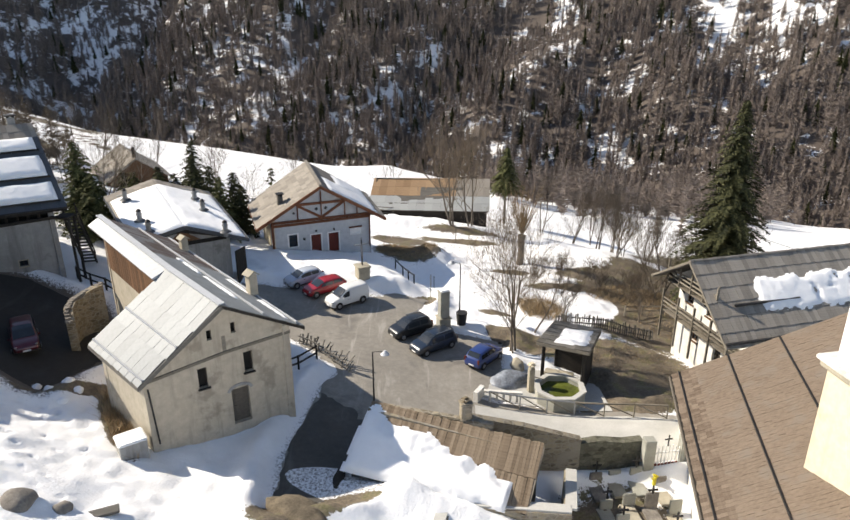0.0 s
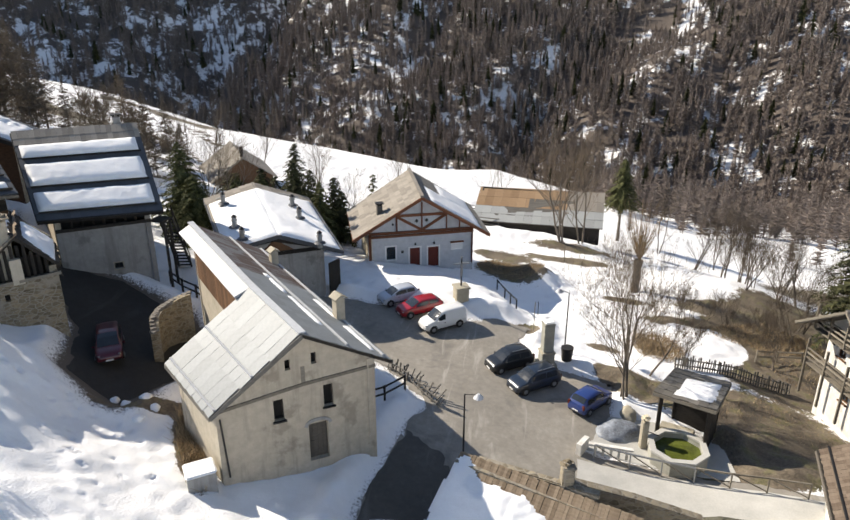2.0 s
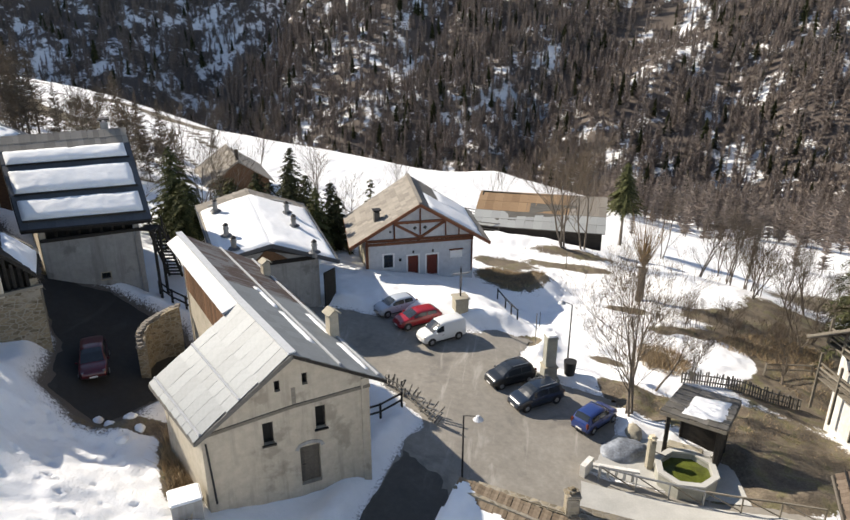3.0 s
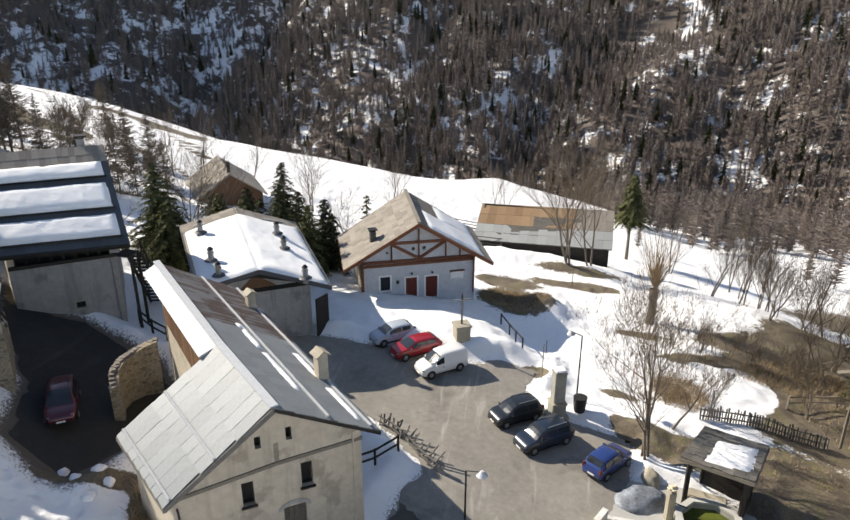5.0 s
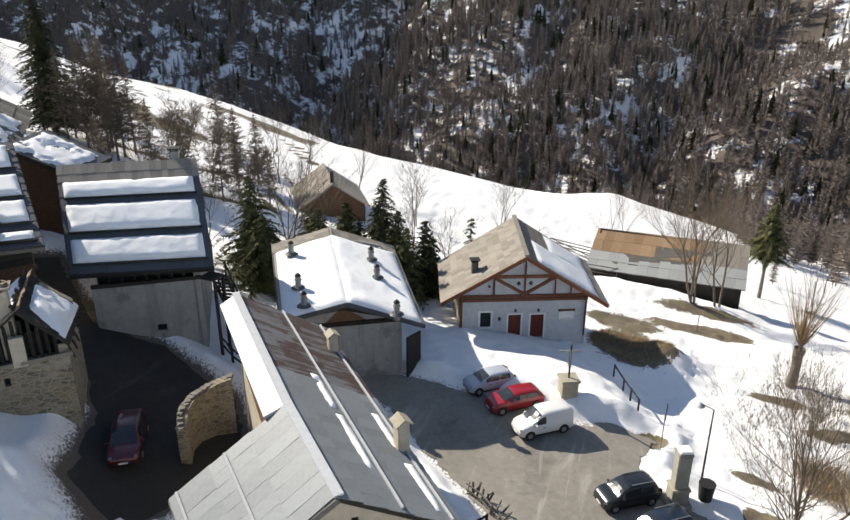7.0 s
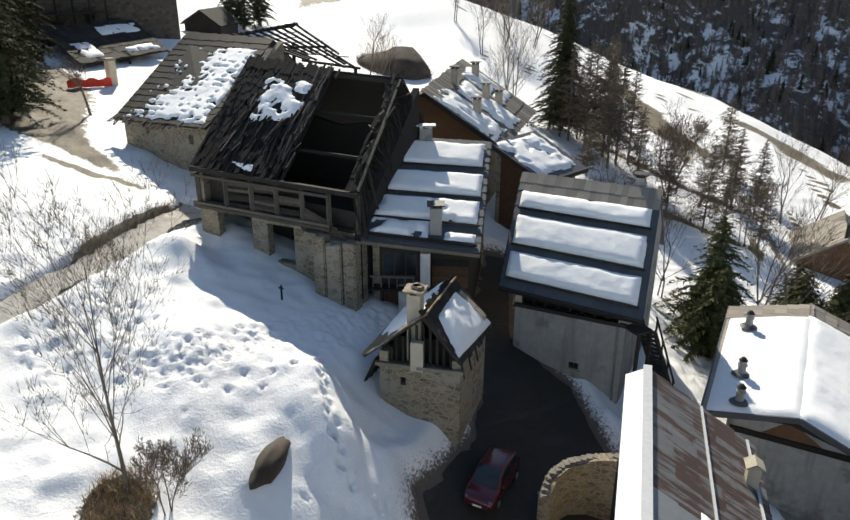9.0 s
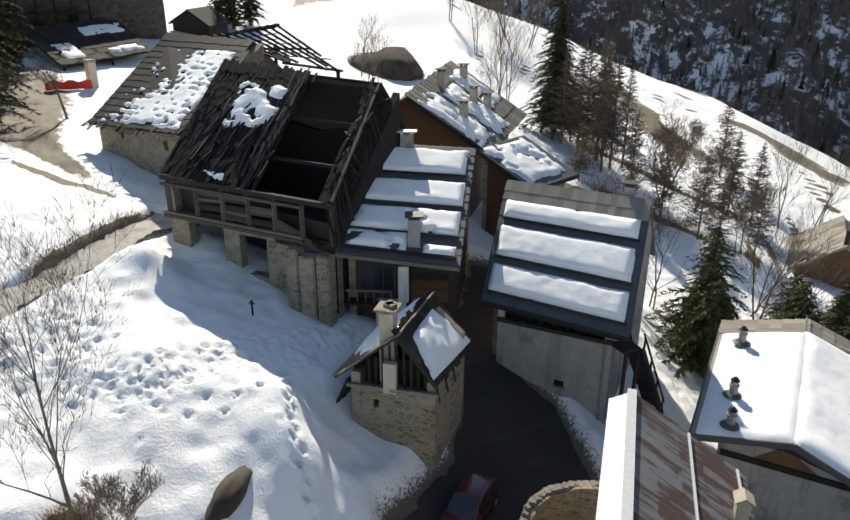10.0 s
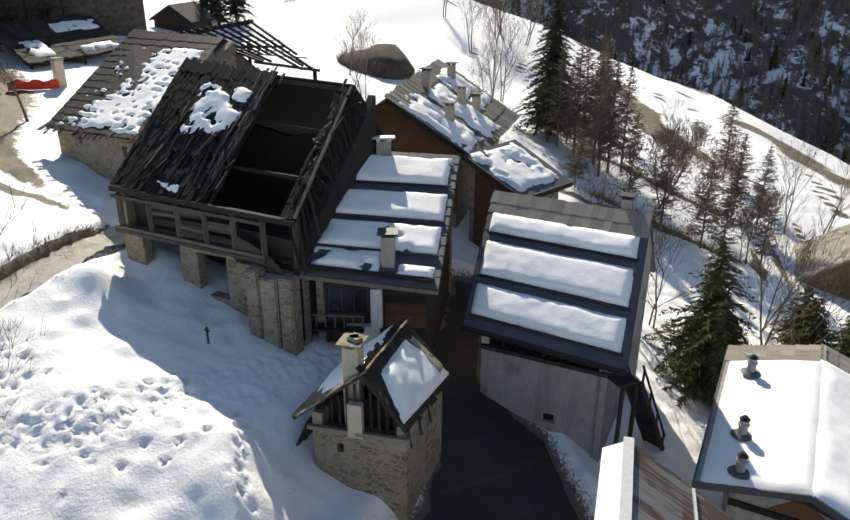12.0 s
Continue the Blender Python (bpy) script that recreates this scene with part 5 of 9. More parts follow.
def three_snow_band_house():
    el, er = V(-31.06, 42.37, 10.42), V(-24.48, 46.03, 10.33)
    rl, rr = V(-35.28, 46.8, 14.98), V(-28.34, 50.75, 15.06)
    h = thing("house", (-28, 46, 5.0), "tall grey house with slate roof and three snow bands", "house")
    back_l, back_r = rl + V(-2.2, 3.4, -4.2), rr + V(-2.2, 3.4, -4.2)
    F, B = plane_z(el, er, rr), plane_z(rl, rr, back_r)
    FL, FR = (-30.35, 42.95), (-25.55, 46.15)
    BL, BR = (-36.0, 49.0), (-29.6, 52.6)
    mid = (-30.6, 47.8)
    ops = [(3.1, 3.62, 6.45, 6.85)]
    w, p, d, n = wall("wall", FL, FR, 3.5, [(0, 9.5), (1, 9.5)], 0.4, ops, GREY_RENDER, h, mid, "grey cement-rendered wall with a small vent")
    window("window", p, d, n, *ops[0], h, BOARD_DARK, 0.15, (1, 0), 0.07, STONE_CUT)
    for a, b in ((FL, FR),):
        for i in range(9):
            q = p + d * (0.3 + 5.2 * i / 8) + n * 0.15
            bar("loft_post", q + UP * 9.45, q + UP * (F(q.x, q.y) - 0.1), 0.14, BOARD_DARK, h)
        bar("loft_beam", p + UP * 9.55 - n * 0.05, p + d * 5.8 + UP * 9.55 - n * 0.05, 0.2, BOARD_DARK, h)
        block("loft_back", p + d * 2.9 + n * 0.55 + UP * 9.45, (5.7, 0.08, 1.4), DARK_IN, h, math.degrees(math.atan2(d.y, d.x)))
    wall("wall", FR, BR, 3.0, tops_under(FR, BR, (F, B)), 0.35, [], GREY_RENDER, h, mid)
    wall("wall", BR, BL, 3.0, tops_under(BR, BL, (B,)), 0.35, [], GREY_RENDER, h, mid)
    wall("wall", FL, BL, 3.5, tops_under(FL, BL, (F, B)), 0.35, [], BEIGE, h, mid)
    roof_slab("roof", (el, er, rr, rl), 0.16, SHEET_DARK, h)
    roof_slab("roof", (back_l, back_r, rr, rl), 0.16, SHEET_DARK, h)
    rg = random.Random(21)
    board_roof(*[lerp4(el, er, rr, rl, u, v) for u, v in ((0, 0), (1, 0), (1, 0.84), (0, 0.84))], 12, 0.5, h, SHEET_DARK, "slate", over=0.12, thick=0.025, limit=200, rng=rg)
    board_roof(*[lerp4(el, er, rr, rl, u, v) for u, v in ((0, 0.84), (1, 0.84), (1, 1.0), (0, 1.0))], 2, 0.34, h, SHINGLE_GREY, "shingle", over=0.12, thick=0.03, limit=60, rng=rg)
    bar("eave_beam", el - UP * 0.16, er - UP * 0.16, 0.12, BOARD_DARK, h, 0.16)
    bar("gutter", el - UP * 0.02 - V(d.y, -d.x, 0) * -0.05, er - UP * 0.02 - V(d.y, -d.x, 0) * -0.05, 0.12, IRON, h, sides=8)
    verge(er, rr, h, BOARD_DARK)
    verge(el, rl, h, BOARD_DARK)
    bar("downpipe", p + d * 5.45 - n * 0.08 + UP * 9.9, p + d * 5.45 - n * 0.08 + UP * 4.6, 0.09, STEEL, h, sides=8)
    for v0, v1, s in ((0.07, 0.30, 1), (0.35, 0.62, 2), (0.67, 0.84, 3)):
        bar("snow_guard", lerp4(el, er, rr, rl, 0.03, v0 - 0.01) + UP * 0.16, lerp4(el, er, rr, rl, 0.97, v0 - 0.01) + UP * 0.16, 0.1, BOARD_DARK, h)
        qd = [lerp4(el, er, rr, rl, u, v) + UP * 0.05 for u, v in ((0.03, v0), (0.96, v0), (0.96, v1), (0.03, v1))]
        snow_slab("roof_snow", qd, 0.36, "thick band of snow held by a roof guard", 30 + s, 0.10, 0.11, edge=0.22, bare=lambda u, v, q: 1.15 - 0.45 * v, lumpy=0.16)
    chimney(rr.lerp(rl, 0.16) + V(-0.3, 0.5, -0.3), (0.5, 0.5), 0.8, 35, GREY_RENDER, h, "slab", IRON)
    return h


def stone_cabin():
    rf, rb = V(-26.9, 35.3, 12.15), V(-29.25, 38.35, 12.4)
    elf, erf = V(-28.55, 33.2, 10.05), V(-25.25, 36.25, 10.35)
    elb, erb = V(-31.2, 36.6, 10.2), V(-28.3, 40.1, 9.9)
    h = thing("cabin", (-27.5, 36, 5.6), "small rubble-stone cabin with a patched snow-covered roof", "cabin")
    L, R = plane_z(rf, rb, elf), plane_z(rf, rb, erf)
    FL, FR, BR, BL = (-28.2, 33.85), (-25.6, 36.4), (-28.0, 39.4), (-30.6, 36.8)
    mid = (-28, 36.6)
    ops = [(0.95, 1.2, 8.7, 9.1)]
    w, p, d, n = wall("wall", FL, FR, 4.2, [(0, 9.65), (1, 9.75)], 0.45, ops, RUBBLE_WARM, h, mid, "ochre rubble-stone wall")
    block("window_dark", p + d * 1.07 + n * 0.3 + UP * 8.65, (0.3, 0.04, 0.5), DARK_IN, h, math.degrees(math.atan2(d.y, d.x)))
    wall("wall", FR, BR, 4.0, tops_under(FR, BR, (R,), 0.3), 0.4, [], RUBBLE, h, mid)
    wall("wall", BR, BL, 4.5, tops_under(BR, BL, (L, R)), 0.4, [], RUBBLE, h, mid)
    wall("wall", FL, BL, 5.5, tops_under(FL, BL, (L,), 0.3), 0.4, [], RUBBLE, h, mid)
    bar("tie_beam", p - n * 0.12 - d * 0.15 + UP * 9.72, p - n * 0.12 + d * 3.8 + UP * 9.8, 0.16, BEAM_OLD, h)
    rg = random.Random(8)
    for i in range(12):
        u = 0.15 + 3.35 * i / 11
        q = p + d * u + n * 0.1
        t = min(L(q.x, q.y), R(q.x, q.y)) - 0.15
        if t > 9.95:
            bar("board", q + UP * 9.8, q + UP * (t - rg.random() * 0.3), 0.2, BOARD_DARK, h, 0.03)
    block("gable_back", p + d * 1.8 + n * 0.5 + UP * 9.6, (2.6, 0.05, 1.3), DARK_IN, h, math.degrees(math.atan2(d.y, d.x)))
    roof_slab("roof", (elf, rf, rb, elb), 0.12, BOARD_DARK, h)
    roof_slab("roof", (erf, erb, rb, rf), 0.12, BOARD_DARK, h)
    board_roof(elb, elf, rf, rb, 5, 0.34, h, BOARD_ROOF, "shingle", over=0.2, thick=0.05, jitter=0.08, limit=90, rng=rg)
    board_roof(erf, erb, rb, rf, 5, 0.3, h, BOARD_DARK, "shingle", over=0.2, thick=0.05, jitter=0.1, limit=90, rng=rg)
    for k in range(5):
        a, b = elf.lerp(rf, 0.1 + 0.18 * k), elf.lerp(rf, 0.45 + 0.13 * k)
        bar("verge_board", a + V(0.1, -0.12, 0.02 * k), b + V(0.1 + rg.uniform(-0.1, 0.1), -0.12, 0.06), 0.14, BEAM_OLD, h, 0.05)
    for k in range(3):
        q = erf.lerp(erb, 0.15 + 0.2 * k)
        bar("loose_lath", q + V(-0.3, -0.2, 0.1), q + V(0.35, -0.35, -0.75), 0.07, BOARD_DARK, h)
    chimney((-27.55, 35.3, 11.1), (0.62, 0.62), 1.9, 45, BEIGE_LIT, h, "slab", RUBBLE, 1.3, "ochre rendered stack with stone cap")
    for sx in range(3):
        m = Matrix.Rotation(radians(45 + 40 * sx), 4, "Z")
        block("cap_stone", V(-27.55, 35.3, 13.21) + m @ V(0.12, 0, 0), (0.5, 0.35, 0.13), RUBBLE_WARM, h, 20 + 50 * sx, "", 0.04)
    block("flue_pier", p + d * 1.75 - n * 0.05 + UP * 9.6, (0.55, 0.3, 1.4), BEIGE_LIT, h, 45)
    snow_slab("roof_snow", [lerp4(elb, elf, rf, rb, u, v) + UP * 0.06 for u, v in ((0.0, 0.05), (0.93, 0.08), (0.93, 0.97), (0.0, 0.97))], 0.22, "settled snow on a patched cabin roof", 51, 0.12, 0.12, bare=lambda u, v, s: 0.0 if u > 0.72 and v < 0.3 else 1.0)
    snow_slab("roof_snow", [lerp4(erf, erb, rb, rf, u, v) + UP * 0.06 for u, v in ((0.0, 0.08), (0.97, 0.03), (0.80, 0.86), (0.2, 0.80))], 0.3, "thick wedge of snow on a cabin roof", 52, 0.06, 0.12)
    # rotten lean-to at the uphill corner
    for k in range(7):
        q = V(-28.6 - 0.22 * k, 33.7 + 0.35 * k, 0)
        z = gz(q.x, q.y)
        bar("lean_to_board", (q.x - 0.5, q.y - 0.3, z - 0.1), (q.x + 0.25, q.y + 0.1, z + 1.5 + rg.random() * 0.7), 0.25, BOARD_DARK, h, 0.06)
    return h


def long_snow_house():
    el, er = V(-33.9, 35.75, 13.35), V(-30.6, 40.75, 12.75)
    rl, rr = V(-39.4, 41.0, 16.9), V(-37.66, 46.31, 16.4)
    h = thing("house", (-34, 40, 8.6), "old stone and timber house with bands of roof snow", "house")
    F = plane_z(el, er, rr)
    FL, FR = (-34.3, 36.6), (-31.5, 40.7)
    BL, BR = (-39.2, 40.7), (-37.3, 45.6)
    mid = (-35.5, 41)
    ops = [(0.5, 1.6, 8.9, 10.6), (0.5, 2.3, 11.0, 12.3)]
    w, p, d, n = wall("wall", FL, FR, 7.0, tops_under(FL, FR, (F,), 0.5), 0.4, ops, BOARD_DARK, h, mid, "dark timber and render front")
    door_in(p, d, n, *ops[0], h, BOARD_BROWN, 0.0, 0.2)
    window("window", p, d, n, *ops[1], h, BOARD_BROWN, 0.15, (2, 0), sill=False)
    block("white_bay", p + d * 2.1 - n * 0.15 + UP * 7.5, (1.5, 0.3, 3.1), WHITE_RENDER, h, math.degrees(math.atan2(d.y, d.x)), "white rendered lower bay")
    block("white_pier", p + d * 2.75 - n * 0.2 + UP * 10.6, (0.5, 0.4, 1.9), WHITE_RENDER, h, math.degrees(math.atan2(d.y, d.x)), "white rendered pier")
    bar("balcony_rail", p - n * 0.5 - d * 0.1 + UP * 11.2, p - n * 0.5 + d * 2.2 + UP * 11.2, 0.09, BOARD_GREY, h)
    bar("balcony_floor", p - n * 0.4 - d * 0.1 + UP * 10.55, p - n * 0.4 + d * 2.2 + UP * 10.55, 0.7, BOARD_DARK, h, 0.1)
    for k in range(6):
        q = p - n * 0.5 + d * (0.05 + 0.42 * k)
        bar("baluster", q + UP * 10.6, q + UP * 11.2, 0.05, BOARD_GREY, h)
    for k in range(9):
        z = 10.6 + 0.2 * k
        bar("siding_board", p + d * 3.1 - n * 0.04 + UP * z, p + d * 4.95 - n * 0.04 + UP * z, 0.04, BOARD_BROWN if k < 6 else BOARD_DARK, h, 0.19)
    wall("wall", FR, BR, 7.0, tops_under(FR, BR, (F,), 0.2), 0.35, [], BOARD_DARK, h, mid)
    wall("wall", BR, BL, 9.0, [(0, 16.2), (1, 16.6)], 0.35, [], RUBBLE, h, mid)
    wall("wall", FL, BL, 8.0, tops_under(FL, BL, (F,), 0.2), 0.35, [], RUBBLE, h, mid)
    roof_slab("roof", (el, er, rr, rl), 0.16, SHEET_DARK, h)
    board_roof(el, er, rr, rl, 14, 0.5, h, SHEET_DARK, "slate", over=0.12, thick=0.025, limit=180)
    bar("eave_beam", el - UP * 0.16, er - UP * 0.16, 0.14, BEAM_OLD, h, 0.18)
    verge(er, rr, h, BOARD_DARK)
    verge(el, rl, h, BOARD_DARK)
    # four bands of snow between guards
    for u0, u1, v0, v1, s, ho in ((0.05, 0.93, 0.72, 0.97, 1, 0.0), (0.04, 0.95, 0.44, 0.66, 2, 0.0), (0.03, 0.95, 0.20, 0.41, 3, 0.12), (0.03, 0.55, 0.05, 0.2, 4, 0.3), (0.68, 0.95, 0.04, 0.13, 5, 0.1)):
        qd = [lerp4(el, er, rr, rl, u, v) + UP * 0.05 for u, v in ((u0, v0), (u1, v0), (u1, v1), (u0, v1))]
        snow_slab("roof_snow", qd, 0.32, "band of snow held by a roof guard", 40 + s, 0.10, 0.12, holes=ho, edge=0.2, bare=lambda u, v, q: 1.15 - 0.5 * v, lumpy=0.16)
        bar("snow_guard", lerp4(el, er, rr, rl, 0.03, v0 - 0.01) + UP * 0.14, lerp4(el, er, rr, rl, 0.97, v0 - 0.01) + UP * 0.14, 0.09, BOARD_DARK, h)
    q = lerp4(el, er, rr, rl, 0.60, 0.13)
    chimney(q, (0.6, 0.6), 1.3, 60, GREY_RENDER, h, "slab", IRON, 1.0)
    q = lerp4(el, er, rr, rl, 0.28, 0.99)
    chimney(q, (0.75, 0.45), 0.7, 60, GREY_RENDER, h, "slab", SHEET_PALE, 1.0)
    return h


def ruined_barn():
    el, er = V(-42.5, 29.7, 16.0), V(-33.9, 35.7, 15.75)
    rl, rr = V(-46.6, 34.6, 20.9), V(-38.4, 40.7, 20.4)
    h = thing("ruined_barn", (-39.5, 34, 11.5), "collapsing timber barn with broken shingle roof and bare rafters", "barn")
    F = plane_z(el, er, rr)
    FL, FR = (-42.4, 29.95), (-33.95, 35.85)
    BL, BR = (-47.6, 36.2), (-39.2, 42.2)
    mid = (-40.5, 36)
    ops = [(1.2, 3.5, 11.6, 13.5), (4.5, 6.2, 11.2, 13.3)]
    w, p, d, n = wall("wall", FL, FR, 9.0, [(0, 13.9), (0.62, 13.7), (0.66, 13.2), (1, 13.0)], 0.5, ops, RUBBLE_WARM, h, mid, "crumbling rubble base wall with open bays")
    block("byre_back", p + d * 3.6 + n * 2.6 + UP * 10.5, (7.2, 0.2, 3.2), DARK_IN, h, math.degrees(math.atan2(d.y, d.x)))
    bm = bmesh.new()
    add_slab(bm, p + n * 0.5 + UP * 13.7, p + d * 10.2 + n * 0.5 + UP * 13.5, p + d * 10.2 + n * 6.5 + UP * 13.7, p + n * 6.5 + UP * 13.9, 0.2)
    part("loft_floor", bm, BOARD_DARK, h)
    wall("wall", FR, BR, 10, tops_under(FR, BR, (F,), 1.9), 0.4, [], BOARD_BLACK, h, mid)
    wall("wall", BR, BL, 12, [(0, 18.0), (0.5, 17.2), (1, 18.2)], 0.4, [], BOARD_DARK, h, mid)
    wall("wall", FL, BL, 10, tops_under(FL, BL, (F,), 0.25), 0.4, [], RUBBLE, h, mid)
    rg = random.Random(31)
    # boarded loft front: posts, rails and loose boards
    for u in (0.1, 2.0, 3.7, 5.3, 6.9, 8.5, 10.2):
        bar("post", p + d * u - n * 0.1 + UP * 13.6, p + d * u - n * 0.1 + UP * 15.62, 0.2, BOARD_OLD, h)
    for z in (13.75, 13.95, 15.5):
        bar("rail", p - d * 0.2 - n * 0.22 + UP * z, p + d * 8.6 - n * 0.22 + UP * (z - 0.15), 0.12, BOARD_OLD, h, 0.16)
    for i in range(8):
        z = 14.1 + 0.16 * i
        for u0, u1 in ((2.1, 3.6), (3.8, 5.2), (5.4, 6.8)):
            if rg.random() < 0.86 and not (z > 15.0 and u0 > 5):
                bar("board", p + d * u0 - n * 0.05 + UP * (z + rg.uniform(-0.02, 0.02)), p + d * (u1 + rg.uniform(-0.1, 0.05)) - n * 0.05 + UP * (z + rg.uniform(-0.05, 0.02)), 0.04, BOARD_DARK if rg.random() < 0.6 else BOARD_OLD, h, 0.15)
    for k in range(4):
        bar("board", p + d * (6.9 + 0.1 * k) - n * 0.1 + UP * (14.5 - 0.25 * k), p + d * (8.7 + 0.25 * k) - n * 0.1 + UP * (13.8 - 0.2 * k), 0.04, BOARD_OLD, h, 0.2)
    bar("wall_plate", el - UP * 0.15, er - UP * 0.15, 0.24, BOARD_DARK, h)
    # rafters, purlins and ridge
    for u in (0, 0.1, 0.2, 0.3, 0.4, 0.5, 0.565, 0.975):
        a, b = el.lerp(er, u), rl.lerp(rr, u)
        bar("rafter", a + V(rg.uniform(-0.1, 0.1), 0, -0.18), b + V(rg.uniform(-0.2, 0.2), 0, -0.18), 0.13, BOARD_DARK, h)
    bar("ridge_beam", rl - UP * 0.25, rr - UP * 0.25, 0.22, BOARD_DARK, h)
    # what closes the loft: the back slope, and, added to stop sun leaking through, boards inside the front and under
    # the shingles
    back = [rl + V(-3.2, 4.4, -5.2), rr + V(-3.2, 4.4, -5.2)]
    # back slope near-black, so the gap shows an unlit loft by colour
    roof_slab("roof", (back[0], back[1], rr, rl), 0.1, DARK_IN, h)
    roof_slab("decking", [lerp4(el, er, rr, rl, a, b) - UP * 0.16 for a, b in ((0.0, 0.02), (0.53, 0.02), (0.56, 0.99), (0.0, 0.99))], 0.05, BOARD_DARK, h)
    wall("loft_boarding", (FL[0] - n.x * -0.6, FL[1] - n.y * -0.6), (FR[0] + n.x * 0.6, FR[1] + n.y * 0.6), 13.6, [(0, 15.7), (0.6, 15.5), (0.64, 14.6), (1, 14.4)], 0.08, [], BOARD_DARK, h, mid)
    for v in (0.33, 0.68):
        bar("purlin", lerp4(el, er, rr, rl, 0, v) - UP * 0.45, lerp4(el, er, rr, rl, 1, v) - UP * 0.45, 0.17, BOARD_BLACK, h)
    # broken shingles: dense to the uphill side, a black gap towards the other
    def keep(u, v, r):
        ragged = 0.05 * math.sin(v * 23) + 0.03 * math.sin(v * 57)
        if u > 0.56 + ragged and u < 0.93:
            return False
        if u >= 0.93:
            return r.random() < 0.55
        if v < 0.3:
            return r.random() < 0.45 + 0.6 * v * (1 - 0.4 * u)
        return r.random() < 0.9
    board_roof(el, er, rr, rl, 13, 0.15, h, BOARD_BLACK, "shingle", over=0.35, thick=0.035, jitter=0.18, limit=300, keep=keep, rng=rg, cut=0.15)
    for k in range(46):
        u, v = rg.uniform(0.03, 0.58), rg.uniform(0.02, 0.5)
        q = lerp4(el, er, rr, rl, u, v) + UP * 0.1
        e = lerp4(el, er, rr, rl, u + rg.uniform(-0.03, 0.06), v + rg.uniform(0.08, 0.22)) + UP * rg.uniform(0.08, 0.25)
        bar("loose_board", q, e, 0.11, BOARD_OLD if rg.random() < 0.12 else BOARD_BLACK, h, 0.03)
    # long strips hanging at the torn edge, and the fringe of boards that slid off the other verge
    for k in range(34):
        u, v = rg.uniform(0.47, 0.575), rg.uniform(0.06, 0.84)
        q = lerp4(el, er, rr, rl, u, v) + UP * rg.uniform(0.08, 0.16)
        bar("loose_board", q, lerp4(el, er, rr, rl, u + rg.uniform(-0.02, 0.02), v + rg.uniform(0.1, 0.2)) + UP * rg.uniform(0.08, 0.2), 0.1, BOARD_DARK if rg.random() < 0.7 else BOARD_OLD, h, 0.03)
    for k in range(64):
        v = rg.uniform(0.0, 0.97)
        q = lerp4(el, er, rr, rl, rg.uniform(0.955, 1.0), v) + UP * rg.uniform(-0.1, 0.15)
        bar("loose_board", q, q + d * rg.uniform(0.15, 0.8) + (rl - el) * rg.uniform(-0.12, 0.10) - UP * rg.uniform(0.7, 2.3), 0.13, BOARD_BLACK if rg.random() < 0.8 else BOARD_DARK, h, 0.035)
    for k in range(26):
        u, v = rg.uniform(0.93, 1.0), rg.uniform(0.0, 0.9)
        q = lerp4(el, er, rr, rl, u, v)
        bar("loose_board", q, q + (rl - el) * rg.uniform(0.08, 0.2) + V(rg.uniform(-0.6, 0.6), rg.uniform(-0.6, 0.6), rg.uniform(-0.6, 0.3)), 0.12, BOARD_DARK, h, 0.04)
    bar("rafter", er + UP * 0.1, lerp4(el, er, rr, rl, 0.99, 0.98), 0.12, BEAM_OLD, h)
    # splintered rafters standing over the back slope
    a0, b0, b1, a1 = V(-60.3, 37.45, 21.3), V(-56.8, 41.5, 22.25), V(-50.8, 44.0, 19.5), V(-52.4, 40.2, 20.1)
    bar("ridge_beam", a0, b0 + (b0 - a0) * 0.04, 0.24, BOARD_DARK, h)
    bar("purlin", a1, b1, 0.16, BOARD_DARK, h)
    bar("purlin", a0.lerp(a1, 0.5), b0.lerp(b1, 0.52), 0.14, BOARD_DARK, h)
    for k in range(9):
        f = 0.06 + 0.115 * k
        p0, p1 = a0.lerp(b0, f), a1.lerp(b1, f + rg.uniform(-0.04, 0.04))
        bar("broken_rafter", p0 + UP * 0.12, p0.lerp(p1, rg.uniform(0.7, 1.12)) + UP * 0.1, 0.13, BOARD_DARK, h)
    for k in range(7):
        f = 0.1 + 0.12 * k
        bar("lath", a0.lerp(a1, f).lerp(b0.lerp(b1, f), rg.uniform(0, 0.3)) + UP * 0.22, a0.lerp(a1, f).lerp(b0.lerp(b1, f), rg.uniform(0.7, 1.02)) + UP * 0.22, 0.07, BOARD_OLD if k % 2 else BOARD_DARK, h)
    for u, v in ((-56.6, 41.2), (-51.0, 43.7), (-52.6, 40.4), (-59.8, 37.6)):
        bar("prop", (u, v, 13.0), (u, v, 21.0 if u < -55 else 19.6), 0.2, BOARD_BLACK, h)
    # corner tower of masonry beside the barn
    a = p + d * 8.0 - n * 0.6
    for k, (u, w_, t) in enumerate(((0.0, 0.7, 13.4), (0.85, 0.9, 13.15), (1.75, 0.7, 13.3))):
        block("pier", a + d * (u + 0.3) + UP * 9.0, (w_, 0.7, t - 9.0), RUBBLE_WARM if k != 1 else RUBBLE, h, math.degrees(math.atan2(d.y, d.x)), "crumbling rendered stone pier", 0.06)
    qd = [lerp4(el, er, rr, rl, u, v) + UP * 0.08 for u, v in ((0.18, 0.42), (0.50, 0.42), (0.50, 0.86), (0.18, 0.86))]
    snow_slab("roof_snow", qd, 0.16, "ragged patch of snow on broken shingles", 63, 0.4, 0.09, holes=0.5)
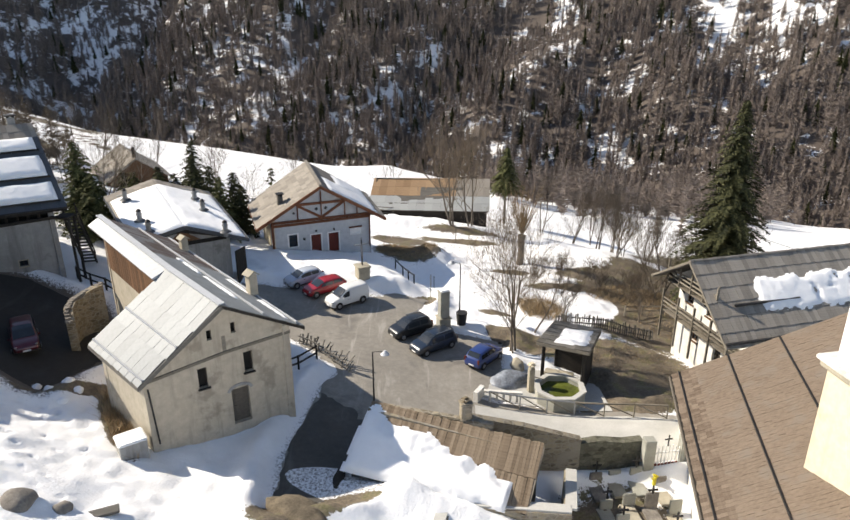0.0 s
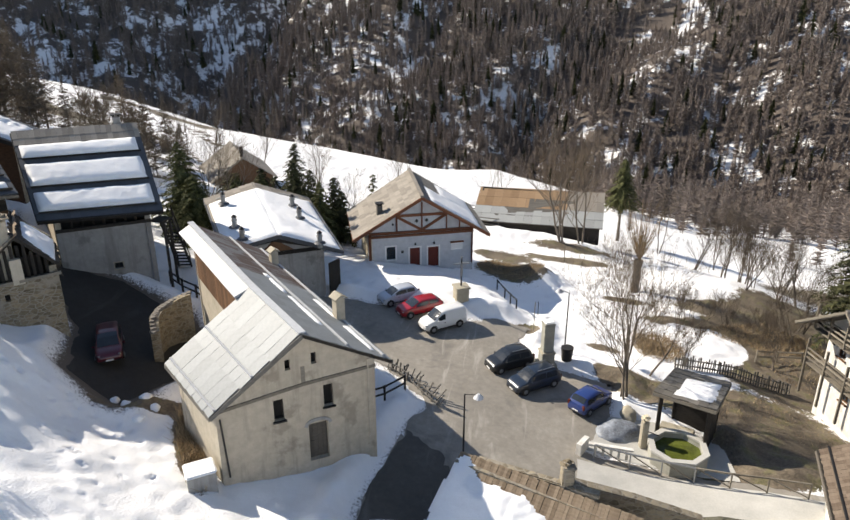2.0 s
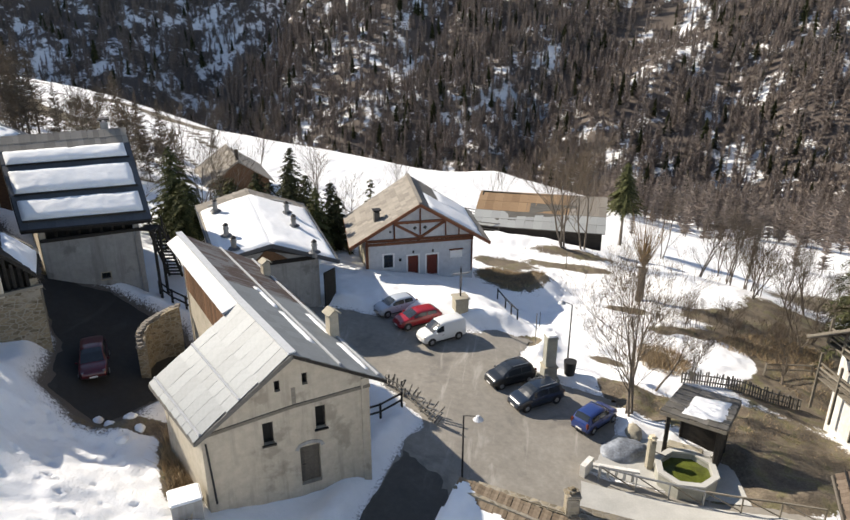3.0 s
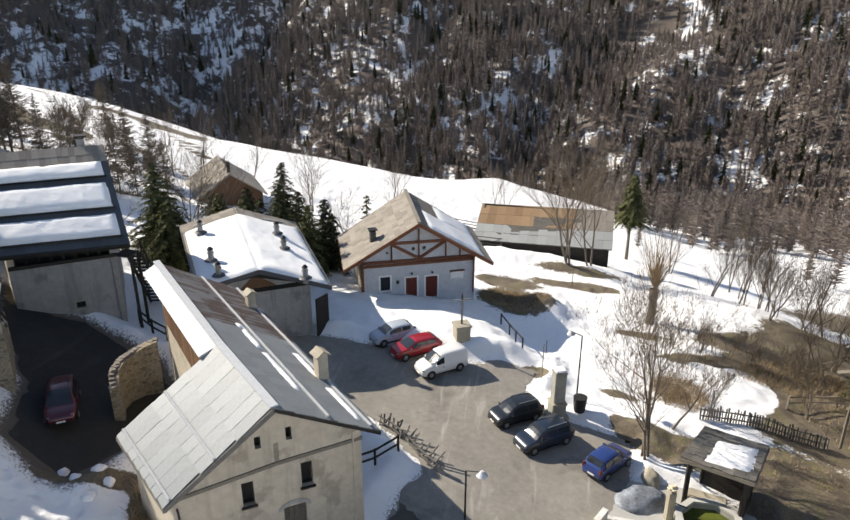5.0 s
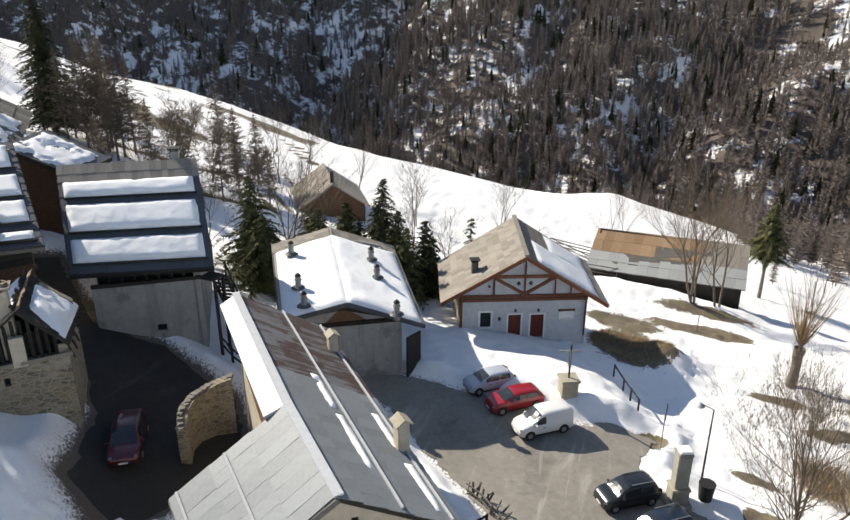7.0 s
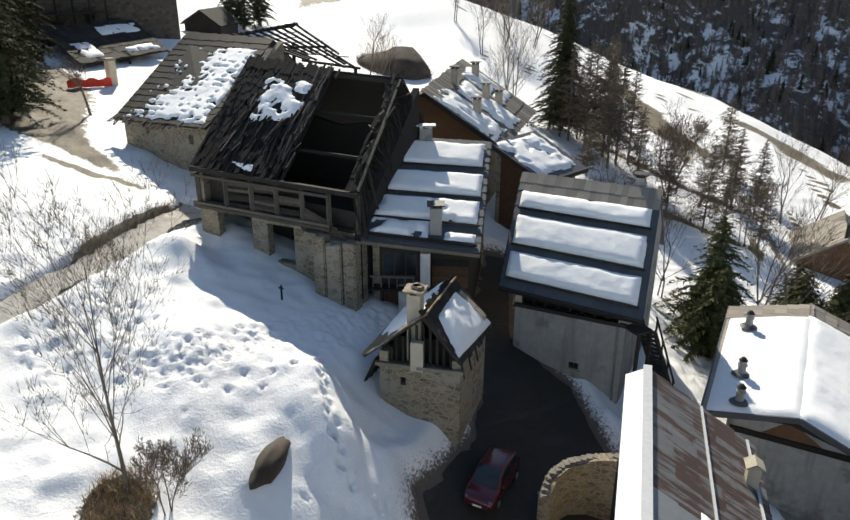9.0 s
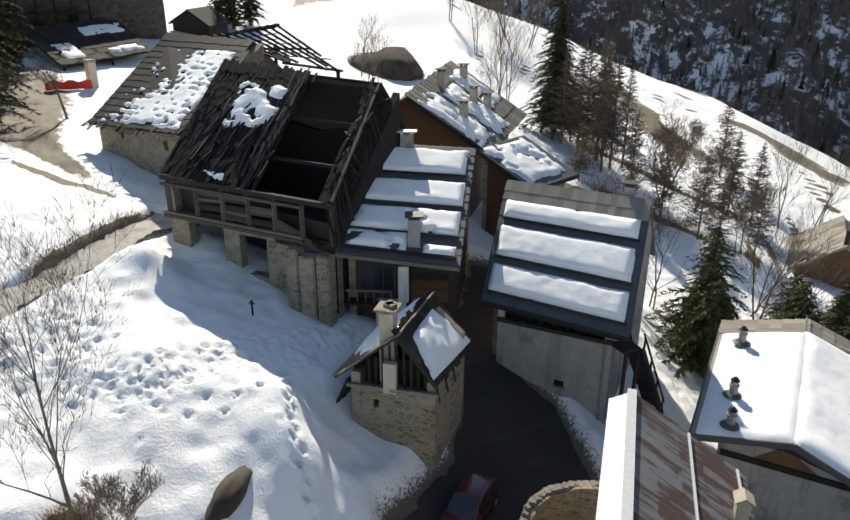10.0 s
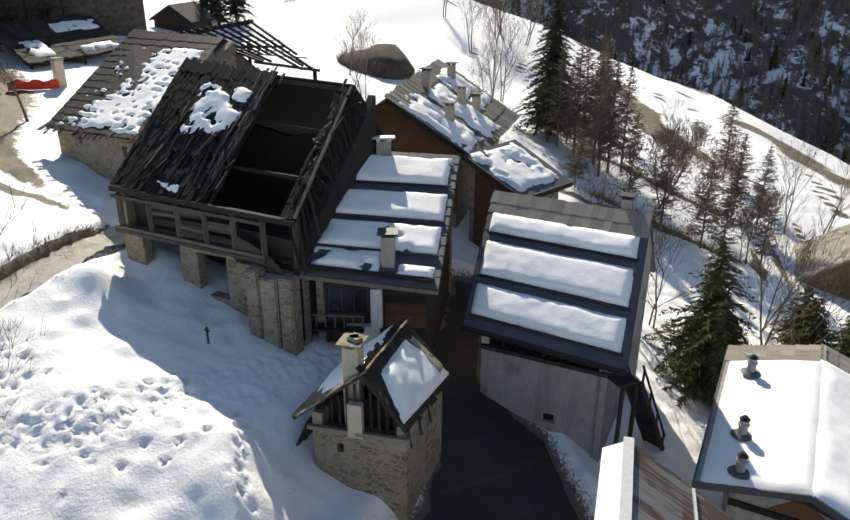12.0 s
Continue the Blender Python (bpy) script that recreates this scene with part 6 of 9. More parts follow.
    qd = [lerp4(el, er, rr, rl, u, v) + UP * 0.08 for u, v in ((0.24, 0.02), (0.38, 0.02), (0.38, 0.075), (0.24, 0.075))]
    snow_slab("roof_snow", qd, 0.1, "last strip of snow on a rotten eave", 62, 0.4, 0.08, holes=0.5)
    return h


def shingle_barn():
    el, er = V(-57.9, 28.0, 16.2), V(-47.6, 31.9, 16.9)
    rl, rr = V(-61.9, 34.6, 21.5), V(-54.2, 38.9, 21.4)
    h = thing("barn", (-54.5, 33, 14.5), "long stone barn with shingle roof half under melting snow", "barn")
    F = plane_z(el, er, rr)
    FL, FR = (-57.3, 28.6), (-48.0, 32.3)
    BL, BR = (-61.5, 35.0), (-54.0, 39.5)
    mid = (-55, 34)
    ops = [(2.7, 3.1, 15.6, 16.0), (7.6, 8.1, 15.5, 16.1)]
    w, p, d, n = wall("wall", FL, FR, 12.5, [(0, 16.2), (1, 16.9)], 0.5, ops, RUBBLE_WARM, h, mid, "rubble-stone side wall with small openings")
    for o in ops:
        block("window_dark", p + d * (o[0] + o[1]) / 2 + n * 0.35 + UP * o[2], (o[1] - o[0], 0.05, o[3] - o[2]), DARK_IN, h, math.degrees(math.atan2(d.y, d.x)))
    wall("wall", FR, BR, 12, tops_under(FR, BR, (F,), 0.4), 0.4, [], RUBBLE, h, mid)
    wall("wall", BR, BL, 13, [(0, 20), (1, 20)], 0.4, [], RUBBLE, h, mid)
    wall("wall", FL, BL, 12, tops_under(FL, BL, (F,), 0.3), 0.4, [], RUBBLE_WARM, h, mid)
    roof_slab("roof", (el, er, rr, rl), 0.12, BOARD_DARK, h)
    rg = random.Random(12)
    board_roof(el, er, rr, rl, 15, 0.26, h, BOARD_DARK, "shingle", over=0.2, thick=0.05, jitter=0.06, limit=300, rng=rg)
    bl, br = rl + V(-2.6, 4.0, -3.4), rr + V(-2.6, 4.0, -3.4)
    roof_slab("roof", (bl, br, rr, rl), 0.12, BOARD_DARK, h)
    for k in range(22):
        q = el.lerp(er, rg.random())
        bar("loose_board", q + (rl - el) * 0.05, q + V(rg.uniform(0.1, 0.5), -rg.uniform(0.2, 0.6), -rg.uniform(0, 0.3)), 0.12, BOARD_DARK, h, 0.04)

    def bare(u, v, s):
        k = noise.noise(s * 0.75) + 0.5 * noise.noise(s * 1.9 + Vector((4, 1, 2)))
        edge = u - 0.42 + 0.35 * (0.5 - v)
        course = 0.35 * math.sin(v * 15 * 6.283)
        m = noise.noise(s * 2.4 + Vector((1, 7, 3)))
        return max(0.0, min(1.0, (min(edge, 0.22) * 3.5 + k * 1.2 + m * 1.3 + course + 0.1) * 3))
    qd = [lerp4(el, er, rr, rl, u, v) + UP * 0.07 for u, v in ((0.08, 0.02), (0.97, 0.02), (0.93, 0.86), (0.14, 0.86))]
    snow_slab("roof_snow", qd, 0.2, "melting snow caught in shingle courses", 71, 0.3, 0.09, bare=bare)
    return h


def plank_shed():
    a, b = V(-2.75, 31.7, 4.15), V(5.95, 29.1, 3.2)
    c, d = V(4.75, 26.2, 1.5), V(-4.0, 28.6, 2.3)
    h = thing("shed", (1, 29, 0.5), "low shed with a weathered plank roof partly under snow", "shed")
    rg = random.Random(14)
    roof_slab("roof", (d, c, b, a), 0.1, BOARD_DARK, h)
    board_roof(d, c, b, a, 2, 0.16, h, BOARD_ROOF, "roof_board", over=0.1, thick=0.035, limit=200, rng=rg, jitter=0.03)
    for p, q in ((a, b), (b, c)):
        verge(p, q, h, BEAM_OLD, 0.08, 0.2)
    wall("wall", (5.6, 29.0), (4.6, 26.4), -0.8, [(0, 3.0), (1, 1.4)], 0.15, [], BOARD_GREY, h, (2, 28))
    wall("wall", (-2.9, 31.5), (5.7, 29.1), -0.5, [(0, 4.0), (1, 3.0)], 0.35, [], RUBBLE, h, (1, 28))
    wall("wall", (-3.7, 28.8), (4.5, 26.5), 0.0, [(0, 2.1), (1, 1.3)], 0.15, [], BOARD_GREY, h, (1, 29))
    block("coping", V(a).lerp(b, 0.35) + V(0.25, 0.3, -0.35), (6.2, 0.4, 0.35), RUBBLE, h, -16.6, "grey stone wall coping", 0.05)

    def bare(u, v, s):
        lim = 0.90 - 0.50 * u + 0.16 * noise.noise(s * 0.9) + 0.06 * noise.noise(s * 2.3)
        return max(0.0, min(1.0, (lim - v) * 5)) * (1.0 if u < 0.93 else 0.0)
    snow_slab("roof_snow", [lerp4(d, c, b, a, u, v) + UP * 0.06 for u, v in ((-0.02, -0.06), (0.96, -0.06), (0.96, 1.03), (-0.02, 1.03))], 0.4, "deep wet snow sliding off a plank roof", 81, 0.12, 0.12, bare=bare, lumpy=0.16)
    return h


def church_roof():
    e0, e1 = V(14.45, 35.75, 3.25), V(10.9, 18.5, 3.3)
    ax = (e1 - e0).normalized()
    px = V(-ax.y, ax.x, 0)
    if px.x < 0:
        px = -px
    run, rise = 10.0, 5.8
    r0, r1 = e0 + px * run + UP * rise, e1 + px * run + UP * rise
    h = thing("church", (18, 28, -0.5), "church with a broad brown shingle roof and cream walls", "church")
    roof_slab("roof", (e1, e0, r0, r1), 0.2, BOARD_BROWN, h)
    rg = random.Random(17)
    board_roof(e1 + UP * 0.02, e0 + UP * 0.02, r0 + UP * 0.02, r1 + UP * 0.02, 34, 0.24, h, SHINGLE, "shingle", over=0.2, thick=0.03, limit=300, jitter=0.03, rng=rg, cut=0.08)
    for v in (0.035, 0.28, 0.53):
        bar("snow_guard", lerp4(e1, e0, r0, r1, 0, v) + UP * 0.14, lerp4(e1, e0, r0, r1, 1, v) + UP * 0.14, 0.07, IRON, h)
    verge(e0, e1, h, BOARD_DARK, 0.1, 0.24)
    verge(e0, r0, h, BOARD_DARK, 0.08, 0.24)
    bar("gutter", e0 + V(-0.1, 0, -0.1), e1 + V(-0.1, 0, -0.1), 0.14, BOARD_OLD, h, sides=8)
    i0, i1 = e0 + px * 0.7 + ax * 0.5, e1 + px * 0.7
    j0 = r0 + ax * 0.5
    wall("wall", i0.xy, i1.xy, -1.5, [(0, 3.3), (1, 3.3)], 0.5, [], WHITE_RENDER, h, (20, 28), "cream rendered nave wall")
    wall("wall", i0.xy, j0.xy, -1.5, [(0, 3.3), (1, 8.6)], 0.5, [], WHITE_RENDER, h, (18, 28))
    wall("wall", i1.xy, (r1.x, r1.y), -1.5, [(0, 3.3), (1, 8.6)], 0.5, [], WHITE_RENDER, h, (18, 28))
    return h, (e1, e0, r0, r1)


def bell_tower(quad):
    t = thing("bell_tower", (18.45, 22.9, 2.0), "cream and yellow rendered bell tower with moulded cornices", "tower")
    at = V(18.45, 22.9, 2.0)
    turn = 11.0
    block("shaft", at, (4.0, 4.0, 8.5), YELLOW_RENDER, t, turn, "yellow-cream rendered shaft")
    block("cornice", at + UP * 8.5, (4.5, 4.5, 0.28), STONE_CUT, t, turn, "moulded ochre cornice", 0.06)
    block("cornice", at + UP * 8.78, (4.75, 4.75, 0.2), WHITE_RENDER, t, turn, "", 0.05)
    block("belfry", at + UP * 8.98, (3.7, 3.7, 7.0), WHITE_RENDER, t, turn, "cream rendered belfry stage")
    block("cornice", at + UP * 15.98, (4.3, 4.3, 0.3), STONE_CUT, t, turn, "", 0.06)
    bm = bmesh.new()
    m = Matrix.Translation(at + UP * 16.28) @ Matrix.Rotation(radians(turn), 4, "Z")
    q = [bm.verts.new(m @ V(x, y, 0)) for x, y in ((-2.2, -2.2), (2.2, -2.2), (2.2, 2.2), (-2.2, 2.2))]
    k = bm.verts.new(m @ V(0, 0, 5.0))
    bm.faces.new(q[::-1])
    for i in range(4):
        bm.faces.new((q[i], q[(i + 1) % 4], k))
    part("spire", bm, STONE_CUT, t)
    return t


def balcony_house():
    rf, rb = V(17.4, 42.9, 7.55), V(31.5, 46.3, 7.65)
    elf, erf = V(16.31, 46.56, 5.05), V(18.6, 38.2, 3.6)
    elb, erb = elf + (rb - rf), erf + (rb - rf)
    h = thing("house", (22, 43, 0), "white rendered chalet with wooden balconies and grey board roof", "house")
    L, R = plane_z(rf, rb, elf), plane_z(rf, rb, erf)
    d0 = (rb - rf).normalized()
    FL, FR = (elf + d0 * 1.9).lerp(rf, 0.10).xy, (erf + d0 * 1.9).lerp(rf, 0.08).xy
    FL, FR = (FL[0] + 0.4, FL[1]), (FR[0] + 0.4, FR[1])
    BL, BR = (FL[0] + 11.5, FL[1] + 2.8), (FR[0] + 11.5, FR[1] + 2.8)
    mid = (24, 44)
    ops = [(1.0, 1.7, 3.4, 4.6), (3.2, 3.9, 3.3, 4.5), (5.2, 5.9, 3.2, 4.2), (2.0, 2.7, 0.9, 2.0), (4.4, 5.2, 0.4, 2.2)]
    w, p, d, n = wall("wall", FL, FR, -2.5, tops_under(FL, FR, (L, R)), 0.4, ops, WHITE_RENDER, h, mid, "white rendered gable wall")
    for o in ops[:4]:
        window("window", p, d, n, *o, h, BOARD_BROWN, 0.15, (1, 1), 0.0)
    door_in(p, d, n, *ops[4], h, BOARD_DARK)
    wall("wall", FR, BR, -2.5, tops_under(FR, BR, (R,)), 0.35, [], WHITE_RENDER, h, mid)
    wall("wall", BR, BL, -3, tops_under(BR, BL, (L, R)), 0.35, [], WHITE_RENDER, h, mid)
    wall("wall", FL, BL, -3, tops_under(FL, BL, (L,)), 0.35, [], WHITE_RENDER, h, mid)
    roof_slab("roof", (elf, rf, rb, elb), 0.14, BOARD_GREY, h)
    roof_slab("roof", (erf, erb, rb, rf), 0.14, BOARD_GREY, h)
    board_roof(erf, erb, rb, rf, 6, 0.34, h, SHINGLE_GREY, "roof_board", over=0.12, thick=0.045, limit=260)
    board_roof(elb, elf, rf, rb, 4, 0.5, h, SHINGLE_GREY, "roof_board", over=0.12, thick=0.045, limit=30)
    for a, b in ((elf, rf), (rf, erf)):
        verge(a, b, h, BEAM_OLD, 0.07, 0.14, 0.03)
    # two galleries in front of the gable, with rails and posts
    for z in (2.6, 5.0):
        lo, hi = (0.1, 7.2) if z < 4 else (0.3, 5.6)
        bm = bmesh.new()
        add_slab(bm, p + d * lo - n * 1.35 + UP * z, p + d * hi - n * 1.35 + UP * z, p + d * hi + UP * z, p + d * lo + UP * z, 0.1)
        part("balcony_floor", bm, BEAM_OLD, h)
        for dz in (0.35, 0.65, 0.95):
            bar("rail", p + d * lo - n * 1.35 + UP * (z + dz), p + d * hi - n * 1.35 + UP * (z + dz), 0.07, BEAM_OLD, h, 0.1)
        for k in range(5):
            u = lo + (hi - lo) * k / 4
            bar("post", p + d * u - n * 1.35 + UP * (z - 2.2 if z < 4 else z), p + d * u - n * 1.35 + UP * (z + 1.6), 0.13, BEAM_OLD, h)
    for u in (0.6, 3.0, 5.6, 7.4):
        q = p + d * u - n * 1.4
        bar("brace", p + d * u + UP * 3.9, q + UP * (min(L(q.x, q.y), R(q.x, q.y)) - 0.25), 0.13, BOARD_DARK, h)
    q = [lerp4(erf, erb, rb, rf, u, v) + UP * 0.08 for u, v in ((0.25, 0.30), (0.99, 0.30), (0.99, 0.74), (0.25, 0.74))]
    snow_slab("roof_snow", q, 0.22, "melting snow on a grey board roof", 91, 0.35, 0.14, holes=0.15)
    for v, u0, u1 in ((0.42, 0.12, 0.45), (0.02, 0.0, 0.9)):
        bar("snow_guard", lerp4(erf, erb, rb, rf, u0, v) + UP * 0.2, lerp4(erf, erb, rb, rf, u1, v) + UP * 0.2, 0.14, IRON, h)
    return h


def far_barn():
    rf, rb = V(-33.9, 80.9, 5.12), V(-38.7, 88.3, 5.2)
    h = thing("barn", (-36.5, 84, 1), "brown timber barn with a grey roof in the snow meadow", "barn")
    d = (rb - rf).normalized()
    s = V(-0.84, -0.545, 0)
    near_f, near_b = rf + s * 4.6 - UP * 3.2, rb + s * 4.6 - UP * 3.2
    far_f, far_b = rf - s * 4.0 - UP * 2.8, rb - s * 4.0 - UP * 2.8
    roof_slab("roof", (near_b, near_f, rf, rb), 0.14, SHINGLE_GREY, h)
    roof_slab("roof", (far_f, far_b, rb, rf), 0.14, SHINGLE_GREY, h)
    board_roof(near_b, near_f, rf, rb, 5, 0.6, h, SHINGLE_GREY, "roof_board", over=0.15, thick=0.05, limit=80)
    L, R = plane_z(rf, rb, near_f), plane_z(rf, rb, far_f)
    c = [(near_f - s * 0.5 + d * 0.5), (far_f + s * 0.5 + d * 0.5), (far_b + s * 0.5 - d * 0.5), (near_b - s * 0.5 - d * 0.5)]
    for i in range(4):
        p, q = c[i].xy, c[(i + 1) % 4].xy
        wall("wall", p, q, -1.5, tops_under(p, q, (L, R)), 0.25, [], BOARD_BROWN, h, (-36.5, 84))
    bar("flue", rf + d * 0.6 - UP * 0.4, rf + d * 0.6 + UP * 1.2, 0.4, IRON, h, sides=8)
    return h


def sheet_shed():
    """Long shed with rusted and pale roof sheets on the meadow below."""
    tl, tr = V(-6.6, 89.2, 0.45), V(8.3, 87.4, 0.8)
    h = thing("shed", (0, 86, -4.5), "long shed roofed with rusty and pale metal sheets", "shed")
    dl, dr = tl + V(-0.6, -5.2, -2.6), tr + V(-0.4, -5.0, -2.7)
    roof_slab("roof", (dl, dr, tr, tl), 0.12, BOARD_GREY, h)
    q = [lerp4(dl, dr, tr, tl, u, v) for u, v in ((0, 0.45), (0.72, 0.45), (0.72, 1), (0, 1))]
    board_roof(*q, 2, 1.0, h, planks_mat("rusty_tan_sheet", (0.20, 0.125, 0.07), (0.38, 0.26, 0.155)), "roof_sheet", over=0.1, thick=0.03, limit=60)
    q = [lerp4(dl, dr, tr, tl, u, v) for u, v in ((0, 0), (1, 0), (1, 0.45), (0, 0.45))]
    board_roof(*q, 2, 1.0, h, metal_roof_mat("dull_pale_sheet", (0.34, 0.35, 0.34)), "roof_sheet_pale", over=0.1, thick=0.03, limit=60)
    q = [lerp4(dl, dr, tr, tl, u, v) for u, v in ((0.72, 0.45), (1, 0.45), (1, 1), (0.72, 1))]
    board_roof(*q, 2, 0.8, h, SHINGLE_GREY, "roof_sheet_grey", over=0.1, thick=0.03, limit=40)
    c = [dl + V(0.3, 0.3, 0), dr + V(-0.3, 0.3, 0), tr + V(-0.3, 0, 0), tl + V(0.3, 0, 0)]
    F = plane_z(dl, dr, tr)
    for i in range(4):
        p, q = c[i].xy, c[(i + 1) % 4].xy
        wall("wall", p, q, -6.5, tops_under(p, q, (F,), 0.15), 0.2, [], BOARD_DARK, h, (0, 86))
    return h


def jumble_roofs():
    """The huddle of small snowy roofs behind the long house."""
    h = thing("house", (-47, 51, 11.5), "brown timber chalet with stone-slab roof and chimneys", "house")
    ap, ar = V(-44.5, 45.5, 18.5), V(-55.0, 55.5, 19.2)
    e0, e1 = V(-42.3, 50.6, 14.6), V(-51.0, 60.5, 15.0)
    w0, w1 = V(-48.2, 43.2, 15.6), V(-58.5, 53.0, 16.0)
    R, L = plane_z(ap, ar, e0), plane_z(ap, ar, w0)
    roof_slab("roof", (e0, e1, ar, ap), 0.16, BOARD_BROWN, h)
    roof_slab("roof", (w0, ap, ar, w1), 0.16, BOARD_BROWN, h)
    board_roof(e0, e1, ar, ap, 6, 0.8, h, BOARD_GREY, "stone_slab", over=0.15, thick=0.05, limit=110, jitter=0.06)
    c = [(-47.4, 44.6), (-43.4, 49.9), (-51.5, 59.0), (-57, 53.5)]
    wall("wall", c[0], c[1], 11, tops_under(c[0], c[1], (L, R), 0.2), 0.3, [], BOARD_BROWN, h, (-50, 52), "dark brown boarded gable")
    wall("wall", c[1], c[2], 10, tops_under(c[1], c[2], (R,), 0.2), 0.3, [], RUBBLE, h, (-50, 52))
    wall("wall", c[2], c[3], 10, tops_under(c[2], c[3], (L, R), 0.2), 0.3, [], RUBBLE, h, (-50, 52))
    wall("wall", c[3], c[0], 11, tops_under(c[3], c[0], (L,), 0.2), 0.3, [], RUBBLE, h, (-50, 52))
    verge(ap, e0, h, BOARD_DARK, 0.08, 0.3)
    for u0, u1, v0, v1, s in ((0.02, 0.30, 0.10, 0.92, 1), (0.34, 0.62, 0.05, 0.80, 2), (0.66, 0.95, 0.3, 0.9, 3)):
        q = [lerp4(e0, e1, ar, ap, u, v) + UP * 0.08 for u, v in ((u0, v0), (u1, v0), (u1, v1), (u0, v1))]
        snow_slab("roof_snow", q, 0.24, "snow patch on a stone-slab roof", 100 + s, 0.4, 0.16, holes=0.38)
    for u, v in ((0.22, 0.45), (0.55, 0.5), (0.6, 0.35), (0.8, 0.75), (0.45, 0.85)):
        chimney(lerp4(e0, e1, ar, ap, u, v), (0.5, 0.5), 1.1, 40, BEIGE, h, "slab", BOARD_GREY)
    # the smaller roof in front
    g = thing("house", (-41.5, 52, 10.5), "small timber annexe with a snowy lean-to roof", "house")
    a, b, c2, d2 = V(-42.6, 49.6, 15.1), V(-44.3, 55.0, 15.1), V(-40.0, 56.5, 13.0), V(-38.6, 51.4, 13.0)
    roof_slab("roof", (d2, c2, b, a), 0.18, SHEET_DARK, g)
    for p, q in ((a, d2), (d2, c2)):
        verge(p, q, g, BOARD_DARK, 0.08, 0.3)
    F = plane_z(a, b, d2)
    k = [(-42.2, 50.1), (-39.2, 51.6), (-40.6, 55.9), (-43.7, 54.6)]
    for i in range(4):
        p, q = k[i], k[(i + 1) % 4]
        wall("wall", p, q, 8, tops_under(p, q, (F,), 0.2), 0.3, [], BOARD_BROWN if i == 0 else RUBBLE, g, (-41.5, 53))
    snow_slab("roof_snow", [lerp4(d2, c2, b, a, u, v) + UP * 0.06 for u, v in ((0.05, 0.1), (0.9, 0.1), (0.9, 0.95), (0.05, 0.95))], 0.25, "snow on a small lean-to roof", 110, 0.35, 0.14, holes=0.35)
    return h


def uphill_ruin():
    """Dark shaded houses farther up the track, with a collapsed lean-to in front."""
    h = thing("ruined_house", (-89, 31, 17), "dark shaded stone house with gaping windows and a sagging roof", "house")
    # front lengthened so that the house throws shade over the lean-to
    FL, FR = (-84.5, 22.5), (-96.5, 41.5)
    BL, BR = (-92.0, 18.5), (-103.5, 37.5)
    mid = (-92, 27)
    ops = [(2.0, 3.2, 19.6, 21.4), (5.4, 6.8, 18.5, 21.2), (9.4, 10.6, 20.0, 21.8), (12.6, 13.6, 19.6, 21.2)]
    w, p, d, n = wall("wall", FL, FR, 15.5, [(0, 24.6), (1, 25.2)], 0.5, ops, RUBBLE_SHADE, h, mid, "rubble-stone front wall, shade put into its colour")
    for o in ops:
        block("window_dark", p + d * (o[0] + o[1]) / 2 + n * 0.4 + UP * o[2], (o[1] - o[0], 0.05, o[3] - o[2]), DARK_IN, h, math.degrees(math.atan2(d.y, d.x)))
        bar("lintel", p + d * (o[0] - 0.25) - n * 0.03 + UP * (o[3] + 0.08), p + d * (o[1] + 0.25) - n * 0.03 + UP * (o[3] + 0.08), 0.16, BOARD_DARK, h, 0.2)
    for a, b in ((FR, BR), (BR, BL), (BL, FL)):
        wall("wall", a, b, 15.5, [(0, 24.8), (1, 24.8)], 0.5, [], RUBBLE_SHADE, h, mid)
    rl, rr = V(-88.0, 19.5, 29.4), V(-100.4, 40.2, 29.6)
    o = -n * 0.9
    el, er = V(*FL, 24.3) + o - d * 0.6, V(*FR, 24.8) + o + d * 0.6
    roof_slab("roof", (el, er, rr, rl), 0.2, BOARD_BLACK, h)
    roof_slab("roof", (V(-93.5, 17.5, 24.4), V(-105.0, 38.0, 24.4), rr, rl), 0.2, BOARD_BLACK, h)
    bar("gallery_floor", p + d * 1.0 - n * 0.7 + UP * 21.9, p + d * 11.5 - n * 0.7 + UP * 22.1, 1.2, BOARD_DARK, h, 0.14)
    for k in range(6):
        q = p + d * (1.2 + 2.0 * k) - n * 1.2
        bar("post", q + UP * 17.5, q + UP * 24.4, 0.2, BOARD_BLACK, h)
    bar("rail", p + d * 1.0 - n * 1.2 + UP * 22.9, p + d * 11.5 - n * 1.2 + UP * 23.1, 0.12, BOARD_DARK, h)
    # the lean-to: a low board roof sloping towards the track
    s = thing("lean_to", (-83, 31.5, 16.5), "collapsed dark board lean-to with strips of shaded snow", "shed")
    a, b, c, e2 = V(-84.6, 25.6, 20.9), V(-90.0, 35.2, 21.2), V(-85.0, 37.6, 18.3), V(-79.0, 28.4, 17.9)
    roof_slab("roof", (e2, c, b, a), 0.16, BOARD_BLACK, s)
    board_roof(e2, c, b, a, 7, 0.5, s, BOARD_DARK, "shingle", over=0.2, thick=0.05, jitter=0.1, limit=120, missing=0.15)
    for q in (e2, c, e2.lerp(c, 0.5)):
        bar("post", (q.x - 0.4, q.y + 0.2, 14.5), (q.x - 0.4, q.y + 0.2, q.z - 0.1), 0.22, BOARD_BLACK, s)
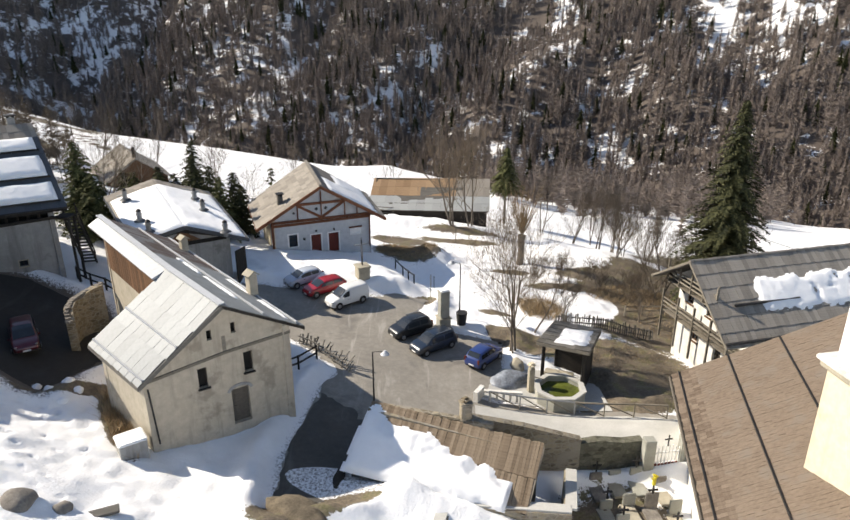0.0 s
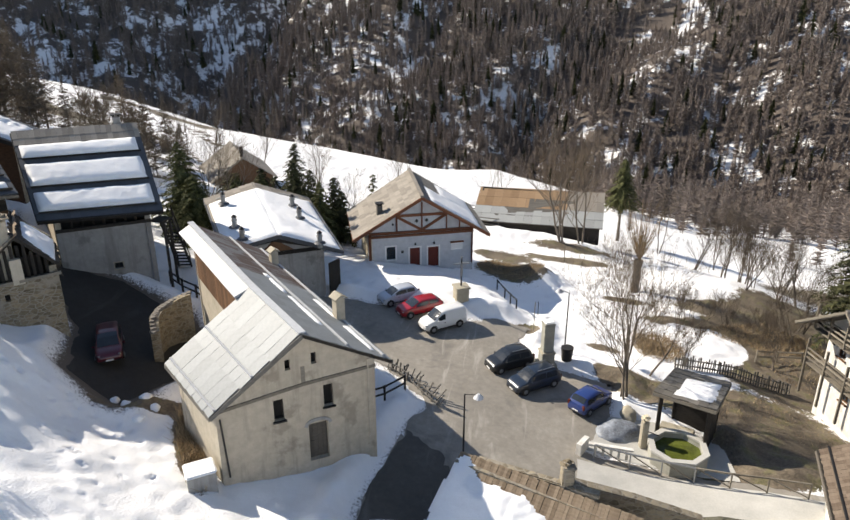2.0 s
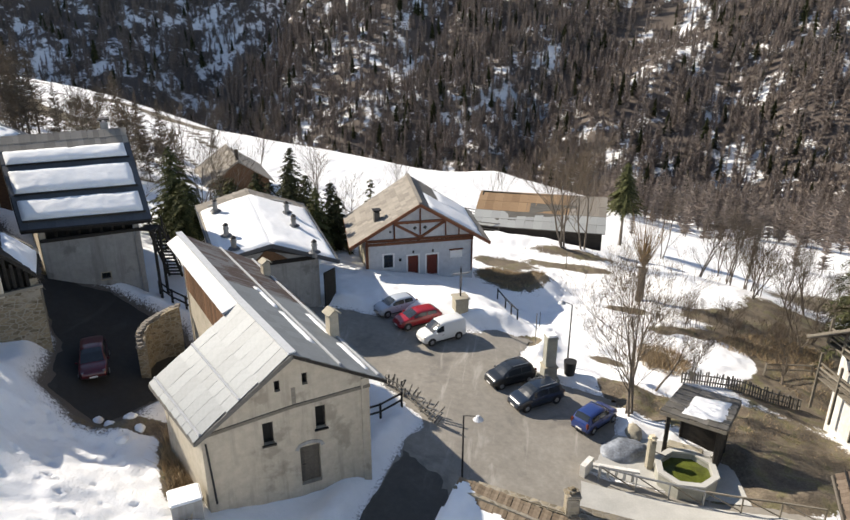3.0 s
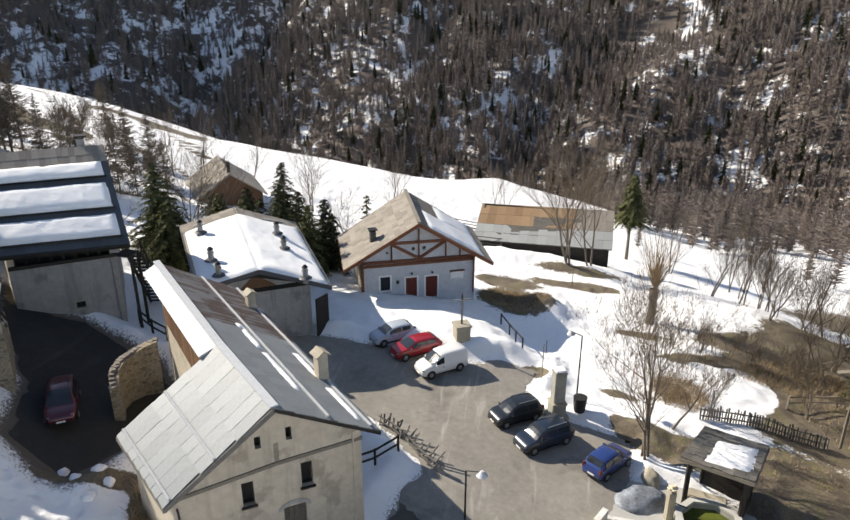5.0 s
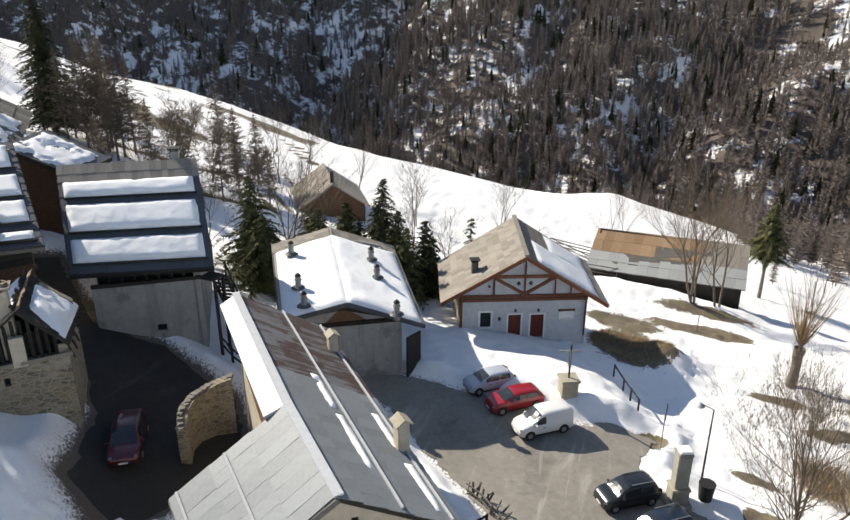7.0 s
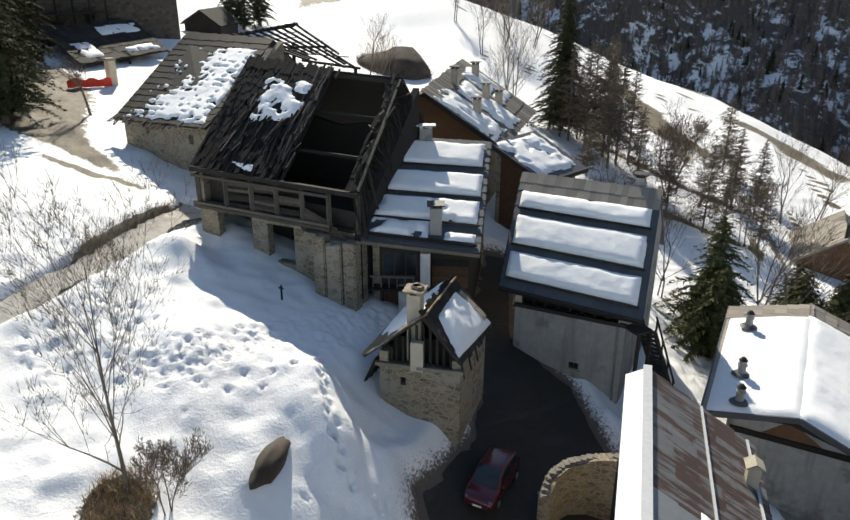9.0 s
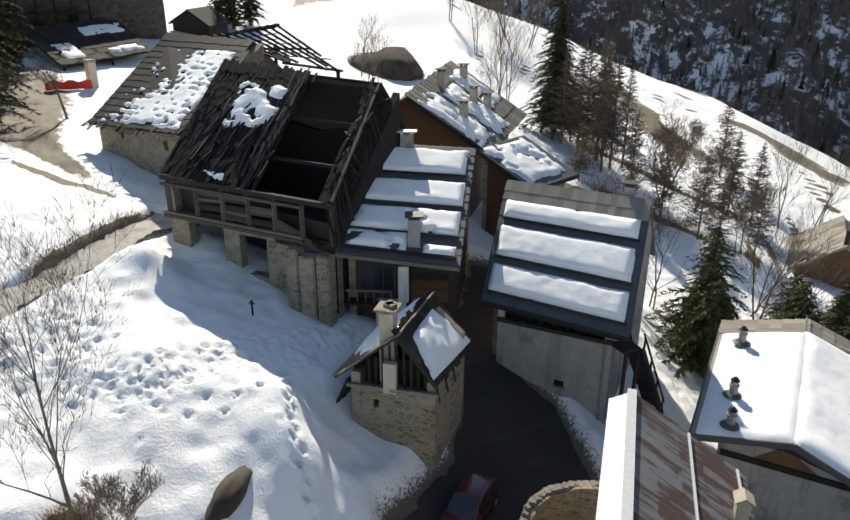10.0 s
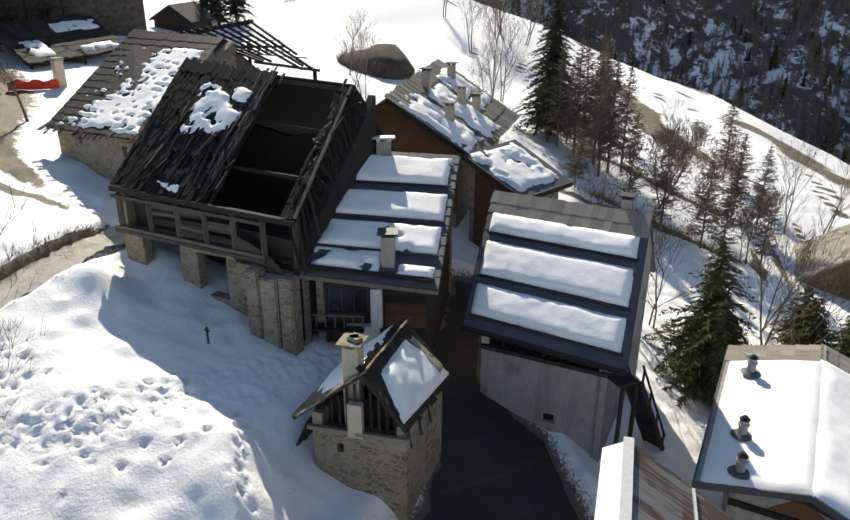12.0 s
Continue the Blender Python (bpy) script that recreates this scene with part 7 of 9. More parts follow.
    for u0, u1, v0, v1, k in ((0.5, 0.97, 0.62, 0.9, 1), (0.55, 0.95, 0.08, 0.26, 2), (0.1, 0.3, 0.1, 0.5, 3)):
        snow_slab("roof_snow", [lerp4(e2, c, b, a, u, v) + UP * 0.08 for u, v in ((u0, v0), (u1, v0), (u1, v1), (u0, v1))], 0.16, "strip of shaded snow on a board lean-to", 120 + k, 0.25, 0.16, holes=0.3)
    # the small gabled hut behind the long barn
    g = thing("hut", (-105, 45, 18.5), "small dark timber hut with a board roof", "hut")
    r0, r1 = V(-101.5, 45.2, 21.7), V(-107.0, 49.6, 21.9)
    k0 = V(-0.62, -0.78, 0) * 2.8
    L = (r0 + k0 - UP * 1.7, r1 + k0 - UP * 1.7)
    R = (r0 - k0 - UP * 2.0, r1 - k0 - UP * 2.0)
    roof_slab("roof", (L[0], L[1], r1, r0), 0.16, BOARD_DARK, g)
    roof_slab("roof", (R[0], R[1], r1, r0), 0.16, BOARD_DARK, g)
    F1, F2 = plane_z(r0, r1, L[0]), plane_z(r0, r1, R[0])
    dd = (r1 - r0).normalized()
    c = [(L[0] - k0 * 0.12 + dd * 0.6).xy, (R[0] + k0 * 0.12 + dd * 0.6).xy, (R[1] + k0 * 0.12 - dd * 0.6).xy, (L[1] - k0 * 0.12 - dd * 0.6).xy]
    for i in range(4):
        wall("wall", c[i], c[(i + 1) % 4], 16.5, tops_under(c[i], c[(i + 1) % 4], (F1, F2), 0.2), 0.25, [], BOARD_DARK, g, (-104, 47))
    snow_slab("roof_snow", [lerp4(L[0], L[1], r1, r0, u, v) + UP * 0.06 for u, v in ((0.05, 0.05), (0.6, 0.05), (0.6, 0.8), (0.05, 0.8))], 0.22, "snow on the shaded side of a hut roof", 127, 0.25, 0.16)
    return h


def outside_stair():
    s = thing("stair", (-25.1, 48, 5.2), "dark wooden outside stair against the tall house", "stair")
    a, b = V(-24.9, 46.9, 9.5), V(-25.4, 49.6, gz(-25.4, 49.6))
    o = V(0.45, 0.08, 0)
    for k in (-1, 1):
        bar("stringer", a + o * k, b + o * k, 0.08, BOARD_DARK, s, 0.24)
        bar("handrail", a + o * k + UP * 0.8, b + o * k + UP * 0.75, 0.07, BOARD_DARK, s)
        for f in (0.05, 0.35, 0.65, 0.95):
            q = a.lerp(b, f) + o * k
            bar("post", q, q + UP * 0.8, 0.07, BOARD_DARK, s)
    for k in range(15):
        q = a.lerp(b, (k + 0.5) / 15)
        block("tread", q, (0.86, 0.24, 0.05), BOARD_DARK, s, 10)
    bar("landing", a - V(0.2, 0.9, 0), a + V(-0.1, 0.1, 0), 1.0, BOARD_DARK, s, 0.12)
    for k in (-0.8, 0.0):
        bar("landing_post", V(-24.6, 46.9 + k, gz(-24.6, 46.9 + k) - 0.1), V(-24.6, 46.9 + k, 9.45), 0.14, BOARD_DARK, s)


outside_stair()
barn_with_sheet_roof()
half_timbered_house()
snow_roof_house()
three_snow_band_house()
stone_cabin()
long_snow_house()
ruined_barn()
shingle_barn()
plank_shed()
_, _q = church_roof()
bell_tower(_q)
balcony_house()
far_barn()
sheet_shed()
jumble_roofs()
uphill_ruin()

# ---- trees ----
def fast_mesh(name, verts, tris, mat, label, category, kind="", parent=None, smooth=False, group=""):
    """A mesh from arrays of corners and triangles, quick for large counts."""
    me = bpy.data.meshes.new(name)
    verts, tris = np.asarray(verts, np.float32), np.asarray(tris, np.int32)
    me.vertices.add(len(verts))
    me.vertices.foreach_set("co", verts.ravel())
    me.loops.add(tris.size)
    me.loops.foreach_set("vertex_index", tris.ravel())
    me.polygons.add(len(tris))
    me.polygons.foreach_set("loop_start", np.arange(0, tris.size, 3, dtype=np.int32))
    me.update(calc_edges=True)
    me.materials.append(mat)
    ob = new(name, me)
    if parent is not None:
        ob.parent = parent
        me.transform(Matrix.Translation(-parent.location))
    return tagged(ob, label, category, group, kind)


def spikes_template(rng, whorls, spokes, spread, droop, w):
    """A bare conifer one unit high: a thin stem and rings of tapering boughs."""
    v, t = [], []
    for k in range(3):
        a = 2 * math.pi * k / 3
        v.append((0.011 * math.cos(a), 0.011 * math.sin(a), 0))
    v.append((0, 0, 1))
    t += [(0, 1, 3), (1, 2, 3), (2, 0, 3)]
    for i in range(whorls):
        h = 0.10 + 0.87 * (i + rng.random() * 0.8) / whorls
        r = spread * min(1.0, (1 - h) * 1.5 + 0.03) * (0.7 + 0.5 * rng.random()) + 0.012
        for j in range(spokes):
            a = 2 * math.pi * (j + rng.random() * 0.8) / spokes + i * 1.7
            c, s = math.cos(a), math.sin(a)
            rr = r * (0.6 + 0.6 * rng.random())
            n = len(v)
            v += [(-s * w * 0.6, c * w * 0.6, h - w * 2.2), (s * w * 0.6, -c * w * 0.6, h + w * 2.2), (c * rr, s * rr, h + (droop + rng.uniform(-0.35, 0.35)) * rr)]
            t += [(n, n + 1, n + 2)]
    return np.array(v), np.array(t)


def forest(name, spots, heights, mat, label, seed, whorls=25, spokes=4, spread=0.165, droop=0.35, w=0.008):
    rng = random.Random(seed)
    temps = [spikes_template(rng, whorls, spokes, spread * rng.uniform(0.85, 1.2), droop, w) for _ in range(6)]
    g = np.random.default_rng(seed)
    pick = g.integers(0, 6, len(spots))
    turn = g.uniform(0, 6.28, len(spots))
    V0, T0, base = [], [], 0
    for k, (tv, tt) in enumerate(temps):
        ids = np.where(pick == k)[0]
        if not len(ids):
            continue
        c, s = np.cos(turn[ids])[:, None], np.sin(turn[ids])[:, None]
        h = heights[ids][:, None]
        wide = g.uniform(0.8, 1.25, len(ids))[:, None]
        x = (tv[:, 0] * c - tv[:, 1] * s) * h * wide + spots[ids, 0:1]
        y = (tv[:, 0] * s + tv[:, 1] * c) * h * wide + spots[ids, 1:2]
        z = tv[:, 2] * h + spots[ids, 2:3] - 0.3
        V0.append(np.stack([x, y, z], 2).reshape(-1, 3))
        T0.append((tt[None] + (np.arange(len(ids)) * len(tv))[:, None, None]).reshape(-1, 3) + base)
        base += len(ids) * len(tv)
    return fast_mesh(name, np.concatenate(V0), np.concatenate(T0), mat, label, "forest", "stuff")


def far_woods():
    g = np.random.default_rng(4)
    n = 120000
    az = np.radians(g.uniform(-40, 92, n)) + math.pi / 2
    r = np.sqrt(g.uniform(140.0 ** 2, 620.0 ** 2, n))
    x, y = r * np.cos(az), r * np.sin(az)
    v, u, s = 0.35 * x + 0.94 * y, -0.94 * x + 0.35 * y, -0.743 * x + 0.669 * y
    z = land(x, y)
    farside = (v > 185) | (s > 375)
    glade = step01(rough(u, v * 0.5, 30, 23) + 0.3 * rough(u, v, 8, 24), 0.55, 0.8) * step01(-u, -130, 60)
    p = np.where(farside, 0.46 - 0.36 * glade - 0.2 * step01(rough(u, v, 40, 26), 0.3, 0.7), 0)
    p = np.where(s > 375, p * 0.4, np.where(r > 520, 0, p))
    p = np.where((z > 40) | (z < -75), 0, p)
    keep = g.uniform(0, 1, n) < p
    x, y, z, r = x[keep], y[keep], z[keep], r[keep]
    h = g.uniform(7.5, 13.5, len(x)) * (0.9 + 0.25 * rough(x, y, 30, 28))
    green = g.uniform(0, 1, len(x)) < 0.09
    s3 = np.stack([x, y, z], 1)
    forest("larch_wood", s3[~green], h[~green], LARCH, "dense bare brown larch wood on a far slope", 5)
    # the near edge of the wood, on the meadow's fall below the long shed
    n = 900
    x, y = g.uniform(14, 120, n), g.uniform(96, 190, n)
    line = 98 + 0.30 * np.abs(x - 22)
    keep = (y > line) & (g.uniform(0, 1, n) < 0.35 + 0.5 * step01(y - line, 0, 40)) & (x < 20 + 0.9 * (y - 80)) & (rough(x, y, 14, 55) > -0.25)
    x, y = x[keep], y[keep]
    forest("larch_edge", np.stack([x, y, land(x, y)], 1), g.uniform(6, 11, len(x)), LARCH, "open stand of bare larches at the meadow's edge", 9, 30, 5, 0.16, 0.2, 0.006)
    forest("spruce_wood", s3[green], h[green] * 0.85, NEEDLE, "scattered dark spruces in a far wood", 6, 12, 6, 0.19, -0.4, 0.03)


def limb(verts, tris, p, q, r0, r1, sides=4):
    d = (q - p).normalized()
    s = d.cross(UP)
    s = V(1, 0, 0) if s.length < 1e-3 else s.normalized()
    t = s.cross(d)
    n = len(verts)
    for at, r in ((p, r0), (q, r1)):
        for i in range(sides):
            a = 2 * math.pi * i / sides
            verts.append(at + s * math.cos(a) * r + t * math.sin(a) * r)
    for i in range(sides):
        j = (i + 1) % sides
        tris.append((n + i, n + j, n + sides + j))
        tris.append((n + i, n + sides + j, n + sides + i))


def sliver(verts, tris, p, q, r):
    """A twig too fine to have sides: one narrow blade from p to q."""
    d = q - p
    s = d.cross(V(d.y - d.z, d.z + d.x, d.x - d.y + 0.01)).normalized() * r
    n = len(verts)
    verts += [p - s, p + s, q]
    tris.append((n, n + 1, n + 2))


def bare_tree(at, high, seed, label, wide=1.0, stems=1, twig=TWIG, thick=0.03, depth=5, lean=(0, 0), pollard=False, name="bare_tree", low=False):
    """A leafless tree: trunk and limbs, and a crown of fine twigs."""
    rng = random.Random(seed)
    ob = thing(name, (at[0], at[1], at[2] - 0.15), label, "tree")
    tv, tt, cv, ct = [], [], [], []

    def grow(p, d, length, r, level):
        bends = (6 if low and level == 0 else 3) if level < 2 else 2
        for k in range(bends):
            d = (d + V(rng.uniform(-1, 1), rng.uniform(-1, 1), rng.uniform(-0.4, 0.8)) * (0.02 if low and level == 0 else 0.16)).normalized()
            q = p + d * length / bends
            r2 = r * (0.86 if level == 0 else 0.80)
            if level < 3:
                limb(tv if level < 2 else cv, tt if level < 2 else ct, p, q, r, r2, 6 if level == 0 else (4 if level < 2 else 3))
            else:
                sliver(cv, ct, p, q + d * length * 0.12, max(r * 1.1, 0.008))
            if level < depth and (k > 0 or level > 0 or stems > 1 or low):
                for _ in range(rng.choice((1, 2, 2)) if level < 3 else 2):
                    side = V(rng.uniform(-1, 1), rng.uniform(-1, 1), rng.uniform(-0.1, 0.7) if not pollard else rng.uniform(0.5, 1.4)).normalized()
                    dd = (d * (0.75 if wide < 1.2 else 0.5) + side * 0.8 * wide).normalized()
                    grow(q, dd, length * rng.uniform(0.45, 0.68), max(0.006, r2 * rng.uniform(0.4, 0.6)), level + 1)
            p, r = q, r2
        if level < depth:
            for _ in range(2):
                side = V(rng.uniform(-1, 1), rng.uniform(-1, 1), rng.uniform(0, 0.8)).normalized()
                grow(p, (d + side * 0.6 * wide).normalized(), length * rng.uniform(0.4, 0.6), max(0.006, r * 0.6), level + 1)

    base = V(at[0], at[1], at[2] - 0.15)
    for k in range(stems):
        o = V(rng.uniform(-1, 1), rng.uniform(-1, 1), 0) * (0.25 * (stems > 1))
        d = (UP + V(lean[0], lean[1], 0) + V(rng.uniform(-1, 1), rng.uniform(-1, 1), 0) * (0.28 if stems > 1 else 0.0 if low else 0.05)).normalized()
        grow(base + o, d, high * (0.66 if low else 0.52 if depth > 3 else 0.6), high * thick * 0.5, 0)
    fast_mesh("trunk", [tuple(v) for v in tv], tt, BARK, "", "", parent=ob)
    if cv:
        fast_mesh("crown", [tuple(v) for v in cv], ct, twig, "", "", parent=ob)
    return ob


def spruce(at, high, spread, seed, label, mat=NEEDLE, density=1.0, low=0.06, name="spruce"):
    """A spruce: stem, and drooping boughs set with many small sprays."""
    rng = random.Random(seed)
    ob = thing(name, (at[0], at[1], at[2] - 0.2), label, "tree")
    tv, tt, cv, ct = [], [], [], []
    b = V(at[0], at[1], at[2] - 0.2)
    limb(tv, tt, b, b + UP * high * 0.97, high * 0.02, 0.02, 7)
    fast_mesh("trunk", [tuple(v) for v in tv], tt, BARK, "", "", parent=ob)
    n = int(high * 15 * density)
    for i in range(n):
        h = low + (0.99 - low) * (i + rng.random()) / n
        reach = spread * (1 - h) ** 0.85 * rng.uniform(0.6, 1.12) + 0.12
        a = i * 2.399 + rng.uniform(-0.4, 0.4)
        out = V(math.cos(a), math.sin(a), 0)
        side = V(-out.y, out.x, 0)
        p0 = b + UP * (high * h)
        steps = max(3, int(reach / 0.22))
        for k in range(steps):
            f = (k + 0.6) / steps
            c = p0 + out * reach * f + UP * (0.16 * reach * math.sin(f * 2.2) - 0.34 * reach * f * f)
            wd = 0.36 * reach * (1 - f) * 0.8 + 0.15
            for sgn in (-1, 1):
                for _ in range(3):
                    m = len(cv)
                    o = c + out * rng.uniform(-0.12, 0.12) + UP * rng.uniform(-0.05, 0.06)
                    tip = o + side * sgn * wd * rng.uniform(0.35, 1.15) + out * wd * rng.uniform(0.1, 0.9) - UP * wd * rng.uniform(0.0, 0.75)
                    cv += [o - out * rng.uniform(0.02, 0.05) + UP * 0.05, o + out * rng.uniform(0.03, 0.07) - UP * rng.uniform(0.04, 0.10), tip]
                    ct.append((m, m + 1, m + 2))
    fast_mesh("crown", [tuple(v) for v in cv], ct, mat, "", "", parent=ob)
    return ob


def larch(at, high, seed, label, spread=1.7):
    """A bare larch: a straight stem with many short fine boughs, thicker and broken low down."""
    rng = random.Random(seed)
    ob = thing("larch", (at[0], at[1], at[2] - 0.2), label, "tree")
    tv, tt, cv, ct = [], [], [], []
    b = V(at[0], at[1], at[2] - 0.2)
    limb(tv, tt, b, b + UP * high, high * 0.013, 0.015, 6)
    for i in range(int(high * 26)):
        h = 0.16 + 0.82 * rng.random()
        a = rng.uniform(0, 6.283)
        reach = spread * min(1.0, (1 - h) * 1.8 + 0.08) * rng.uniform(0.45, 1.1)
        p = b + UP * high * h
        q = p + V(math.cos(a), math.sin(a), rng.uniform(-0.25, 0.5)) * reach
        limb(cv, ct, p, q, 0.03, 0.010, 3)
        for k in range(9):
            s = p.lerp(q, rng.uniform(0.3, 1.0))
            sliver(cv, ct, s, s + V(rng.uniform(-1, 1), rng.uniform(-1, 1), rng.uniform(-0.7, 0.6)) * reach * 0.5, 0.026)
    fast_mesh("trunk", [tuple(v) for v in tv], tt, BARK, "", "", parent=ob)
    fast_mesh("crown", [tuple(v) for v in cv], ct, TWIG, "", "", parent=ob)
    return ob


def willow(at, high, seed, label):
    """A pollard: a short thick stem, a knotted head and a fan of upright rods."""
    rng = random.Random(seed)
    ob = thing("willow", (at[0], at[1], at[2] - 0.2), label, "tree")
    tv, tt, cv, ct = [], [], [], []
    b = V(at[0], at[1], at[2] - 0.2)
    p, r = b, high * 0.045
    for k in range(5):
        q = p + V(rng.uniform(-0.08, 0.08), rng.uniform(-0.08, 0.08), high * 0.075)
        r2 = r * (0.93 if k < 3 else 1.15)
        limb(tv, tt, p, q, r, r2, 8)
        p, r = q, r2
    head = p
    for i in range(70):
        a, tilt = rng.uniform(0, 6.283), rng.uniform(0.0, 0.62)
        d = V(math.cos(a) * tilt, math.sin(a) * tilt, 1).normalized()
        s, rr = head + d * rng.uniform(-0.2, 0.25), 0.035
        length = high * 0.62 * rng.uniform(0.6, 1.05) / 4
        for k in range(4):
            e = s + d * length
            limb(cv, ct, s, e, rr, rr * 0.7, 3)
            for _ in range(2):
                sliver(cv, ct, e, e + (d + V(rng.uniform(-1, 1), rng.uniform(-1, 1), 0.2) * 0.45).normalized() * length * rng.uniform(0.5, 1.0), rr * 0.5)
            d = (d + V(rng.uniform(-1, 1), rng.uniform(-1, 1), 0.35) * 0.13).normalized()
            s, rr = e, rr * 0.7
    fast_mesh("trunk", [tuple(v) for v in tv], tt, BARK, "", "", parent=ob)
    fast_mesh("crown", [tuple(v) for v in cv], ct, TWIG_WILLOW, "", "", parent=ob)
    return ob


def on(x, y, dz=0.0):
    return (x, y, gz(x, y) + dz)


def brush(name, cx, cy, rx, ry, count, high, mat, label, seed, turn=0.0, lean=0.5, w=0.02):
    """Dry stalks and low twigs over an oval of ground."""
    rng = np.random.default_rng(seed)
    a, r = rng.uniform(0, 6.28, count), np.sqrt(rng.uniform(0, 1, count))
    px, py = r * np.cos(a) * rx, r * np.sin(a) * ry
    c, s = math.cos(radians(turn)), math.sin(radians(turn))
    x, y = cx + px * c - py * s, cy + px * s + py * c
    z = land(x, y) - 0.05
    h = high * rng.uniform(0.4, 1.1, count)
    dx, dy = rng.normal(0, lean, count) * h, rng.normal(0, lean, count) * h
    t = rng.uniform(0, 6.28, count)
    ox, oy = np.cos(t) * w, np.sin(t) * w
    v = np.stack([np.stack([x - ox, y - oy, z], 1), np.stack([x + ox, y + oy, z], 1), np.stack([x + dx, y + dy, z + h], 1)], 1).reshape(-1, 3)
    return fast_mesh(name, v, np.arange(count * 3).reshape(-1, 3), mat, label, "grass", "stuff")


far_woods()
spruce((26.0, 57.4, -1.5), 17.5, 5.2, 1, "tall dark-green spruce standing behind the chalet", density=1.9)
spruce(on(11.4, 96.4), 11.5, 4.6, 2, "lone ragged green conifer with a bare lower trunk", NEEDLE_LIGHT, 1.3, 0.42, "pine")
bare_tree(on(3.2, 80), 12.5, 3, "tall leafless ash with several stems beside the long shed", 0.75, 3, TWIG_TAN, thick=0.02, depth=4)
bare_tree(on(5.4, 80.6), 11.5, 4, "tall leafless ash beside the long shed", 0.75, 2, TWIG_TAN, thick=0.02, depth=4)
willow(on(9.3, 64), 8.5, 5, "pollarded willow with upright ochre twigs")
bare_tree(on(6.2, 43.2), 9.6, 6, "leafless tree with a wide fine-twigged crown beside the fountain", 0.95, 4, TWIG_TAN, thick=0.017, lean=(0.04, 0.1), depth=4)
bare_tree(on(8.1, 46.6), 5.2, 7, "slanting leafless tree behind the wash-house", 0.7, 1, TWIG_TAN, thick=0.03, lean=(0.45, 0.1), depth=4)
for k, (x, y, h, w) in enumerate(((10.6, 48.4, 3.4, 0.8), (17.8, 51.8, 4.6, 1.1), (21.0, 58.5, 5.5, 1.2), (23, 61.8, 6.5, 1.0), (26.8, 62, 6, 1.1), (20.2, 68.6, 6, 0.9), (25.5, 71, 7, 0.9), (29, 64, 7, 1.0), (31, 72, 8, 0.9), (17, 76, 6.5, 0.8))):
    bare_tree(on(x, y), h, 20 + k, "leafless orchard tree on thawed ground", w, 2, thick=0.025, depth=4)
for k, (x, y, h, r) in enumerate(((-20.6, 60.6, 7.5, 3.0), (-18.6, 61.6, 6.0, 2.8), (-17.2, 63.4, 5.0, 2.6), (-23.0, 62.6, 5.5, 2.9), (-25.6, 65.5, 5.0, 2.6), (-22.4, 66.5, 8.5, 3.4), (-20.2, 64.0, 6.5, 3.2), (-24.4, 63.0, 5.0, 3.2), (-26.8, 63.6, 4.4, 2.8), (-18.4, 65.4, 6.0, 3.2), (-28.2, 66.0, 4.6, 3.2), (-30.0, 68.0, 4.2, 3.0), (-26.6, 68.4, 5.2, 3.2))):
    spruce(on(x, y), h, r, 40 + k, "dark conifer crowding behind the snow-roofed house", NEEDLE_LIGHT if k % 3 == 1 else NEEDLE)
spruce(on(-29.2, 57.6), 7.8, 4.4, 50, "young spruce with a slender leader", NEEDLE_LIGHT)
spruce(on(-27.4, 56.0), 5.8, 4.4, 51, "low bushy spruce beside the house", NEEDLE_LIGHT)
spruce(on(-15.2, 67.5), 6.5, 1.3, 52, "thin pale spruce on the meadow edge", NEEDLE_LIGHT, 0.5)
for _x, _y, _h in ((-108.5, 53.0, 13.0), (-112.0, 56.5, 15.0), (-114.5, 53.0, 12.0)):
    spruce(on(_x, _y), _h, 3.4, int(-_x), "dark shaded spruce above the ruined houses", density=0.7)
spruce(on(-60.3, 71.4), 14.5, 4.2, 53, "tall dark spruce on the snowy hillside", density=1.3)
for k, (x, y, h) in enumerate(((-55.5, 70.5, 11), (-54.2, 71.8, 12), (-53, 72.5, 11), (-55.4, 73.6, 12), (-52, 70.4, 10), (-56.6, 72.4, 11), (-53.6, 74.8, 10), (-57.6, 70.2, 9.5), (-66, 84, 10), (-54.4, 91, 9), (-44, 70, 8), (-41.5, 72, 8))):
    larch(on(x, y), h, 60 + k, "slender bare larch on the snowy hillside")
for k, (x, y, h, w) in enumerate(((-33, 57.5, 6.5, 0.9), (-35, 56, 6.5, 0.9), (-38.4, 57, 7, 0.8), (-27, 62.5, 7.5, 0.8), (-29.4, 63.6, 8, 0.8), (-31.5, 66, 7, 0.8), (-44, 87, 8, 0.8), (-41, 88, 8, 0.8), (-26.4, 86, 7.5, 0.9), (-18.3, 72, 5.5, 1.0), (-17.2, 88, 7, 0.9),
                                  (-36.6, 93, 8, 0.8), (-74.5, 76, 9, 0.9), (-71, 72, 9, 0.9), (-95, 85, 9, 0.9), (-80, 60, 6, 0.9), (-74, 58, 6, 0.9), (-86, 62, 7, 0.9), (-23, 76, 6, 0.9), (-12, 76, 5, 1.0), (-5, 92, 8, 0.8), (16, 92, 8, 0.8), (22, 88, 8, 0.8), (-66, 68, 7, 0.9))):
    bare_tree(on(x, y), h, 90 + k, "leafless ash sapling on the snow meadow", w, 2, thick=0.018, depth=3)
bare_tree(on(-26.0, 22.9), 8.6, 130, "young leafless tree with dark buds in the snow", 0.9, 1, TWIG, 0.02, 4, low=True)
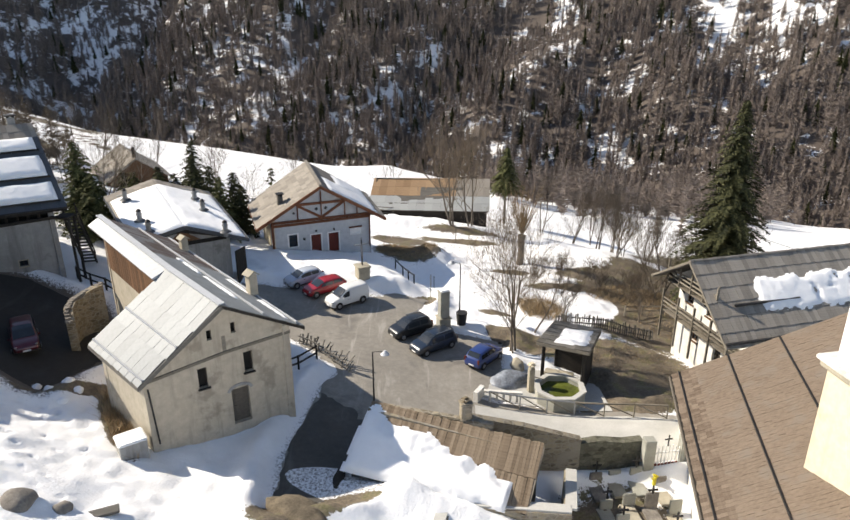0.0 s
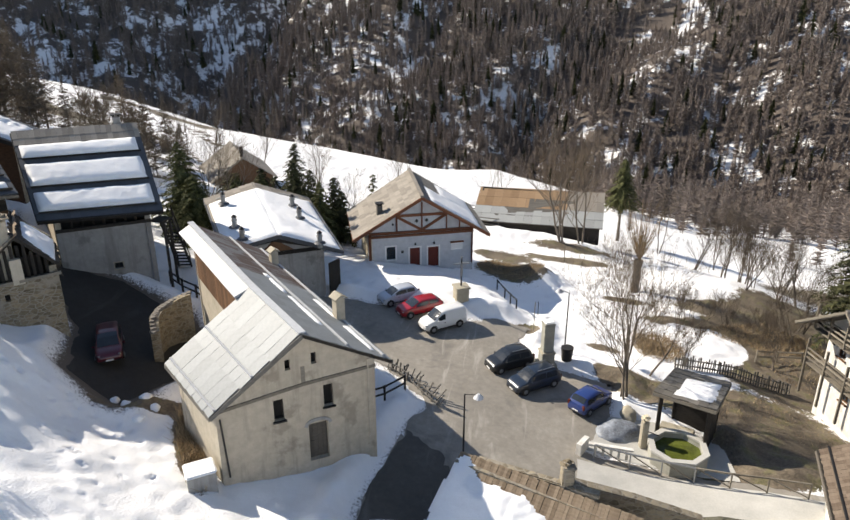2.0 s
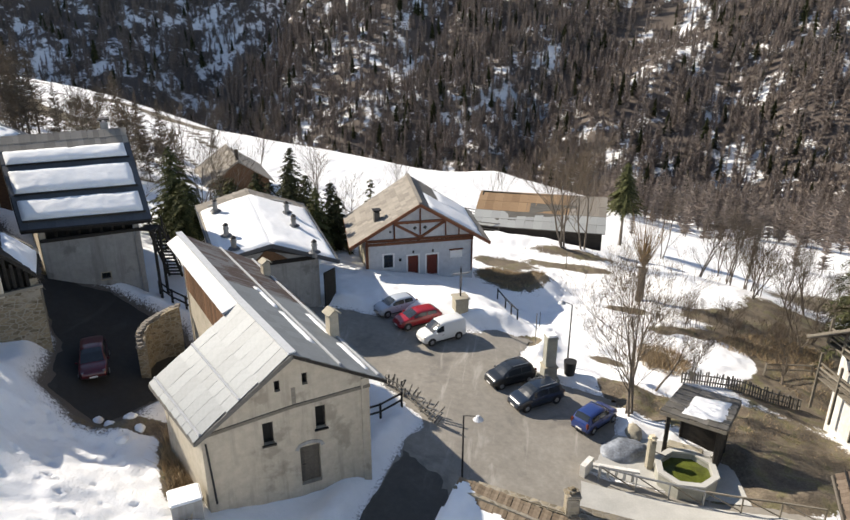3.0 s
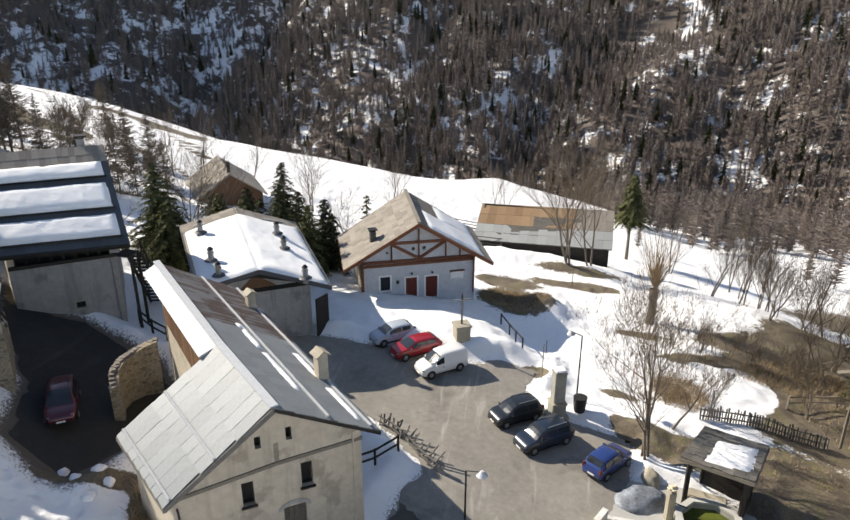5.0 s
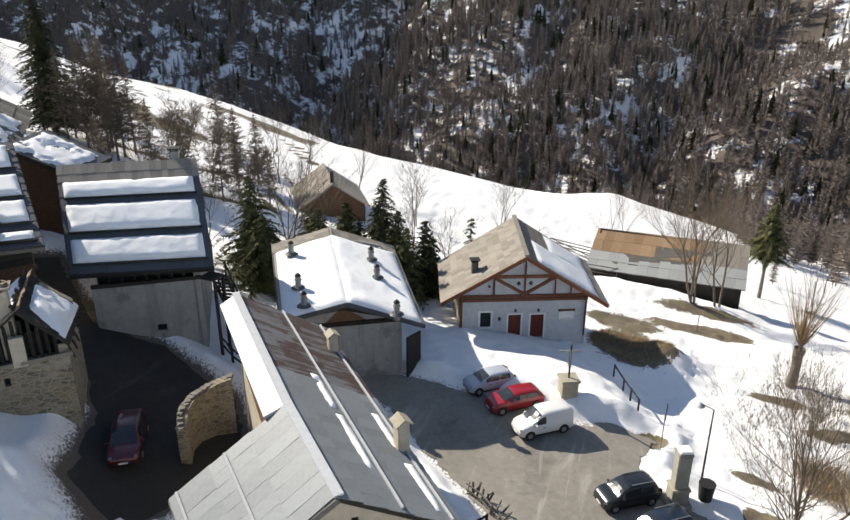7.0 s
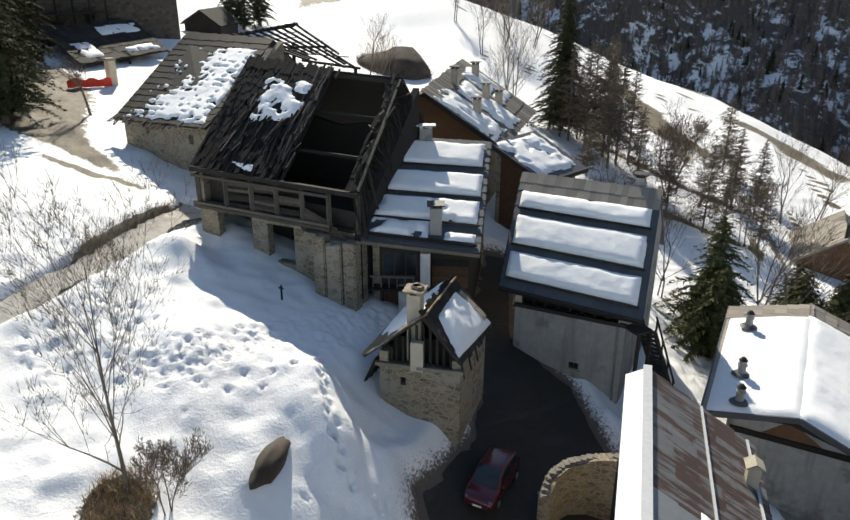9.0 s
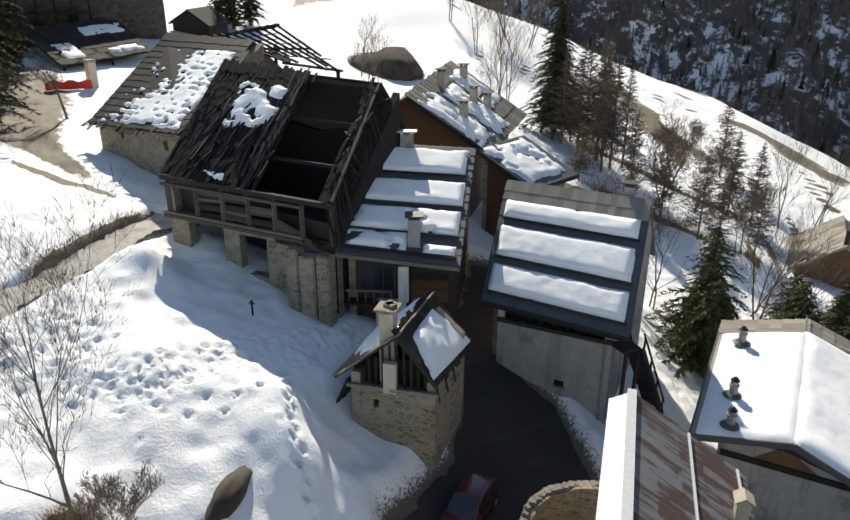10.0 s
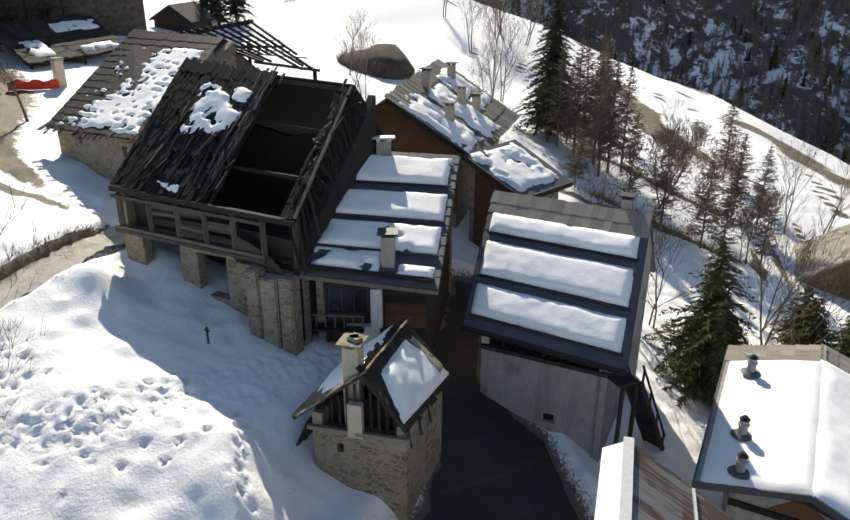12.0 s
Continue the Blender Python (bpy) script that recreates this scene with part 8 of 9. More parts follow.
bare_tree(on(-24.6, 23.9), 2.8, 131, "leafless shrub beside the young tree", 0.9, 3, TWIG, 0.02, 4, name="shrub")
for k, (x, y, h, r) in enumerate(((-61.8, 21.4, 15, 4.2), (-65.5, 19.5, 14, 3.8), (-70, 22.0, 14, 3.8), (-78.5, 24.0, 13, 3.4), (-74.0, 20.5, 14, 3.6))):
    spruce(on(x, y), h, r, 140 + k, "dark spruce shading the track")
bare_tree(on(-64.5, 27.2), 4.6, 150, "gnarled leafless fruit tree beside the track", 1.1, 1, thick=0.05, depth=4)
brush("dry_grass", -15.9, 31.0, 0.7, 3.0, 1500, 0.7, GRASS_DRY, "rusty dry grass against the barn wall", 1, 35)
brush("dry_grass", -1.8, 63.6, 2.9, 3.4, 5200, 0.35, GRASS_DRY, "matted straw-coloured grass on a mound", 2, 20)
brush("dry_grass", 9.3, 51, 1.8, 2.2, 1800, 0.7, GRASS_DRY, "dry grass round the willow", 3)
brush("dry_grass", 11, 44.8, 6, 1.8, 900, 0.25, GRASS_DRY, "thin dry grass on thawed ground", 4, -5)
brush("dry_grass", 19, 58, 5, 2.4, 3000, 0.5, GRASS_DRY, "dry grass on thawed ground", 5, 20)
brush("dry_grass", -25.6, 22.6, 1.2, 1.2, 1300, 0.5, GRASS_DRY, "dry grass tussock round a young tree", 6)
brush("heath", -42.4, 26.0, 1.0, 4.6, 1700, 0.32, TWIG, "dark heath on the bank above the track", 7, 39, 0.6)
brush("scrub", -91, 68, 6.4, 4.6, 5000, 1.1, TWIG, "short dark scrub round a mound in the meadow", 8, 0, 0.5, 0.03)
for k, (x, y, h) in enumerate(((-49.2, 75.9, 7), (-47.6, 73.6, 7), (-50.5, 78.5, 7.5), (-46, 77, 6.5), (-104, 97, 12), (-101, 100, 10), (-98, 92, 9), (-110, 90, 9))):
    bare_tree(on(x, y), h, 170 + k, "leafless ash on the snowy hillside", 0.8, 2, thick=0.02, depth=4)
for k in range(16):
    a = random.Random(300 + k)
    f = k / 15
    x, y = 9.4 + 13.0 * f + a.uniform(-0.8, 0.8), 57.5 + 3.6 * f + a.uniform(-1.6, 1.6)
    bare_tree(on(x, y), a.uniform(1.6, 3.2), 300 + k, "leafless shrub in an orchard hedge", a.uniform(0.8, 1.2), 3, thick=0.02, depth=3, name="shrub")
for k in range(14):
    a = random.Random(330 + k)
    x, y = a.uniform(20, 34), a.uniform(54, 84)
    bare_tree(on(x, y), a.uniform(5, 8), 330 + k, "leafless ash below the square", 0.8, 2, thick=0.02, depth=4)
brush("dry_grass", 22, 54, 5, 6, 3000, 0.3, GRASS_DRY, "dry grass on thawed ground", 9)
brush("dry_grass", 15, 44, 4, 3, 700, 0.2, GRASS_DRY, "thin dry grass on thawed ground", 10)
brush("scrub", -44, 71, 8, 0.9, 1200, 0.8, TWIG, "row of bare scrub on a field bank", 11, 40, 0.3)
brush("scrub", -52, 78, 11, 0.9, 1400, 0.8, TWIG, "row of bare scrub on a field bank", 12, 38, 0.3)
for k in range(12):
    a = random.Random(360 + k)
    f = a.uniform(-1, 1)
    x, y = ((-44 + 7 * f, 71 + 5.9 * f) if k % 2 else (-52 + 10 * f, 78 + 8 * f))
    if k % 3:
        larch(on(x + a.uniform(-1, 1), y + a.uniform(-1, 1)), a.uniform(5.5, 8.5), 360 + k, "bare brown larch in a field hedge", 1.4)
    else:
        bare_tree(on(x + a.uniform(-1, 1), y + a.uniform(-1, 1)), a.uniform(4.0, 6.0), 360 + k, "leafless tree in a field hedge", 0.6, 1, thick=0.02, depth=4)

# ---- the square: cars, fountain, walls, posts ----
def _bar_bm(p, q, w, h=None, sides=4):
    bm = bmesh.new()
    add_bar(bm, p, q, w, h, sides)
    return bm


def _box_bm(at, size, turn=0.0, bevel=0.0):
    bm = bmesh.new()
    add_box(bm, at, size, turn)
    if bevel:
        bmesh.ops.bevel(bm, geom=bm.edges[:], offset=bevel, segments=2, affect="EDGES")
    return bm


def road_z(x, y):
    return float(shelf(np.array([x]), np.array([y]))[0]) + 0.055


def car(at, turn, paint, label, kind="hatch", length=4.1, width=1.72, high=1.48, rails=False, group="parked cars"):
    """A parked car; its nose looks along +x before it is turned."""
    ob = new("car")
    tagged(ob, label, "car", group)
    L, W, H = length / 2, width / 2, high
    # stations: x as a share of the half length, sill, belt and roof height, half widths at the belt and the roof
    nose = [(0.56, 0.22, 0.95, 1.01, 1.0, 0.86), (0.74, 0.22, 0.90, 0.95, 0.99, 0.82), (0.89, 0.24, 0.78, 0.84, 0.94, 0.76), (0.965, 0.28, 0.66, 0.71, 0.86, 0.68), (1.0, 0.36, 0.54, 0.58, 0.76, 0.6)]
    if kind == "van":
        st = [(-1.0, 0.36, 0.9, 1.4, 0.86, 0.76), (-0.985, 0.28, 0.98, H - 0.12, 0.95, 0.82), (-0.93, 0.24, 1.0, H - 0.02, 0.99, 0.84), (-0.5, 0.22, 1.0, H, 1.0, 0.85), (-0.05, 0.22, 1.0, H, 1.0, 0.85), (0.14, 0.22, 1.0, H - 0.05, 1.0, 0.83), (0.24, 0.22, 1.0, H - 0.16, 1.0, 0.83)] + [(x, a, b + 0.07, c + 0.09, w, r) for x, a, b, c, w, r in nose]
        screen, rear, sides = (5.6, 7.05), None, ((4.6, 6.5),)
    else:
        tail = [(-1.0, 0.36, 0.62, 0.68, 0.78, 0.66), (-0.97, 0.28, 0.84, 0.92, 0.9, 0.74), (-0.91, 0.24, 0.94, 1.08, 0.97, 0.75), (-0.80, 0.22, 0.96, H - 0.14, 1.0, 0.75), (-0.70, 0.22, 0.96, H - 0.05, 1.0, 0.76)]
        if kind == "hatch":
            tail = [(x * 0.985 if i > 1 else x, a, b, c, w, r) for i, (x, a, b, c, w, r) in enumerate(tail)]
        st = tail + [(-0.35, 0.21, 0.95, H, 1.0, 0.77), (0.02, 0.21, 0.94, H, 1.0, 0.77), (0.17, 0.21, 0.94, H - 0.07, 1.0, 0.76), (0.34, 0.21, 0.94, H - 0.24, 1.0, 0.78)] + nose
        screen, rear, sides = (6.9, 8.95), (2.1, 3.8), ((3.7, 5.15), (5.25, 7.9))
    keys = np.array(st)
    keys[:, 0] *= L

    def half(f):
        i = min(int(f), len(keys) - 2)
        x, zb, zt, zr, kb, kr = keys[i] + (keys[i + 1] - keys[i]) * (f - i)
        w, r = W * kb, W * kr
        up = max(zr - zt, 0.02)
        return [V(x, w * 0.80, zb), V(x, w * 0.95, zb + 0.05), V(x, w * 0.985, zb + (zt - zb) * 0.35), V(x, w, zb + (zt - zb) * 0.62), V(x, w * 0.975, zt - 0.03), V(x, w * 0.945, zt + 0.01),
                V(x, r + (w * 0.945 - r) * 0.22, zt + up * 0.80), V(x, r * 0.93, zt + up * 0.95), V(x, r * 0.55, zr), V(x, 0, zr + 0.012)]

    def ring(f):
        h = half(f)
        return h + [V(p.x, -p.y, p.z) for p in h[-2::-1]]

    n = len(keys) - 1
    cuts = [i / 2 for i in range(2 * n + 1)]
    bm = bmesh.new()
    rings = [[bm.verts.new(p) for p in ring(f)] for f in cuts]
    for a, b in zip(rings, rings[1:]):
        for i in range(len(a)):
            j = (i + 1) % len(a)
            bm.faces.new((a[i], a[j], b[j], b[i]))
    bm.faces.new(rings[0])
    bm.faces.new(rings[-1][::-1])
    part("body", bm, paint, ob, smooth=True)

    def pane(name, f0, f1, i0, i1, out, inset=0.0):
        """Glass that follows the body between two stations and two lines of the ring."""
        fs = [f0 + (f1 - f0) * k / 4 for k in range(5)]
        grid = []
        for f in fs:
            r = ring(f)
            row = [r[i] for i in range(i0, i1 + 1)]
            if inset:
                row[0], row[-1] = row[0].lerp(row[-1], inset), row[-1].lerp(row[0], inset)
            grid.append(row)
        bm = bmesh.new()
        v = [[bm.verts.new(p + out * 0.014) for p in row] for row in grid]
        for a, b in zip(v, v[1:]):
            for i in range(len(a) - 1):
                bm.faces.new((a[i], a[i + 1], b[i + 1], b[i]))
        geo = bmesh.ops.extrude_face_region(bm, geom=bm.faces[:])
        bmesh.ops.translate(bm, verts=[g for g in geo["geom"] if isinstance(g, bmesh.types.BMVert)], vec=out * -0.03)
        return part(name, bm, GLASS, ob, smooth=False)

    pane("windscreen", *screen, 7, 11, V(0.55, 0, 0.83), 0.0)
    if rear:
        pane("rear_window", *rear, 7, 11, V(-0.8, 0, 0.6), 0.0)
    else:
        part("rear_window", _box_bm((-L + 0.02, 0, 1.12), (0.06, W * 1.3, 0.45), 0, 0.02), GLASS, ob)
    for f0, f1 in sides:
        pane("side_window", f0, f1, 5, 6, V(0, 0.97, 0.25), 0.07)
        pane("side_window", f0, f1, 12, 13, V(0, -0.97, 0.25), 0.07)
    wheel_r = 0.32 if kind != "hatch" else 0.305
    for x in (-L * 0.62, L * 0.64):
        for sy in (-1, 1):
            bm = bmesh.new()
            bmesh.ops.create_cone(bm, cap_ends=True, segments=22, radius1=wheel_r + 0.055, radius2=wheel_r + 0.055, depth=0.06, matrix=Matrix.Translation((x, sy * (W - 0.028), wheel_r + 0.02)) @ Matrix.Rotation(radians(90), 4, "X"))
            part("wheel_arch", bm, IRON, ob, "black wheel housing")
            wh = new("wheel")
            wh.parent = ob
            wh.location = (x, sy * (W - 0.07), wheel_r)
            tyre = bmesh.new()
            bmesh.ops.create_cone(tyre, cap_ends=True, segments=20, radius1=wheel_r, radius2=wheel_r, depth=0.19, matrix=Matrix.Rotation(radians(90), 4, "X"))
            bmesh.ops.bevel(tyre, geom=[g for g in tyre.edges if g.calc_face_angle(0) > 1], offset=0.035, segments=2, affect="EDGES")
            o = new("tyre", mesh_of("tyre", tyre, IRON))
            o.parent = wh
            rim = bmesh.new()
            bmesh.ops.create_cone(rim, cap_ends=True, segments=14, radius1=0.20, radius2=0.14, depth=0.03, matrix=Matrix.Translation((0, sy * 0.10, 0)) @ Matrix.Rotation(radians(-90 * sy), 4, "X"))
            for k in range(5):
                a = 2 * math.pi * k / 5
                add_bar(rim, (0, sy * 0.12, 0), (0.18 * math.cos(a), sy * 0.11, 0.18 * math.sin(a)), 0.05)
            o = new("rim", mesh_of("rim", rim, STEEL))
            o.parent = wh
    dz = 0.07 if kind == "van" else 0.0
    for sy in (-1, 1):
        bm = bmesh.new()
        add_box(bm, (L * 0.90, sy * W * 0.70, 0.62 + dz), (0.26, 0.30, 0.15), sy * -32)
        bmesh.ops.bevel(bm, geom=bm.edges[:], offset=0.04, segments=2, affect="EDGES")
        part("headlight", bm, STEEL, ob, "clear headlamp")
        bm = bmesh.new()
        add_box(bm, (-L * 0.955, sy * W * 0.80, 0.66), (0.13, 0.20, 0.40 if kind != "wagon" else 0.26), sy * 12)
        bmesh.ops.bevel(bm, geom=bm.edges[:], offset=0.03, segments=2, affect="EDGES")
        part("taillight", bm, DOOR_RED, ob, "red tail lamp")
        bm = bmesh.new()
        add_box(bm, (L * 0.43, sy * (W + 0.07), 0.94 + dz), (0.11, 0.2, 0.14), sy * 10)
        bmesh.ops.bevel(bm, geom=bm.edges[:], offset=0.035, segments=2, affect="EDGES")
        part("mirror", bm, paint, ob)
        if rails:
            part("roof_rail", _bar_bm((-L * 0.68, sy * W * 0.66, H + 0.035), (L * 0.06, sy * W * 0.66, H + 0.035), 0.045), STEEL, ob)
        for k, x in enumerate((-L * 0.10, L * 0.18) if kind != "van" else (L * 0.12,)):
            part("door_handle", _bar_bm((x - 0.09, sy * (W + 0.008), 0.78), (x + 0.09, sy * (W + 0.008), 0.78), 0.03), IRON, ob)
        part("sill", _bar_bm((-L * 0.42, sy * W * 0.965, 0.27), (L * 0.44, sy * W * 0.965, 0.27), 0.07), IRON, ob, "black sill strip")
    part("grille", _box_bm((L * 0.985, 0, 0.42), (0.06, W * 0.9, 0.14), 0, 0.02), IRON, ob, "black grille")
    for sx in (-1, 1):
        part("bumper", _box_bm((sx * (L - 0.07), 0, 0.25), (0.16, width * 0.80, 0.17), 0, 0.05), IRON, ob, "dark bumper")
        part("number_plate", _box_bm((sx * (L + 0.01), 0, 0.42 if sx < 0 else 0.34), (0.02, 0.5, 0.11)), WHITE_PAINT, ob, "plain white plate")
    ob.location = (at[0], at[1], road_z(at[0], at[1]))
    ob.rotation_euler = (0, 0, radians(turn))
    ob.scale = (0.81, 0.81, 0.81)
    return ob


BLACK_PAINT = paint_mat("black_car_paint", (0.012, 0.014, 0.016))
NAVY_PAINT = paint_mat("dark_navy_car_paint", (0.012, 0.02, 0.035))
BLUE_PAINT = paint_mat("blue_car_paint", (0.018, 0.04, 0.16))
WHITE_CAR = paint_mat("white_car_paint", (0.72, 0.72, 0.70))
RED_PAINT = paint_mat("red_car_paint", (0.28, 0.008, 0.014))
SILVER_PAINT = paint_mat("pale_blue_silver_paint", (0.42, 0.46, 0.52))
CRIMSON_PAINT = paint_mat("dark_crimson_car_paint", (0.075, 0.004, 0.010))
car((-1.05, 45.25), 214, BLACK_PAINT, "black compact car parked in the square", "hatch", 3.9, 1.72, 1.58, True)
car((0.6, 43.45), 216, NAVY_PAINT, "dark navy estate car with roof rails in the square", "wagon", 4.2, 1.75, 1.62, True)
car((4.05, 42.3), 50, BLUE_PAINT, "blue hatchback parked beside the fountain", "hatch", 3.7, 1.65, 1.5)
car((-6.0, 49.0), 218, WHITE_CAR, "small white panel van in the square", "van", 4.1, 1.7, 1.8)
car((-7.9, 50.5), 218, RED_PAINT, "bright red car beside the white van", "wagon", 4.2, 1.7, 1.42)
car((-9.7, 51.6), 220, SILVER_PAINT, "pale silver-blue small car against the snow bank", "hatch", 3.8, 1.65, 1.46)
car((-23.75, 37.0), -58, CRIMSON_PAINT, "dark crimson off-road car in the shaded lane", "hatch", 4.1, 1.8, 1.75, group="")

STREET = [(3.2, 37.2), (9, 36.8), (24, 34.6), (24, 31.4), (14, 32.2), (8, 31.6), (2.4, 31.4)]
ring_sheet("road_street", STREET, CONCRETE, "pale concrete street beside the fountain", "road", 0.075, 0.5, 0.06)
ring_sheet("pavement", TERRACE, CONCRETE, "pale concrete terrace round the fountain", "pavement", 0.09, 0.4, 0.05)


def fountain():
    c = V(8.6, 38.6, road_z(8.6, 38.6))
    f = thing("fountain", c, "octagonal stone fountain basin with green algae water", "fountain")
    R, r, H = 1.62, 1.40, 1.0
    for k in range(8):
        a0, a1 = math.pi / 8 + k * math.pi / 4, math.pi / 8 + (k + 1) * math.pi / 4
        p = [V(math.cos(a), math.sin(a), 0) for a in (a0, a1)]
        bm = bmesh.new()
        add_hull8(bm, [c + p[0] * R, c + p[1] * R, c + p[1] * r, c + p[0] * r] + [c + q * s + UP * (H - 0.12) for q, s in ((p[0], R), (p[1], R), (p[1], r), (p[0], r))])
        part("basin_panel", bm, STONE_GREEN, f)
        bm = bmesh.new()
        add_hull8(bm, [c + q * s + UP * (H - 0.12) for q, s in ((p[0], R + 0.07), (p[1], R + 0.07), (p[1], r - 0.05), (p[0], r - 0.05))] + [c + q * s + UP * H for q, s in ((p[0], R + 0.07), (p[1], R + 0.07), (p[1], r - 0.05), (p[0], r - 0.05))])
        part("rim_stone", bm, CONCRETE, f)
    bm = bmesh.new()
    ring = [bm.verts.new(c + V(math.cos(math.pi / 8 + k * math.pi / 4), math.sin(math.pi / 8 + k * math.pi / 4), 0) * r + UP * 0.55) for k in range(8)]
    low = [bm.verts.new(v.co - UP * 0.4) for v in ring]
    bm.faces.new(ring), bm.faces.new(low[::-1])
    for k in range(8):
        bm.faces.new((ring[k], ring[(k + 1) % 8], low[(k + 1) % 8], low[k]))
    part("water", bm, POND, f, "green algae-covered water")
    block("spout_pillar", c + V(-1.75, 0.75, 0), (0.38, 0.38, 1.9), STONE_CUT, f, 20, "carved stone pillar", 0.05)
    block("pillar_head", c + V(-1.75, 0.75, 1.9), (0.5, 0.5, 0.35), YELLOW_RENDER, f, 20, "ochre stone knob", 0.14)
    bar("spout", c + V(-1.6, 0.7, 1.25), c + V(-1.0, 0.45, 1.2), 0.06, IRON, f, sides=8)
    return f


def wash_shelter():
    s = thing("shelter", (9.4, 40.7, -0.2), "low dark timber wash-house shelter with snow on its roof", "shelter")
    a, b, c, d = V(7.2, 40.2, 3.05), V(10.3, 38.7, 3.1), V(11.6, 41.3, 3.35), V(8.8, 42.7, 3.3)
    roof_slab("roof", (a, b, c, d), 0.16, BOARD_DARK, s)
    board_roof(a, b, c, d, 6, 0.5, s, BOARD_GREY, "stone_slab", over=0.1, thick=0.05, jitter=0.05, limit=80)
    for p, q in ((a, b), (b, c)):
        bar("fascia", p - UP * 0.1, q - UP * 0.1, 0.08, BEAM_OLD, s, 0.2)
    for p in (a.lerp(c, 0.12), b.lerp(d, 0.12), c.lerp(a, 0.12), d.lerp(b, 0.12)):
        bar("post", (p.x, p.y, gz(p.x, p.y) - 0.2), (p.x, p.y, p.z - 0.2), 0.2, BOARD_DARK, s)
    for p, q in ((c.lerp(a, 0.1), d.lerp(b, 0.1)), (c.lerp(a, 0.1), b.lerp(d, 0.1))):
        wall("wall", p.xy, q.xy, -1.0, [(0, 2.9), (1, 2.8)], 0.12, [], BOARD_DARK, s, (9.4, 40.7))
    snow_slab("roof_snow", [lerp4(a, b, c, d, u, v) + UP * 0.08 for u, v in ((0.30, 0.10), (0.93, 0.14), (0.88, 0.84), (0.26, 0.76))], 0.22, "patch of snow on the shelter roof", 201, 0.15, 0.1)
    t = solo("stone_trough", _box_bm((8.9, 40.6, road_z(8.9, 40.6)), (1.9, 0.7, 0.75), -20, 0.05), STONE_CUT, "long stone washing trough under the shelter", "trough")
    return s


def boulder(at, size, seed, label, mat=ROCK, name="boulder", squash=0.7):
    rng = random.Random(seed)
    bm = bmesh.new()
    bmesh.ops.create_icosphere(bm, subdivisions=3, radius=1.0)
    for v in bm.verts:
        k = 1 + 0.28 * noise.noise(v.co * 1.3 + Vector((seed, 0, 0))) + 0.12 * noise.noise(v.co * 3.4 + Vector((0, seed, 0)))
        v.co = V(v.co.x * size[0] * k, v.co.y * size[1] * k, v.co.z * size[2] * k)
    bm.transform(Matrix.Translation(at) @ Matrix.Rotation(rng.uniform(0, 6), 4, "Z"))
    return solo(name, bm, mat, label, "rock", smooth=True)


def railing():
    pts = [(4.0, 37.5), (5.9, 37.25), (7.55, 37.05), (9.2, 36.75), (10.95, 36.45), (12.7, 36.2), (14.6, 35.9)]
    r = thing("railing", (9, 36.8, 0), "rusty steel street railing with slanting braces", "railing")
    tops = []
    for k, (x, y) in enumerate(pts):
        z = road_z(x, y)
        bar("post", (x, y, z - 0.05), (x, y, z + 0.95), 0.07, BEAM_OLD if k > 3 else STEEL, r)
        tops.append(V(x, y, z + 0.95))
    for a, b in zip(tops, tops[1:]):
        bar("rail", a, b, 0.08, BEAM_OLD if a.x > 8 else STEEL, r)
        bar("brace", a, b - UP * 0.85, 0.05, BEAM_OLD, r)
    return r


def kerb_wall():
    w = thing("wall", (3.2, 38.0, 0), "white concrete balustrade with square openings", "wall")
    d = V(math.cos(radians(-6)), math.sin(radians(-6)), 0)
    o = V(3.6, 37.9, road_z(3.6, 37.9))
    for k in range(5):
        block("baluster", o + d * (0.5 + 0.42 * k), (0.14, 0.14, 0.6), WHITE_RENDER, w, -6)
    block("coping", o + d * 1.3 + UP * 0.6, (2.4, 0.24, 0.12), WHITE_RENDER, w, -6)
    block("end_slab", o + V(-0.2, 0.1, 0), (0.3, 1.0, 0.75), WHITE_RENDER, w, -30)
    return w


def street_wall():
    w = thing("wall", (5, 31, 0), "grey stone street wall with a capped pier", "wall")
    pts = [V(2.45, 30.75, 3.7), V(5.2, 31.1, 2.9), V(8.4, 31.5, 1.75)]
    for a, b in zip(pts, pts[1:]):
        wall("wall_run", a.xy, b.xy, -0.8, [(0, a.z), (1, b.z)], 0.35, [], RUBBLE, w, (5, 36))
        bar("coping", a + V(0, 0.17, 0.03), b + V(0, 0.17, 0.03), 0.42, RUBBLE, w, 0.14)
    block("pier", (2.1, 30.75, 0.5), (0.55, 0.55, 4.1), RUBBLE, w, 12, "square stone pier", 0.04)
    block("pier_cap", (2.1, 30.75, 4.6), (0.66, 0.66, 0.16), RUBBLE, w, 12, "stone cap", 0.05)
    block("cap_stone", (2.05, 30.7, 4.76), (0.42, 0.36, 0.3), RUBBLE_WARM, w, 40, "", 0.1)
    return w


